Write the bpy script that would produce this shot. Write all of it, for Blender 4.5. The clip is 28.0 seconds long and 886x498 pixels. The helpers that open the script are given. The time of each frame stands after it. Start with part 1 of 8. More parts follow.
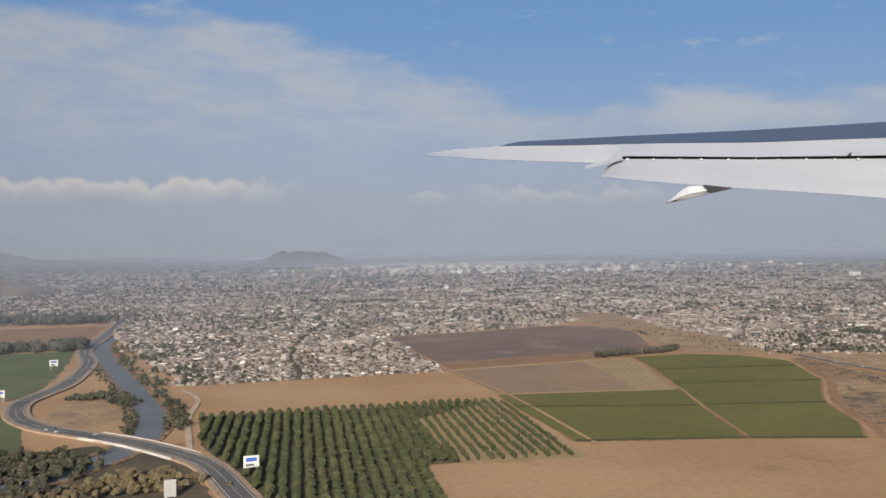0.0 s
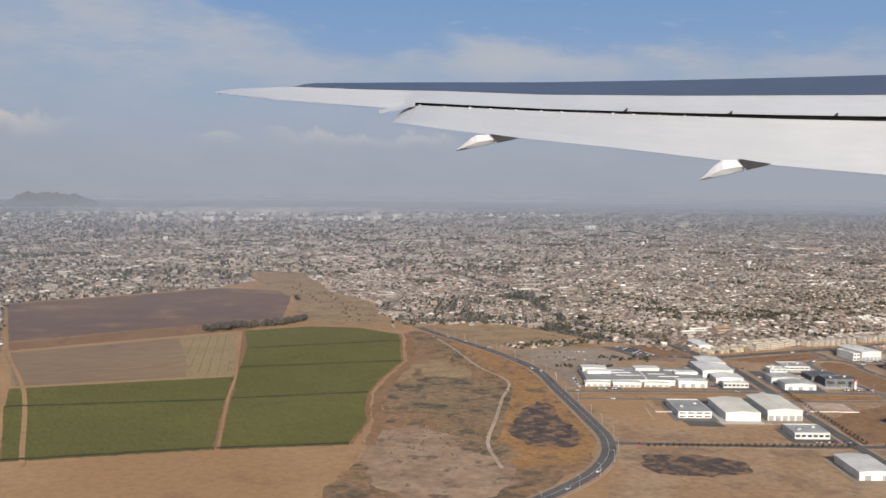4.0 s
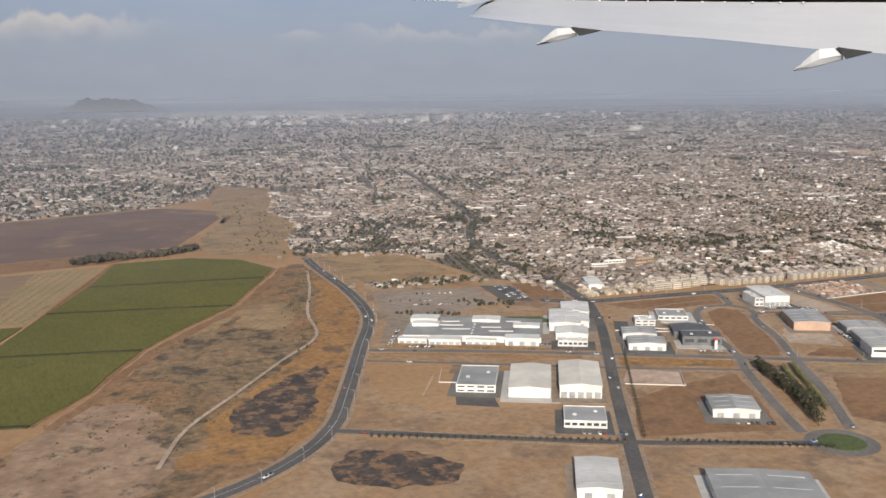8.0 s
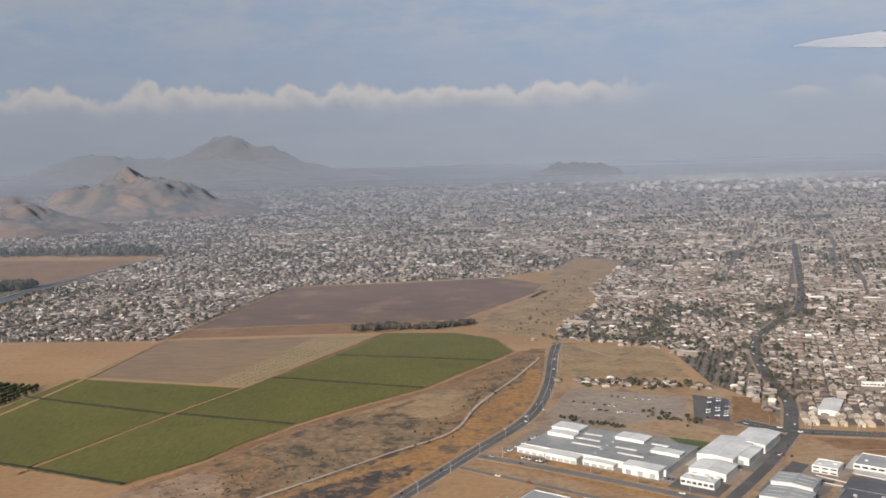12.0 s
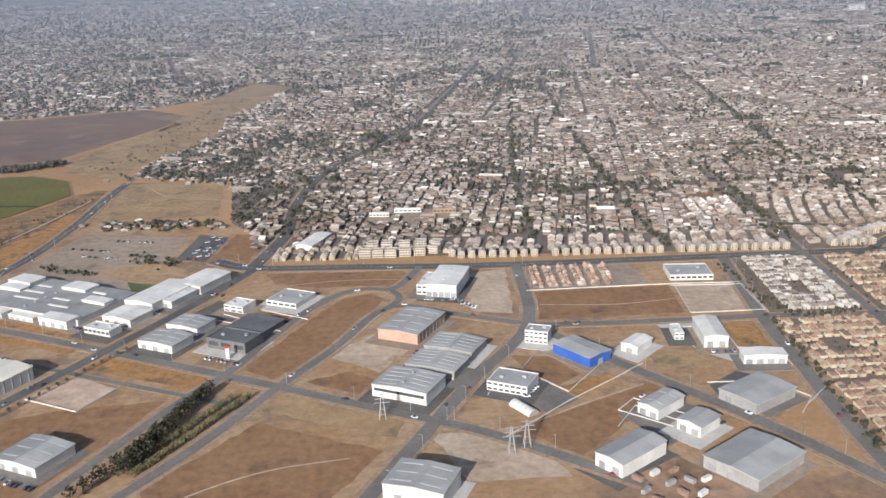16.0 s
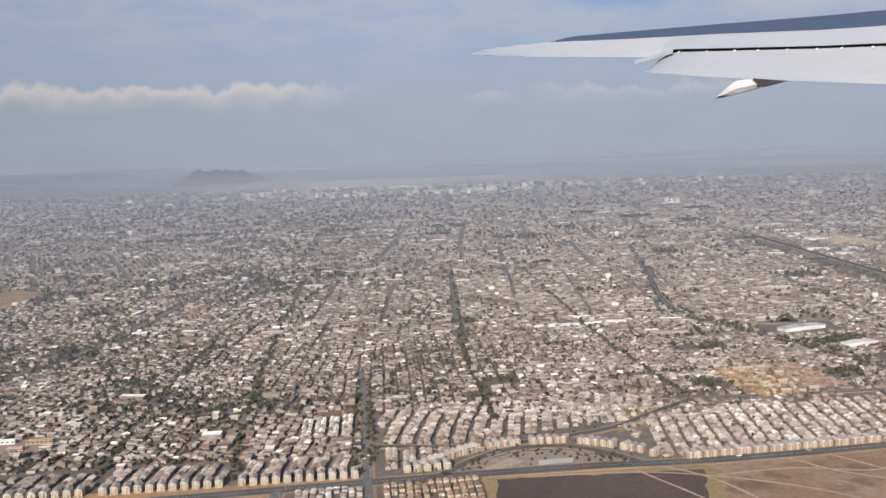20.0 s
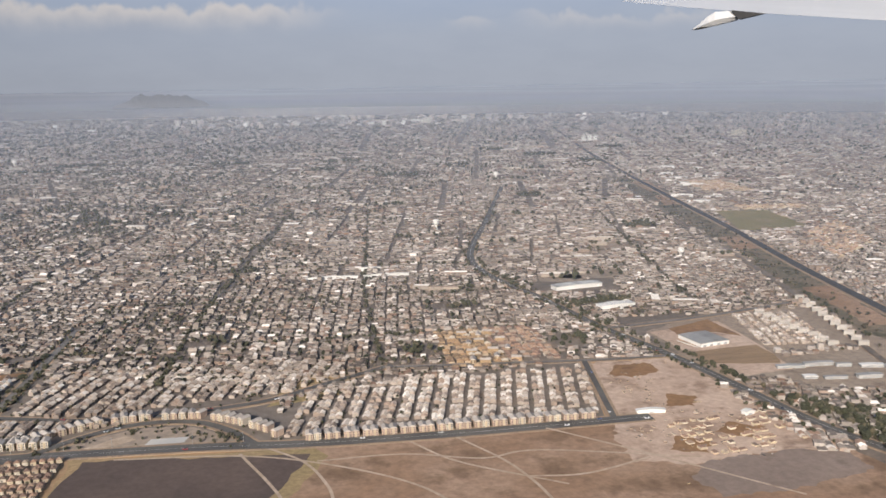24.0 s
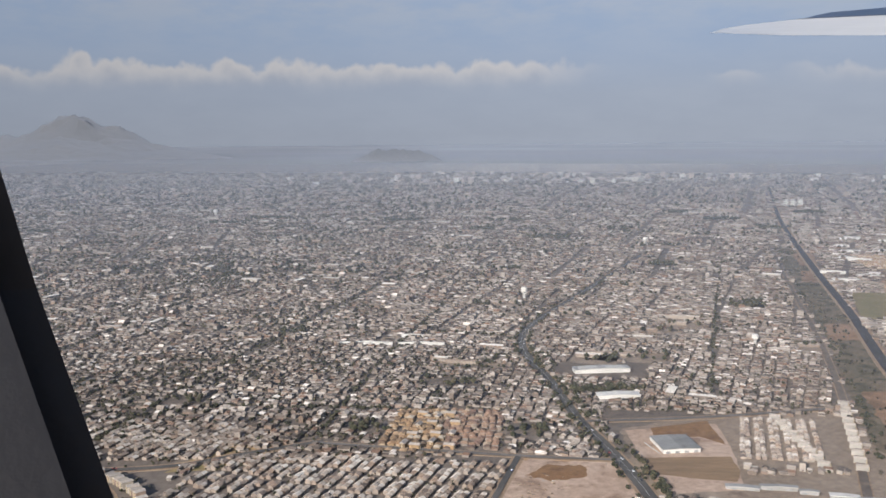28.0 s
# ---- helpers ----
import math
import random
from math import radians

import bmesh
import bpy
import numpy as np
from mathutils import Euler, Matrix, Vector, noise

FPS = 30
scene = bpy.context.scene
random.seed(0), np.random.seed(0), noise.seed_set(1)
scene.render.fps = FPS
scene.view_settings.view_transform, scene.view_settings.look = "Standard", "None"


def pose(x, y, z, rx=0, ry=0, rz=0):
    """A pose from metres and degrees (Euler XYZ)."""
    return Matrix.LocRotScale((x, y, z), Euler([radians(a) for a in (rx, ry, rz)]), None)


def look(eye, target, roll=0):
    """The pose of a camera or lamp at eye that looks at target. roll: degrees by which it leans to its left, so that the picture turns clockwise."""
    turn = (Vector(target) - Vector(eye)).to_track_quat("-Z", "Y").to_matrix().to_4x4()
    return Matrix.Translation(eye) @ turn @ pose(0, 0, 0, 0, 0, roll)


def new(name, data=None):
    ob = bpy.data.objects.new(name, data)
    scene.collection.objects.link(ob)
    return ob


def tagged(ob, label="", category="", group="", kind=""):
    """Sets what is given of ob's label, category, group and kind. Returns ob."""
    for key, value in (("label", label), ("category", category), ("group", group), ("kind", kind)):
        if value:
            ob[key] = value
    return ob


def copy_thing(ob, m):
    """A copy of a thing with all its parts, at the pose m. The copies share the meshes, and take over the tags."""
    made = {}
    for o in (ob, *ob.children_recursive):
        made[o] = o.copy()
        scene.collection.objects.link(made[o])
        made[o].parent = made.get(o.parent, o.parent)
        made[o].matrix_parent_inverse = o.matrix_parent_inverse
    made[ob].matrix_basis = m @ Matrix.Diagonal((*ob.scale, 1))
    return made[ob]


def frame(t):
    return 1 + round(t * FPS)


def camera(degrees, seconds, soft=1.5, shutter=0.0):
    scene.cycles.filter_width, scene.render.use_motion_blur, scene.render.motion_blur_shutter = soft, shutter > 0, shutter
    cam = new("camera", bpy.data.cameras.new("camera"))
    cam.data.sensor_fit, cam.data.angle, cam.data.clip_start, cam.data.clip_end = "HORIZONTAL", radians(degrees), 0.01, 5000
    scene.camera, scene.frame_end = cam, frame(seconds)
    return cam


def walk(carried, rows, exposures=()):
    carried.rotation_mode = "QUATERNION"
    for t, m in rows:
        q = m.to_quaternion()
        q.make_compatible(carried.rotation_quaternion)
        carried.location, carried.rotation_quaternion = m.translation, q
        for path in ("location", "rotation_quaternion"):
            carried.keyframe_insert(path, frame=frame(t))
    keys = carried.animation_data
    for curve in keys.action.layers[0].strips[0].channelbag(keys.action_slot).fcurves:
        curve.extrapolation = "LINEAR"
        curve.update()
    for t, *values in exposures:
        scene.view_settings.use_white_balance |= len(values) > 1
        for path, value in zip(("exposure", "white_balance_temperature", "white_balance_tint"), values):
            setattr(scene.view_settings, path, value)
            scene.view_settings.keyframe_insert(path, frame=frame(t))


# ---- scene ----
# The viewer sits in an aeroplane that climbs away eastwards (+x) and looks out to the north (+y) over fields,
# an industrial estate and a wide city. One metre here stands for ten on the ground.
LENS = 51.23
cam = camera(LENS, 28.0, soft=1.6)


def aim(x, y, z, yaw, pitch, roll):
    return pose(x, y, z, 90 + pitch, 0, yaw) @ pose(0, 0, 0, 0, 0, roll)


# seconds, place, yaw, pitch, roll
PATH = [
    (0.0, 0.00, 0.00, 17.39, -17.82, -0.03, -0.78),
    (1.0, 7.65, 0.11, 18.15, -20.70, -1.59, 2.99),
    (1.5, 11.48, 0.15, 18.52, -18.25, -0.93, 0.79),
    (2.0, 15.32, 0.17, 18.89, -18.27, -0.09, 0.31),
    (2.5, 19.16, 0.19, 19.25, -22.20, -1.73, -0.39),
    (3.0, 23.01, 0.20, 19.60, -22.28, -3.01, -0.12),
    (3.5, 26.87, 0.20, 19.95, -26.36, -1.80, -1.24),
    (4.0, 30.73, 0.18, 20.29, -30.13, -3.57, 0.48),
    (4.5, 34.60, 0.17, 20.62, -29.62, -3.65, 3.00),
    (6.5, 50.14, 0.02, 21.91, -29.86, -5.48, 0.19),
    (7.0, 54.04, -0.03, 22.22, -27.44, -5.98, 1.18),
    (7.5, 57.95, -0.09, 22.52, -28.24, -10.80, -0.16),
    (8.0, 61.87, -0.15, 22.82, -24.53, -9.90, -0.59),
    (8.5, 65.79, -0.22, 23.11, -25.43, -7.80, -1.15),
    (9.0, 69.71, -0.29, 23.40, -22.43, -6.30, -2.88),
    (9.5, 73.64, -0.36, 23.68, -23.69, -6.40, -2.42),
    (10.0, 77.58, -0.43, 23.96, -22.31, -4.41, -2.31),
    (10.5, 81.53, -0.51, 24.23, -18.00, -4.23, -0.28),
    (11.0, 85.48, -0.58, 24.50, -8.09, 1.10, -1.08),
    (11.5, 89.44, -0.66, 24.77, -0.02, -3.82, -1.41),
    (13.5, 105.35, -0.96, 25.79, 11.98, -7.86, -0.99),
    (14.0, 109.34, -1.03, 26.04, 10.03, -10.44, -1.61),
    (14.5, 113.34, -1.10, 26.28, 6.88, -12.61, -1.47),
    (15.0, 117.35, -1.17, 26.52, 0.70, -15.84, 0.37),
    (15.5, 121.36, -1.23, 26.75, -4.89, -16.71, -3.17),
    (16.0, 125.38, -1.29, 26.99, -5.74, -17.46, -1.74),
    (16.5, 129.41, -1.34, 27.21, -6.89, -17.65, 0.29),
    (17.0, 133.44, -1.39, 27.44, -7.51, -17.39, 1.22),
    (17.5, 137.48, -1.43, 27.66, -8.10, -13.29, 1.35),
    (18.0, 141.53, -1.47, 27.88, -9.80, -10.05, 2.88),
    (18.5, 145.59, -1.50, 28.10, -15.12, -9.06, 1.17),
    (19.0, 149.65, -1.52, 28.31, -10.80, -7.03, -0.83),
    (19.5, 153.72, -1.53, 28.52, -9.52, -6.22, -2.09),
    (20.0, 157.79, -1.53, 28.73, -11.84, -6.20, -1.94),
    (20.5, 161.88, -1.53, 28.94, -14.82, -7.42, -0.01),
    (22.5, 178.28, -1.41, 29.74, -12.56, -8.50, 2.76),
    (23.0, 182.40, -1.35, 29.94, -14.17, -9.17, 4.85),
    (23.5, 186.53, -1.28, 30.13, -13.82, -10.35, 2.55),
    (24.0, 190.66, -1.20, 30.32, -12.78, -10.68, -0.78),
    (24.5, 194.80, -1.10, 30.51, -12.77, -10.80, 1.48),
    (25.0, 198.95, -0.99, 30.70, -10.36, -9.94, 2.16),
    (25.5, 203.11, -0.86, 30.89, -9.79, -9.55, 5.32),
    (26.0, 207.27, -0.72, 31.08, -9.60, -5.20, -0.20),
    (26.5, 211.44, -0.57, 31.26, -8.12, -4.57, -4.16),
    (27.0, 215.62, -0.39, 31.45, -1.06, -4.54, -6.39),
    (27.5, 219.81, -0.21, 31.63, -0.91, -6.61, -2.65),
    (28.0, 224.00, 0.00, 31.81, 3.28, -7.21, -0.54),
]
EXPOSURE = 0.5
walk(cam, [(r[0], aim(*r[1:])) for r in PATH], [(0.0, EXPOSURE - 0.10, 6500, 10), (9.0, EXPOSURE - 0.12, 6500, 10), (14.0, EXPOSURE - 0.02, 6350, 10), (17.0, EXPOSURE + 0.09, 5950, 10), (20.0, EXPOSURE + 0.0, 6350, 11), (24.0, EXPOSURE + 0.0, 6450, 11), (28.0, EXPOSURE - 0.08, 6200, 10)])

# ---------------------------------------------------------------- light
SUN_AZ, SUN_EL = 207.0, 23.0
world = bpy.data.worlds.new("world")
scene.world = world
world.use_nodes = True
wn = world.node_tree.nodes
sky = wn.new("ShaderNodeTexSky")
sky.sky_type = "NISHITA"
sky.sun_disc = False
sky.sun_elevation, sky.sun_rotation = radians(SUN_EL), radians(SUN_AZ)
sky.dust_density = 2.0
world.node_tree.links.new(sky.outputs[0], wn["Background"].inputs[0])
wn["Background"].inputs[1].default_value = 0.09

sun = new("sun", bpy.data.lights.new("sun", "SUN"))
sun.data.energy, sun.data.angle, sun.data.color = 4.35, radians(0.6), (1.0, 0.945, 0.87)
to_sun = Vector((math.sin(radians(SUN_AZ)) * math.cos(radians(SUN_EL)), math.cos(radians(SUN_AZ)) * math.cos(radians(SUN_EL)), math.sin(radians(SUN_EL))))
sun.matrix_world = look(to_sun * 60, (0, 0, 0))


# ---------------------------------------------------------------- materials
class Net:
    """A small writer of node trees."""

    def __init__(self, name):
        self.mat = bpy.data.materials.new(name)
        self.mat.use_nodes = True
        self.tree = self.mat.node_tree
        self.bsdf = self.tree.nodes["Principled BSDF"]

    def node(self, kind, **values):
        n = self.tree.nodes.new(kind)
        for k, v in values.items():
            setattr(n, k, v)
        return n

    def put(self, socket, value):
        if isinstance(value, bpy.types.NodeSocket):
            self.tree.links.new(value, socket)
        else:
            socket.default_value = value

    def sum(self, op, a, b=0.0, c=0.0):
        n = self.node("ShaderNodeMath", operation=op)
        for s, v in zip(n.inputs, (a, b, c)):
            self.put(s, v)
        return n.outputs[0]

    def coords(self):
        return self.node("ShaderNodeTexCoord").outputs["Object"]

    def noise(self, at, scale, detail=3.0, rough=0.55, dims="3D"):
        n = self.node("ShaderNodeTexNoise", noise_dimensions=dims)
        self.put(n.inputs["Vector"], at)
        n.inputs["Scale"].default_value, n.inputs["Detail"].default_value, n.inputs["Roughness"].default_value = scale, detail, rough
        return n.outputs["Fac"]

    def mix(self, fac, a, b, blend="MIX"):
        n = self.node("ShaderNodeMix", data_type="RGBA", blend_type=blend)
        self.put(n.inputs[0], fac)
        self.put(n.inputs[6], (*a, 1) if isinstance(a, tuple) else a)
        self.put(n.inputs[7], (*b, 1) if isinstance(b, tuple) else b)
        return n.outputs[2]

    def span(self, v, a, b, c=0.0, d=1.0, smooth=True):
        n = self.node("ShaderNodeMapRange", interpolation_type="SMOOTHSTEP" if smooth else "LINEAR")
        for s, x in zip(n.inputs, (v, a, b, c, d)):
            self.put(s, x)
        return n.outputs[0]

    def ramp(self, v, stops, constant=True):
        n = self.node("ShaderNodeValToRGB")
        n.color_ramp.interpolation = "CONSTANT" if constant else "LINEAR"
        while len(n.color_ramp.elements) < len(stops):
            n.color_ramp.elements.new(0.5)
        for e, (p, col) in zip(n.color_ramp.elements, stops):
            e.position, e.color = p, (*col, 1)
        self.put(n.inputs[0], v)
        return n.outputs[0]

    def bump(self, height, strength, distance=0.02):
        n = self.node("ShaderNodeBump")
        n.inputs["Strength"].default_value, n.inputs["Distance"].default_value = strength, distance
        self.put(n.inputs["Height"], height)
        self.put(self.bsdf.inputs["Normal"], n.outputs[0])


def surface(name, a, b, rough=0.85, big=0.15, fine=3.0, grain=0.35, bump=0.3, third=None, third_at=(0.58, 0.72), third_scale=0.4,
            metal=0.0, vary=0.0, island=False, stretch=None, spec=0.3):
    """A weathered surface: two colours mixed in large patches, a third in blotches, fine grain and relief."""
    n = Net(name)
    at = n.coords()
    if stretch:
        m = n.node("ShaderNodeMapping")
        m.inputs["Scale"].default_value = stretch
        m.inputs["Rotation"].default_value = (0, 0, 0.5)
        n.put(m.inputs["Vector"], at)
        at_fine = m.outputs[0]
    else:
        at_fine = at
    col = n.mix(n.span(n.noise(at, big, 4), 0.36, 0.64), a, b)
    if third:
        col = n.mix(n.span(n.noise(at, third_scale, 5, 0.65), *third_at), col, third)
    f = n.noise(at_fine, fine, 4, 0.65)
    col = n.mix(1.0, col, n.ramp(f, [(0.2, (1 - grain,) * 3), (0.8, (1 + grain,) * 3)], False), "MULTIPLY")
    if vary:
        r = n.node("ShaderNodeNewGeometry").outputs["Random Per Island"] if island else n.node("ShaderNodeObjectInfo").outputs["Random"]
        col = n.mix(1.0, col, n.ramp(r, [(0.0, (1 - vary,) * 3), (1.0, (1 + vary,) * 3)], False), "MULTIPLY")
    n.put(n.bsdf.inputs["Base Color"], col)
    n.bsdf.inputs["Roughness"].default_value, n.bsdf.inputs["Metallic"].default_value = rough, metal
    n.bsdf.inputs["Specular IOR Level"].default_value = spec
    if bump:
        n.bump(f, bump, 0.05)
    return n.mat


TONE = 0.86


def palette(name, stops, rough=0.8, grain=0.25, island=True, fine=2.5, bump=0.2, quarter=False):
    """One of several paints for each piece; whole quarters of the town differ in tone."""
    n = Net(name)
    r = n.node("ShaderNodeNewGeometry").outputs["Random Per Island"] if island else n.node("ShaderNodeObjectInfo").outputs["Random"]
    f = n.noise(n.coords(), fine, 4, 0.65)
    col = n.mix(1.0, n.ramp(r, stops), n.ramp(f, [(0.25, (TONE - TONE * grain,) * 3), (0.75, (TONE + TONE * grain,) * 3)], False), "MULTIPLY")
    if quarter:
        q = n.noise(n.coords(), 0.07, 5, 0.6)
        col = n.mix(1.0, col, n.ramp(q, [(0.34, (0.72, 0.67, 0.63)), (0.48, (0.96, 0.93, 0.905)), (0.62, (1.13, 1.12, 1.11))], False), "MULTIPLY")
    n.put(n.bsdf.inputs["Base Color"], col)
    n.bsdf.inputs["Roughness"].default_value = rough
    n.bsdf.inputs["Specular IOR Level"].default_value = 0.25
    n.bsdf.inputs["Diffuse Roughness"].default_value = 0.8
    n.bump(f, bump, 0.03)
    return n.mat


M = {}
M["soil"] = surface("dry_soil", (0.322, 0.187, 0.090), (0.378, 0.234, 0.122), big=0.05, fine=1.6, third=(0.23, 0.132, 0.068), third_scale=0.09, grain=0.22)
M["soil_red"] = surface("red_dry_soil", (0.222, 0.122, 0.060), (0.246, 0.142, 0.073), big=0.16, fine=1.6, third=(0.155, 0.090, 0.054), third_scale=0.3, third_at=(0.52, 0.7), grain=0.34)
M["soil_pink"] = surface("pinkish_dry_earth", (0.262, 0.160, 0.098), (0.325, 0.215, 0.145), big=0.12, fine=1.4, third=(0.185, 0.115, 0.070), third_scale=0.2, third_at=(0.48, 0.64), grain=0.32)
M["grass_rust"] = surface("rusty_dry_grass", (0.335, 0.180, 0.068), (0.270, 0.145, 0.060), big=0.25, fine=1.8, third=(0.15, 0.10, 0.06), third_scale=0.4, third_at=(0.52, 0.64), grain=0.5)
M["estate_earth"] = surface("beige_estate_earth", (0.310, 0.187, 0.097), (0.350, 0.235, 0.140), big=0.2, fine=1.5, third=(0.23, 0.15, 0.095), third_scale=0.22, third_at=(0.5, 0.62), grain=0.35)
M["soil_grey"] = surface("levelled_grey_earth", (0.245, 0.185, 0.148), (0.215, 0.160, 0.128), big=0.2, fine=1.6, grain=0.25, third=(0.185, 0.135, 0.105), third_scale=0.3)
M["soil_sand"] = surface("pinkish_sand", (0.42, 0.30, 0.222), (0.48, 0.355, 0.27), big=0.14, fine=1.4, third=(0.28, 0.19, 0.135), third_scale=0.2, third_at=(0.5, 0.64), grain=0.3)
M["stubble_gold"] = surface("golden_dry_grass", (0.33, 0.225, 0.12), (0.27, 0.175, 0.095), big=0.2, fine=1.6, third=(0.185, 0.135, 0.085), third_scale=0.35, third_at=(0.5, 0.66), grain=0.35)
M["soil_pale"] = surface("pale_gravel_soil", (0.37, 0.28, 0.20), (0.44, 0.34, 0.255), big=0.2, fine=1.8, third=(0.28, 0.20, 0.14), third_scale=0.3)
M["fallow"] = surface("brown_fallow_soil", (0.262, 0.175, 0.103), (0.228, 0.154, 0.097), big=0.05, fine=1.4, grain=0.28, third=(0.165, 0.115, 0.075), third_scale=0.1, stretch=(0.2, 1.0, 1.0))
M["stubble"] = surface("stubble", (0.27, 0.20, 0.10), (0.32, 0.22, 0.12), big=0.08, fine=2.2, third=(0.2, 0.17, 0.07), third_scale=0.12)
M["plough"] = surface("ploughed_brown_soil", (0.175, 0.112, 0.080), (0.145, 0.098, 0.078), big=0.05, fine=0.9, grain=0.28, third=(0.235, 0.150, 0.100), third_scale=0.11, third_at=(0.5, 0.66), stretch=(0.15, 1.2, 1.0))
M["plough_dark"] = surface("dark_ploughed_soil", (0.085, 0.062, 0.052), (0.115, 0.082, 0.066), big=0.12, fine=1.6, grain=0.25, third=(0.17, 0.12, 0.09), third_scale=0.15)
M["strip_weeds"] = surface("dusty_weeds", (0.185, 0.14, 0.095), (0.135, 0.112, 0.075), big=0.2, fine=1.5, grain=0.5, third=(0.075, 0.068, 0.04), third_scale=0.3, third_at=(0.48, 0.62))
M["scrub"] = surface("dry_scrub", (0.27, 0.155, 0.078), (0.215, 0.137, 0.075), big=0.2, fine=1.5, grain=0.6, third=(0.10, 0.079, 0.05), third_scale=0.42, third_at=(0.48, 0.66))
M["weeds_dark"] = surface("dark_dry_weeds", (0.255, 0.165, 0.092), (0.200, 0.138, 0.078), big=0.22, fine=1.3, grain=0.6, third=(0.085, 0.068, 0.046), third_scale=0.34, third_at=(0.48, 0.62), bump=0.5)
M["bank_pale"] = surface("eroded_pale_earth", (0.345, 0.235, 0.152), (0.26, 0.170, 0.108), big=0.3, fine=1.1, grain=0.4, third=(0.125, 0.088, 0.062), third_scale=0.5, third_at=(0.54, 0.66), bump=0.8)
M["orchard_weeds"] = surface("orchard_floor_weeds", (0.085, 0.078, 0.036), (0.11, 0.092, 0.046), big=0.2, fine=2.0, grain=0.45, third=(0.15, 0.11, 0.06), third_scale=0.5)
M["burnt"] = surface("burnt_grass", (0.055, 0.047, 0.042), (0.09, 0.07, 0.055), big=0.5, fine=2.6, grain=0.45, third=(0.23, 0.135, 0.075), third_scale=0.9, third_at=(0.47, 0.6))
M["crop"] = surface("green_crop", (0.108, 0.101, 0.023), (0.125, 0.113, 0.027), big=0.07, fine=4.0, grain=0.3, third=(0.092, 0.083, 0.023), third_scale=0.2, bump=0.5, stretch=(1.0, 0.25, 1.0))
# Woodland floor colours are darkened to include the shade under the trees.
M["wood_floor"] = surface("wood_floor_with_shade", (0.070, 0.056, 0.034), (0.10, 0.075, 0.045), big=0.2, fine=1.4, grain=0.5, third=(0.045, 0.043, 0.026), third_scale=0.3)
M["asphalt_new"] = surface("new_dark_asphalt", (0.052, 0.050, 0.052), (0.070, 0.067, 0.068), big=0.25, fine=4.0, grain=0.2, rough=0.9)
# Weed colour taken down to near black, with the ditch's shade in it.
M["crop_dark"] = surface("ditch_weeds_with_shade", (0.032, 0.034, 0.016), (0.045, 0.043, 0.02), big=0.4)
M["grass"] = surface("green_grass", (0.078, 0.098, 0.034), (0.100, 0.112, 0.042), big=0.1, fine=3.0, third=(0.17, 0.14, 0.06), third_scale=0.25)
M["grass_worn"] = surface("worn_olive_grass", (0.185, 0.160, 0.075), (0.23, 0.185, 0.095), big=0.15, fine=1.5, third=(0.26, 0.19, 0.11), third_scale=0.2, third_at=(0.55, 0.68))
M["street"] = surface("city_street_ground", (0.138, 0.110, 0.090), (0.178, 0.145, 0.118), big=0.03, fine=0.9, grain=0.35, third=(0.235, 0.172, 0.122), third_scale=0.12)
M["estate_paving"] = surface("worn_estate_paving", (0.185, 0.140, 0.108), (0.145, 0.110, 0.088), big=0.3, fine=1.6, third=(0.10, 0.080, 0.066), third_scale=0.5, grain=0.3)
M["street_dry"] = surface("dusty_lot_ground", (0.30, 0.235, 0.18), (0.25, 0.19, 0.14), big=0.08, fine=1.2, third=(0.18, 0.13, 0.10), third_scale=0.25)
M["asphalt"] = surface("asphalt", (0.090, 0.083, 0.077), (0.122, 0.112, 0.102), big=0.25, fine=4.0, grain=0.25, rough=0.9)
M["asphalt_old"] = surface("grey_old_asphalt", (0.145, 0.131, 0.118), (0.185, 0.167, 0.150), big=0.3, fine=4.0, grain=0.25, rough=0.9)
M["paint"] = surface("road_paint", (0.6, 0.6, 0.58), (0.5, 0.5, 0.48))
M["concrete"] = surface("concrete", (0.42, 0.40, 0.37), (0.48, 0.45, 0.41), big=0.6, fine=4.0, grain=0.15)
M["kerb"] = surface("pale_verge", (0.33, 0.235, 0.155), (0.28, 0.195, 0.13), big=0.5, fine=3.0)
M["water"] = surface("river_water", (0.11, 0.115, 0.115), (0.14, 0.14, 0.135), rough=0.5, big=0.2, fine=1.5, grain=0.25, bump=0.15, spec=0.25)
M["leaf"] = palette("tree_leaves", [(0.0, (0.036, 0.037, 0.023)), (0.35, (0.046, 0.046, 0.028)), (0.65, (0.062, 0.057, 0.036)), (0.88, (0.086, 0.071, 0.046))], rough=0.75, grain=0.5, fine=5.0)
M["leaf_orchard"] = palette("orchard_leaves", [(0.0, (0.040, 0.046, 0.019)), (0.5, (0.052, 0.057, 0.023)), (0.8, (0.072, 0.07, 0.03))], rough=0.75, grain=0.5, fine=5.0)
M["leaf_olive"] = palette("pale_sapling_leaves", [(0.0, (0.12, 0.125, 0.055)), (0.5, (0.15, 0.145, 0.07))], rough=0.8, grain=0.4, fine=5.0)
M["leaf_dry"] = palette("dry_bush_leaves", [(0.0, (0.10, 0.075, 0.04)), (0.5, (0.13, 0.10, 0.055))], rough=0.8, grain=0.4, fine=5.0)
M["leaf_bare"] = palette("dark_bare_twigs", [(0.0, (0.050, 0.042, 0.032)), (0.5, (0.072, 0.060, 0.044)), (0.8, (0.045, 0.046, 0.028))], rough=0.85, grain=0.5, fine=5.0)
M["bark"] = surface("bark", (0.12, 0.09, 0.065), (0.16, 0.12, 0.085), big=3.0, fine=20.0)
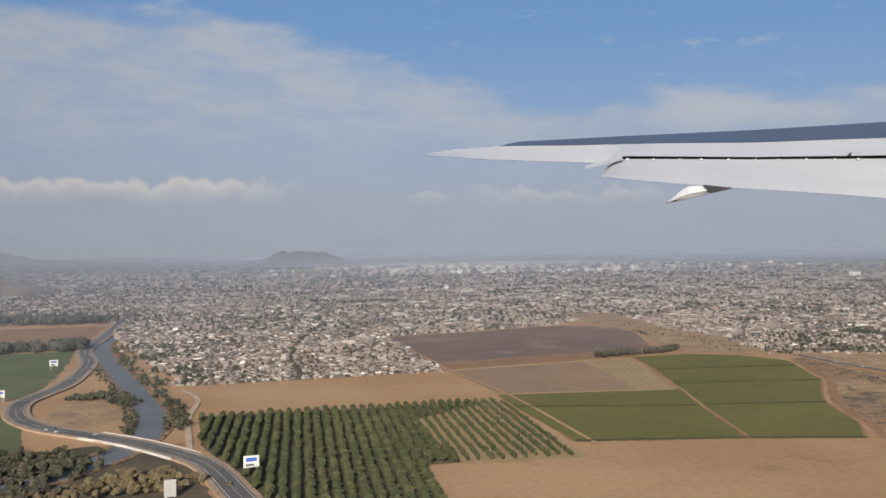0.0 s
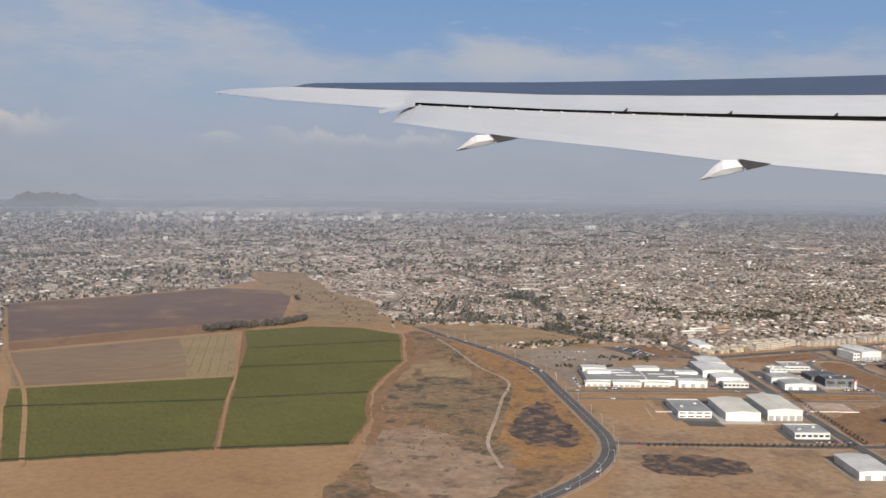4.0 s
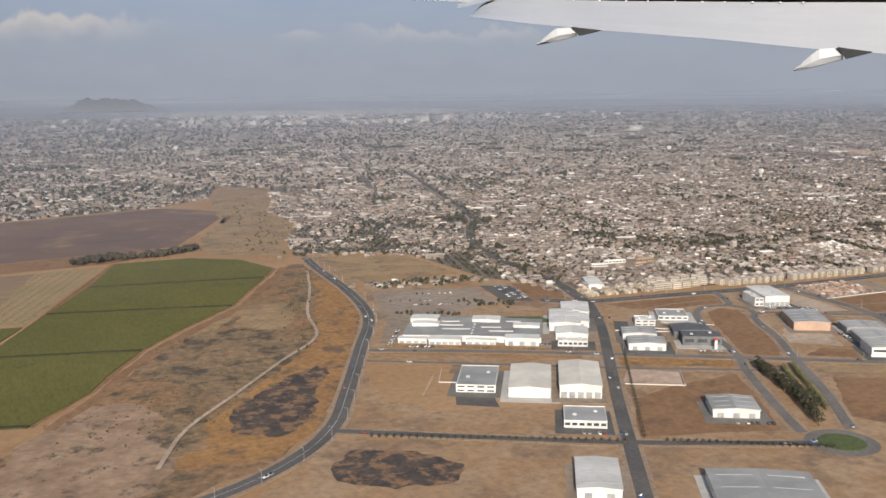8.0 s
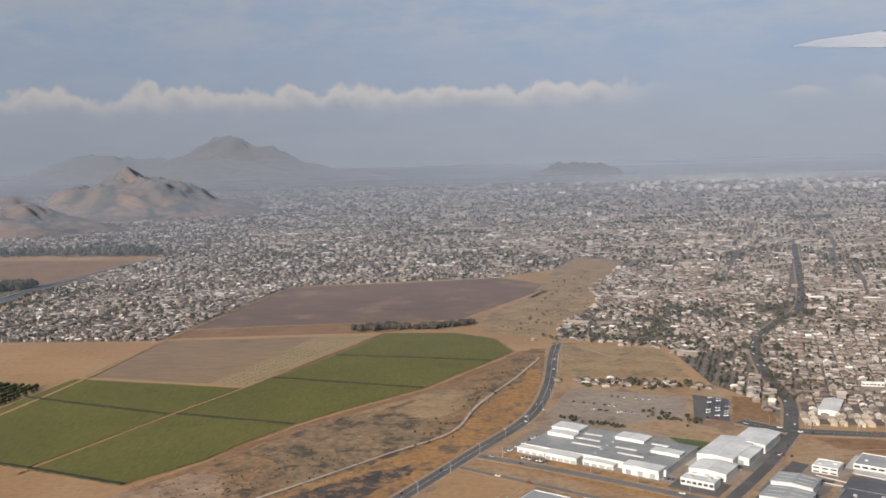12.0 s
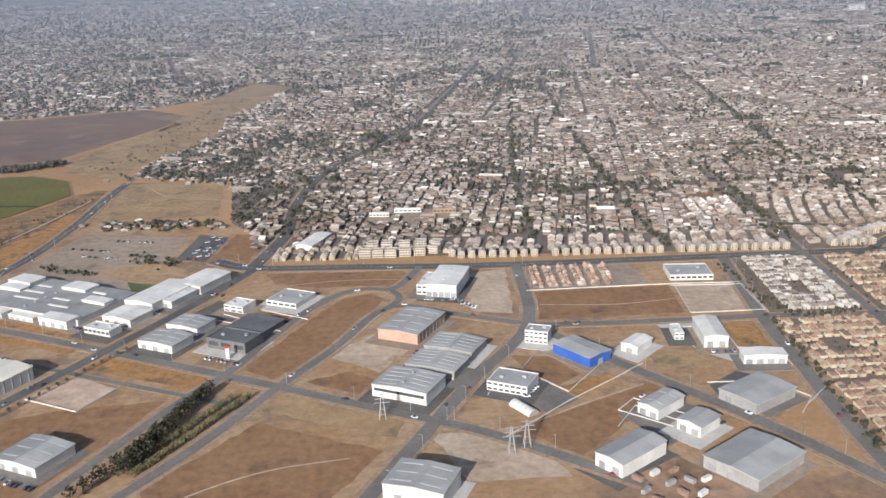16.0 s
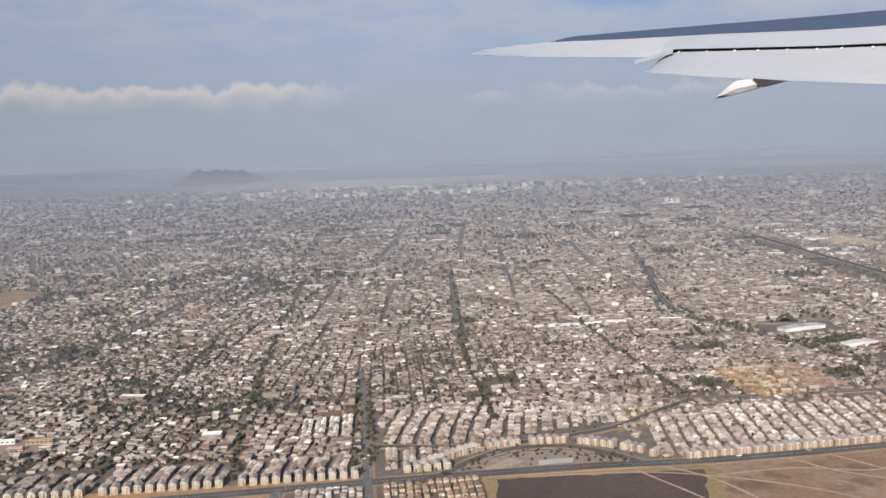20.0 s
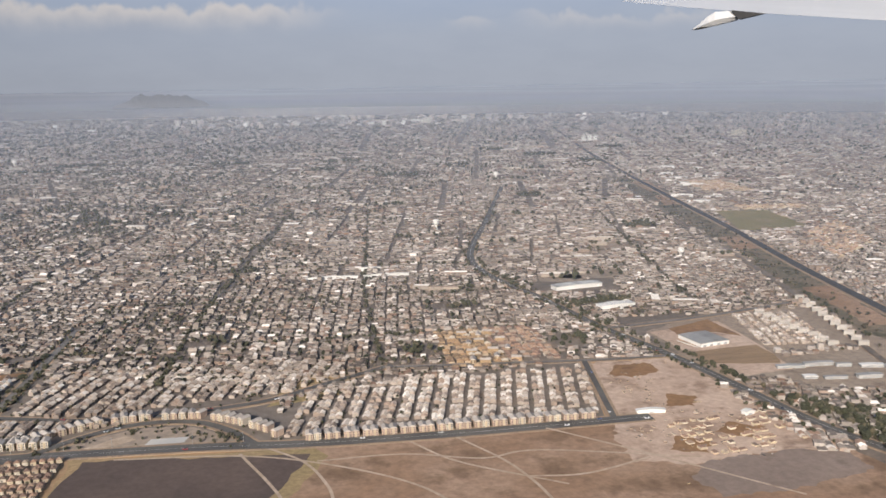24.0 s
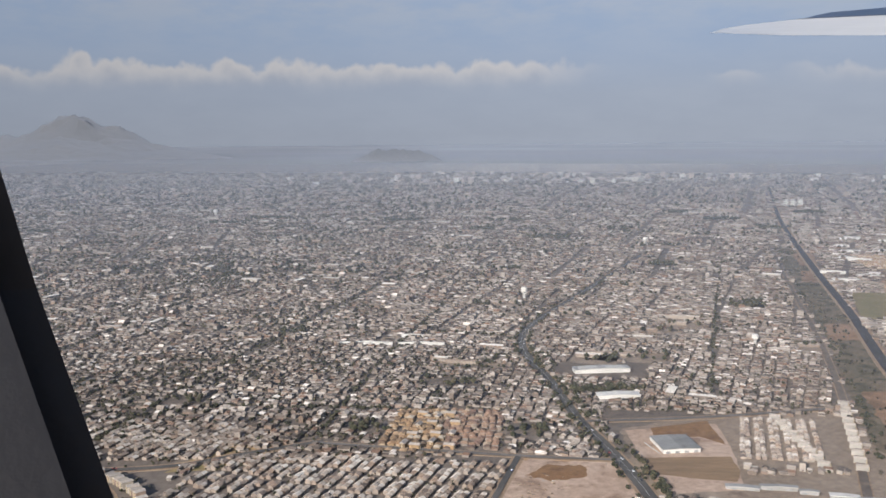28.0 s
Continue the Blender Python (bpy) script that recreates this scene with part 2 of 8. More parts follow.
M["roofs"] = palette("city_roofs", [(0.0, (0.098, 0.085, 0.078)), (0.18, (0.159, 0.137, 0.121)), (0.38, (0.208, 0.179, 0.159)), (0.56, (0.159, 0.117, 0.097)),
                                    (0.64, (0.297, 0.258, 0.226)), (0.74, (0.189, 0.126, 0.096)), (0.82, (0.430, 0.394, 0.361)), (0.90, (0.656, 0.616, 0.578)), (0.955, (0.061, 0.053, 0.048))], quarter=True)
M["walls"] = palette("city_walls", [(0.0, (0.264, 0.230, 0.203)), (0.25, (0.334, 0.301, 0.275)), (0.5, (0.216, 0.177, 0.154)), (0.7, (0.383, 0.345, 0.311)), (0.88, (0.293, 0.225, 0.183))], quarter=True)
M["roofs_pale"] = palette("pale_terrace_roofs", [(0.0, (0.340, 0.300, 0.265)), (0.25, (0.425, 0.385, 0.345)), (0.5, (0.235, 0.193, 0.165)), (0.65, (0.520, 0.488, 0.450)), (0.85, (0.150, 0.124, 0.110)), (0.93, (0.300, 0.225, 0.175))], quarter=True)
M["walls_pale"] = palette("cream_terrace_walls", [(0.0, (0.335, 0.282, 0.240)), (0.3, (0.260, 0.212, 0.180)), (0.55, (0.385, 0.335, 0.288)), (0.8, (0.300, 0.238, 0.195))], quarter=True)
M["roofs_tile"] = palette("tile_roofs", [(0.0, (0.250, 0.160, 0.115)), (0.3, (0.180, 0.118, 0.092)), (0.55, (0.275, 0.190, 0.138)), (0.78, (0.130, 0.092, 0.076)), (0.92, (0.295, 0.235, 0.180))])
M["roofs_rust"] = palette("rust_tile_roofs", [(0.0, (0.34, 0.215, 0.155)), (0.3, (0.25, 0.16, 0.12)), (0.55, (0.42, 0.30, 0.23)), (0.8, (0.17, 0.12, 0.10)), (0.92, (0.55, 0.48, 0.42))])
M["roofs_ochre"] = palette("ochre_tile_roofs", [(0.0, (0.27, 0.175, 0.105)), (0.3, (0.18, 0.125, 0.084)), (0.55, (0.32, 0.225, 0.145)), (0.75, (0.38, 0.33, 0.27)), (0.88, (0.14, 0.105, 0.08))])
M["walls_ochre"] = palette("ochre_walls", [(0.0, (0.33, 0.235, 0.14)), (0.4, (0.26, 0.185, 0.12)), (0.75, (0.37, 0.29, 0.205))])
M["walls_yellow"] = palette("yellow_plaster", [(0.0, (0.40, 0.328, 0.230)), (0.35, (0.325, 0.262, 0.190)), (0.65, (0.44, 0.385, 0.300)), (0.88, (0.37, 0.285, 0.208))])
M["roofs_white"] = palette("white_sheet_roofs", [(0.0, (0.52, 0.49, 0.45)), (0.25, (0.30, 0.27, 0.245)), (0.45, (0.66, 0.63, 0.59)), (0.65, (0.17, 0.145, 0.13)), (0.85, (0.40, 0.36, 0.32))])
M["house_white"] = palette("single_white_roofs", [(0.0, (0.36, 0.33, 0.30)), (0.2, (0.20, 0.17, 0.15)), (0.4, (0.50, 0.47, 0.43)), (0.55, (0.12, 0.10, 0.09)), (0.8, (0.28, 0.235, 0.20))], island=False)
M["house_tile"] = palette("single_tile_roofs", [(0.0, (0.250, 0.160, 0.115)), (0.3, (0.180, 0.118, 0.092)), (0.55, (0.275, 0.190, 0.138)), (0.78, (0.130, 0.092, 0.076)), (0.92, (0.295, 0.235, 0.180))], island=False)
M["house_cream"] = palette("single_cream_roofs", [(0.0, (0.36, 0.31, 0.25)), (0.35, (0.26, 0.215, 0.175)), (0.6, (0.44, 0.39, 0.32)), (0.85, (0.30, 0.22, 0.165))], island=False)
M["house_wall"] = palette("single_plaster_walls", [(0.0, (0.40, 0.328, 0.230)), (0.35, (0.325, 0.262, 0.190)), (0.65, (0.44, 0.385, 0.300)), (0.88, (0.37, 0.285, 0.208))], island=False)
M["house_pale_wall"] = palette("single_pale_walls", [(0.0, (0.46, 0.43, 0.39)), (0.4, (0.32, 0.28, 0.245)), (0.7, (0.40, 0.35, 0.295))], island=False)
M["tower_white"] = palette("pale_tower_walls", [(0.0, (0.62, 0.58, 0.53)), (0.2, (0.40, 0.37, 0.34)), (0.4, (0.74, 0.71, 0.67)), (0.55, (0.30, 0.27, 0.245)), (0.75, (0.54, 0.46, 0.39))], fine=0.8, grain=0.15)
M["sheet"] = surface("grey_roof_sheet", (0.285, 0.280, 0.268), (0.350, 0.343, 0.328), rough=0.7, big=0.5, fine=3.0, grain=0.12, vary=0.12, stretch=(0.4, 6.0, 1.0), spec=0.25)
M["sheet_dull"] = surface("weathered_roof_sheet", (0.235, 0.232, 0.224), (0.285, 0.280, 0.268), rough=0.75, big=0.5, fine=3.0, grain=0.2, vary=0.12, third=(0.19, 0.18, 0.165), third_scale=0.4, stretch=(0.4, 6.0, 1.0), spec=0.2)
M["sheet_white"] = surface("white_roof_sheet", (0.64, 0.615, 0.57), (0.53, 0.51, 0.475), rough=0.7, big=0.5, fine=3.0, grain=0.12, vary=0.08, stretch=(0.4, 6.0, 1.0), spec=0.4)
M["sheet_cream"] = surface("cream_roof_sheet", (0.66, 0.615, 0.525), (0.56, 0.52, 0.445), rough=0.7, big=0.5, fine=3.0, grain=0.15, vary=0.06, stretch=(0.4, 6.0, 1.0), spec=0.3)
M["wall_white"] = surface("white_wall", (0.60, 0.58, 0.545), (0.50, 0.485, 0.455), big=0.6, fine=3.0, grain=0.12, vary=0.06)
M["wall_grey"] = surface("grey_wall", (0.30, 0.29, 0.28), (0.25, 0.24, 0.23), big=0.6, fine=3.0, grain=0.15, vary=0.1)
M["wall_dark"] = surface("dark_cladding", (0.10, 0.10, 0.105), (0.13, 0.13, 0.13), big=0.6, fine=3.0, grain=0.15)
M["wall_brick"] = surface("orange_brick_wall", (0.40, 0.275, 0.205), (0.35, 0.235, 0.175), big=0.6, fine=4.0, grain=0.2)
M["wall_blue"] = surface("blue_cladding", (0.035, 0.09, 0.33), (0.045, 0.11, 0.37), rough=0.5, big=0.6, fine=3.0, grain=0.1)
M["sign_red"] = surface("red_sign_paint", (0.45, 0.03, 0.025), (0.38, 0.03, 0.025), rough=0.5, grain=0.1)
M["roller"] = surface("roller_door", (0.22, 0.22, 0.22), (0.28, 0.28, 0.28), big=1.0, fine=6.0)
M["glass"] = surface("dark_window_glass", (0.045, 0.05, 0.055), (0.06, 0.065, 0.07), rough=0.12, big=1.0, grain=0.1, bump=0.0, spec=0.6)
M["skylight"] = surface("skylight_sheet", (0.44, 0.435, 0.415), (0.38, 0.375, 0.36), rough=0.4, big=1.0, grain=0.1)
M["apart"] = surface("cream_apartment_wall", (0.44, 0.385, 0.310), (0.37, 0.32, 0.262), big=0.4, fine=3.0, grain=0.15, vary=0.14)
M["apart_roof"] = surface("grey_apartment_roof", (0.315, 0.28, 0.248), (0.38, 0.338, 0.298), big=0.5, fine=3.0, vary=0.15)
M["house_slab"] = surface("white_slab_wall", (0.33, 0.305, 0.275), (0.28, 0.255, 0.23), big=0.4, fine=3.0, grain=0.15, vary=0.1)
M["walls_pink"] = surface("pinkish_apartment_wall", (0.36, 0.268, 0.208), (0.305, 0.225, 0.178), big=0.4, fine=3.0, grain=0.15, vary=0.14)
M["ochre"] = surface("ochre_plaster", (0.30, 0.205, 0.118), (0.25, 0.172, 0.105), big=0.4, fine=3.0, grain=0.2, vary=0.15)
M["metal"] = surface("galvanised_steel", (0.45, 0.45, 0.44), (0.38, 0.38, 0.37), rough=0.5, metal=0.6, big=2.0, fine=8.0)
M["rock_far"] = surface("far_hillside", (0.11, 0.09, 0.075), (0.07, 0.062, 0.056), big=0.03, fine=0.12, grain=0.4, third=(0.15, 0.115, 0.09), third_scale=0.02, bump=0.2)
M["rock"] = surface("dry_hillside", (0.225, 0.132, 0.078), (0.12, 0.086, 0.060), big=0.045, fine=0.25, grain=0.5, third=(0.060, 0.052, 0.042), third_scale=0.06, third_at=(0.46, 0.60), bump=0.3)
M["car_paint"] = palette("car_paint", [(0.0, (0.7, 0.7, 0.7)), (0.4, (0.05, 0.05, 0.055)), (0.6, (0.35, 0.36, 0.37)), (0.8, (0.25, 0.03, 0.03)), (0.9, (0.05, 0.08, 0.2))], rough=0.3, grain=0.05, island=False)
M["tyre"] = surface("tyre_rubber", (0.02, 0.02, 0.02), (0.03, 0.03, 0.03))
M["wing_white"] = surface("white_aircraft_paint", (0.41, 0.412, 0.42), (0.38, 0.382, 0.39), rough=0.4, big=0.004, fine=0.02, grain=0.05, bump=0.0, stretch=(0.2, 2.0, 1.0), spec=0.5)
M["wing_grey"] = surface("blue_grey_aircraft_paint", (0.060, 0.072, 0.106), (0.052, 0.064, 0.094), rough=0.45, big=0.004, fine=0.03, grain=0.1, bump=0.0)
# Black paint for the small fins, and for shade in the wing's gaps.
M["wing_black"] = surface("slot_shade_and_fin_black", (0.015, 0.015, 0.017), (0.025, 0.025, 0.025), rough=0.7, big=0.01, fine=0.05, bump=0.0)
M["trim_dark"] = surface("black_window_seal", (0.012, 0.012, 0.016), (0.018, 0.018, 0.022), rough=0.6, big=8.0, fine=60.0, grain=0.2, bump=0.05)
M["trim_panel"] = surface("grey_cabin_panel", (0.014, 0.014, 0.017), (0.02, 0.02, 0.024), rough=0.55, big=6.0, fine=60.0, grain=0.1, bump=0.05)


# ---------------------------------------------------------------- builders
def part(name, bm, material, parent=None, label=""):
    me = bpy.data.meshes.new(name)
    bm.to_mesh(me)
    bm.free()
    me.materials.append(M[material] if isinstance(material, str) else material)
    ob = new(name, me)
    if parent:
        ob.parent = parent
    if label:
        ob["label"] = label
    return ob


def box(bm, x0, x1, y0, y1, z0, z1, m=None, bottom=True):
    co = [(x, y, z) for z in (z0, z1) for x, y in ((x0, y0), (x1, y0), (x1, y1), (x0, y1))]
    vs = [bm.verts.new(m @ Vector(c) if m else c) for c in co]
    for f in ((0, 1, 5, 4), (1, 2, 6, 5), (2, 3, 7, 6), (3, 0, 4, 7), (4, 5, 6, 7)) + (((3, 2, 1, 0),) if bottom else ()):
        bm.faces.new([vs[i] for i in f])
    return vs


def prism(bm, outline, z0, z1):
    """An upright slab with the outline's corners."""
    lo, hi = [bm.verts.new((x, y, z0)) for x, y in outline], [bm.verts.new((x, y, z1)) for x, y in outline]
    n = len(outline)
    bm.faces.new(hi)
    bm.faces.new(lo[::-1])
    for i in range(n):
        bm.faces.new((lo[i], lo[(i + 1) % n], hi[(i + 1) % n], hi[i]))


def ragged(points, step=1.2, wild=0.12, seed=1):
    """The outline with short uneven steps along its edges."""
    rnd, out = random.Random(seed), []
    for (ax, ay), (bx, by) in zip(points, points[1:] + points[:1]):
        d = math.hypot(bx - ax, by - ay)
        k = max(1, int(d / step))
        for i in range(k):
            j = 0 if i == 0 else rnd.uniform(-wild, wild)
            out.append((ax + (bx - ax) * i / k - (by - ay) / d * j, ay + (by - ay) * i / k + (bx - ax) / d * j))
    return out


def patch(name, points, z, material, label, category="ground", wild=0.12, step=1.2, thick=0.0):
    bm = bmesh.new()
    pts = ragged(points, step, wild, len(label))
    area = sum(a[0] * b[1] - a[1] * b[0] for a, b in zip(pts, pts[1:] + pts[:1]))
    if area < 0:
        pts.reverse()
    if thick:
        prism(bm, pts, z, z + thick)
    else:
        bm.faces.new([bm.verts.new((x, y, z)) for x, y in pts])
    bm.normal_update()
    bmesh.ops.triangulate(bm, faces=bm.faces[:], ngon_method="EAR_CLIP")
    bmesh.ops.recalc_face_normals(bm, faces=bm.faces[:])
    if not thick and bm.faces[0].normal.z < 0:
        bmesh.ops.reverse_faces(bm, faces=bm.faces[:])
    return tagged(part(name, bm, material), label, category, kind="structure")


def rounded(points, k=5):
    """A smooth line through the points (Catmull-Rom)."""
    p = [Vector(q) for q in points]
    p = [2 * p[0] - p[1]] + p + [2 * p[-1] - p[-2]]
    out = []
    for i in range(1, len(p) - 2):
        for j in range(k):
            t = j / k
            out.append(0.5 * (2 * p[i] + (p[i + 1] - p[i - 1]) * t + (2 * p[i - 1] - 5 * p[i] + 4 * p[i + 1] - p[i + 2]) * t * t + (3 * p[i] - p[i - 1] - 3 * p[i + 1] + p[i + 2]) * t ** 3))
    return out + [p[-2]]


def ribbon(bm, line, a, b, z0, z1=None):
    """A flat band between offsets a and b from the line; with z1 it is a raised slab."""
    rows = []
    for i, q in enumerate(line):
        t = (line[min(i + 1, len(line) - 1)] - line[max(i - 1, 0)])
        nrm = Vector((-t.y, t.x)).normalized()
        z = z1 if z1 is not None else z0
        rows.append([bm.verts.new((*(q + nrm * s), z)) for s in (a, b)] + ([bm.verts.new((*(q + nrm * s), z0)) for s in (a, b)] if z1 is not None else []))
    for r, s in zip(rows, rows[1:]):
        bm.faces.new((r[1], r[0], s[0], s[1]))
        if z1 is not None:
            bm.faces.new((r[0], r[2], s[2], s[0]))
            bm.faces.new((r[3], r[1], s[1], s[3]))


ROADS = []


def road(name, points, width, label, material="asphalt", verge=0.32, lines=False, z=0.045, smooth=5):
    z += 0.0025 * (len(ROADS) % 24) if name != "city_street" else 0.0
    line = rounded(points, smooth)
    ROADS.append((line, width))
    bm = bmesh.new()
    ribbon(bm, line, -width / 2, width / 2, z)
    ob = tagged(part(name, bm, material), label, "road", kind="structure")
    if verge:
        for s in (-1, 1):
            bm = bmesh.new()
            a, b = sorted((s * width / 2, s * (width / 2 + verge)))
            ribbon(bm, line, a, b, 0.0, 0.0335 + 0.0004 * (len(ROADS) % 24) if z < 0.15 else z + 0.01)
            part("kerb", bm, "kerb", ob)
    if lines:
        bm = bmesh.new()
        ribbon(bm, line, -0.012, 0.012, z + 0.006)
        part("centre_line", bm, "paint", ob)
    if width > 1.8:
        for s in (-1, 1):
            bm = bmesh.new()
            ribbon(bm, line, s * (width / 2 - .17) - .022, s * (width / 2 - .17) + .022, z + 0.006)
            part("edge_line", bm, "paint", ob)
    return ob


def inside(points, x, y):
    """For arrays of places: which lie within the outline."""
    ok = np.zeros(np.shape(x), bool)
    for (ax, ay), (bx, by) in zip(points, points[1:] + points[:1]):
        if ay != by:
            ok ^= ((ay > y) != (by > y)) & (x < (bx - ax) * (y - ay) / (by - ay) + ax)
    return ok


def off_roads(x, y, margin=0.35):
    """Which places lie clear of every road."""
    ok = np.ones(np.shape(x), bool)
    for line, width in ROADS:
        for a, b in zip(line, line[1:]):
            dx, dy = b.x - a.x, b.y - a.y
            d2 = dx * dx + dy * dy + 1e-9
            near = np.nonzero((x > min(a.x, b.x) - 4) & (x < max(a.x, b.x) + 4) & (y > min(a.y, b.y) - 4) & (y < max(a.y, b.y) + 4))[0]
            t = np.clip(((x[near] - a.x) * dx + (y[near] - a.y) * dy) / d2, 0, 1)
            ok[near[np.hypot(x[near] - a.x - t * dx, y[near] - a.y - t * dy) < width / 2 + margin]] = False
    return ok


def many(name, shape, at, size, turn, materials, label, category, z=0.0):
    """One mesh of many copies of a shape (corners, faces, slots), each with its own place, size and turn."""
    corners, faces, slots = shape
    corners = np.array(corners, float)
    n, k = len(at), len(corners)
    v = corners[None] * size[:, None, :]
    c, s = np.cos(turn)[:, None], np.sin(turn)[:, None]
    co = np.stack([c * v[..., 0] - s * v[..., 1] + at[:, None, 0], s * v[..., 0] + c * v[..., 1] + at[:, None, 1], v[..., 2] + z], -1)
    loops = np.concatenate([np.array(f) for f in faces])
    lens = np.array([len(f) for f in faces])
    all_loops = (loops[None] + (np.arange(n) * k)[:, None]).ravel()
    all_lens = np.tile(lens, n)
    me = bpy.data.meshes.new(name)
    me.vertices.add(n * k)
    me.vertices.foreach_set("co", co.ravel().astype(np.float32))
    me.loops.add(len(all_loops))
    me.loops.foreach_set("vertex_index", all_loops.astype(np.int32))
    me.polygons.add(len(all_lens))
    me.polygons.foreach_set("loop_start", np.r_[0, np.cumsum(all_lens)[:-1]].astype(np.int32))
    me.polygons.foreach_set("use_smooth", np.zeros(len(all_lens), bool))
    me.polygons.foreach_set("material_index", np.tile(slots, n).astype(np.int32))
    for m in materials:
        me.materials.append(M[m])
    me.update(calc_edges=True)
    return tagged(new(name, me), label, category, kind="stuff")


GABLE = ([(-.5, -.5, 0), (.5, -.5, 0), (.5, .5, 0), (-.5, .5, 0), (-.5, -.5, .68), (.5, -.5, .68), (.5, .5, .68), (-.5, .5, .68), (0, -.5, .97), (0, .5, .97),
          (-.58, -.56, .66), (-.58, .56, .66), (0, -.56, 1), (0, .56, 1), (.58, -.56, .66), (.58, .56, .66)],
         [(0, 1, 5, 8, 4), (1, 2, 6, 5), (2, 3, 7, 9, 6), (3, 0, 4, 7), (10, 12, 13, 11), (12, 14, 15, 13)], [0, 0, 0, 0, 1, 1])
FLAT = ([(-.5, -.5, 0), (.5, -.5, 0), (.5, .5, 0), (-.5, .5, 0), (-.5, -.5, .95), (.5, -.5, .95), (.5, .5, .95), (-.5, .5, .95),
         (-.53, -.53, .93), (.53, -.53, .93), (.53, .53, 1.0), (-.53, .53, 1.0)],
        [(0, 1, 5, 4), (1, 2, 6, 5), (2, 3, 7, 6), (3, 0, 4, 7), (8, 9, 10, 11)], [0, 0, 0, 0, 1])


def crown_shape(seed, lumps=2):
    """An uneven leafy crown of a few rough clumps on a thin stem."""
    rnd = random.Random(seed)
    corners, faces = [], []
    bm = bmesh.new()
    bmesh.ops.create_icosphere(bm, subdivisions=1, radius=0.5)
    base = [v.co.copy() for v in bm.verts]
    tri = [[v.index for v in f.verts] for f in bm.faces]
    bm.free()
    for i in range(lumps):
        off = Vector((rnd.uniform(-.28, .28), rnd.uniform(-.28, .28), rnd.uniform(.45, .72))) if i else Vector((0, 0, .52))
        r = rnd.uniform(.55, .8) if i else .8
        k = len(corners)
        for c in base:
            w = rnd.uniform(.5, 1.35)
            corners.append((c.x * r * w + off.x, c.y * r * w + off.y, max(0.02, c.z * r * w + off.z)))
        faces += [tuple(j + k for j in f) for f in tri]
    k = len(corners)
    corners += [(-.05, -.05, 0), (.05, -.05, 0), (0, .06, 0), (0, 0, .5)]
    faces += [(k, k + 1, k + 3), (k + 1, k + 2, k + 3), (k + 2, k, k + 3)]
    return corners, faces, [0] * (len(faces) - 3) + [1] * 3


def clump_shape(seed):
    """A far-off tree: one rough leafy clump."""
    rnd = random.Random(seed)
    corners = [(x * rnd.uniform(.35, .6), y * rnd.uniform(.35, .6), max(0.0, .5 + z * rnd.uniform(.35, .55))) for x, y, z in ((1, 0, 0), (0, 1, 0), (-1, 0, 0), (0, -1, 0), (.1, .1, 1), (0, 0, -1))]
    return corners, [(0, 1, 4), (1, 2, 4), (2, 3, 4), (3, 0, 4), (1, 0, 5), (2, 1, 5), (3, 2, 5), (0, 3, 5)], [0] * 8


# ---------------------------------------------------------------- ground
bm = bmesh.new()
G_X, G_Y = [-1900, -1200, -500, -120, 0, 120, 240, 400, 800, 1300, 1900], [-1500, -400, -60, 0, 60, 140, 260, 500, 1000, 1400, 1900]
grid = [[bm.verts.new((x, y, 0)) for y in G_Y] for x in G_X]
for a, b in zip(grid, grid[1:]):
    for i in range(len(G_Y) - 1):
        bm.faces.new((a[i], b[i], b[i + 1], a[i + 1]))
tagged(part("ground", bm, "soil"), "dry tan earth plain reaching to the horizon", "ground", kind="structure")

# the land on which the city stands
CITY = [(-2390, 250), (-400, 250), (-60, 250), (-9, 262), (-6, 200), (1, 150), (5, 124), (40, 124.5), (45, 178), (86, 188), (98, 200), (104, 222), (114, 214), (108, 184), (104, 172),
        (104, 152), (98, 137), (96, 124), (109.6, 121), (110.8, 112), (112.2, 98), (115, 93), (116, 84), (134, 82), (167, 77.4), (195, 73.4), (222, 72.4), (226, 87.5), (236, 87.5),
        (236, 60), (242, 40), (262, 40), (420, 60), (2390, 200), (2390, 2390), (-2390, 2390)]
NEAR_CITY = [(-400, 250)] + CITY[2:-4] + [(420, 60), (420, 300), (-400, 300)]
patch("city_ground", NEAR_CITY, 0.010, "street", "grey dusty streets and yards between the houses", wild=0.0, step=4000)
for x0, x1, y0, y1 in ((-1890, 1890, 300, 1890), (420, 1890, 60, 300)):
    patch("city_ground", [(x0, y0), (x1, y0), (x1, y1), (x0, y1)], 0.010, "street", "grey dusty ground below the distant city", wild=0.0, step=400)

# fields beside the river
patch("crop_ditches", [(39.4, 102), (61, 97.4), (57.2, 87), (51.2, 70.6), (36, 75)], 0.02, "soil_red", "bare earth strips round the crop", "field")
patch("crop_ditches", [(72.2, 128.8), (82.2, 128.6), (88.4, 123.8), (91, 115.6), (88.4, 110.2), (81.8, 97.2), (75.2, 89.4), (70.8, 83.4), (65.6, 72.8), (61.2, 66.8), (51.2, 70.4), (57.3, 87)], 0.02, "soil_red", "bare earth strips round the crop", "field")
patch("strip_field", [(7, 119), (39.6, 123), (38.3, 98.8), (5, 101.5)], 0.015, "soil", "tan fallow strip of dry earth above the orchard", "field")
patch("stubble_field", [(40.6, 124.6), (70.8, 127.2), (61.2, 98.2), (39.6, 102.6)], 0.015, "stubble", "pale straw-coloured stubble strip with planted rows", "field")
patch("plough_wedge", [(40.9, 124), (62.4, 126.2), (59.6, 112), (56.4, 99.6), (39.9, 102.8)], 0.019, "fallow", "dull brown ploughed wedge beside the vines", "field")
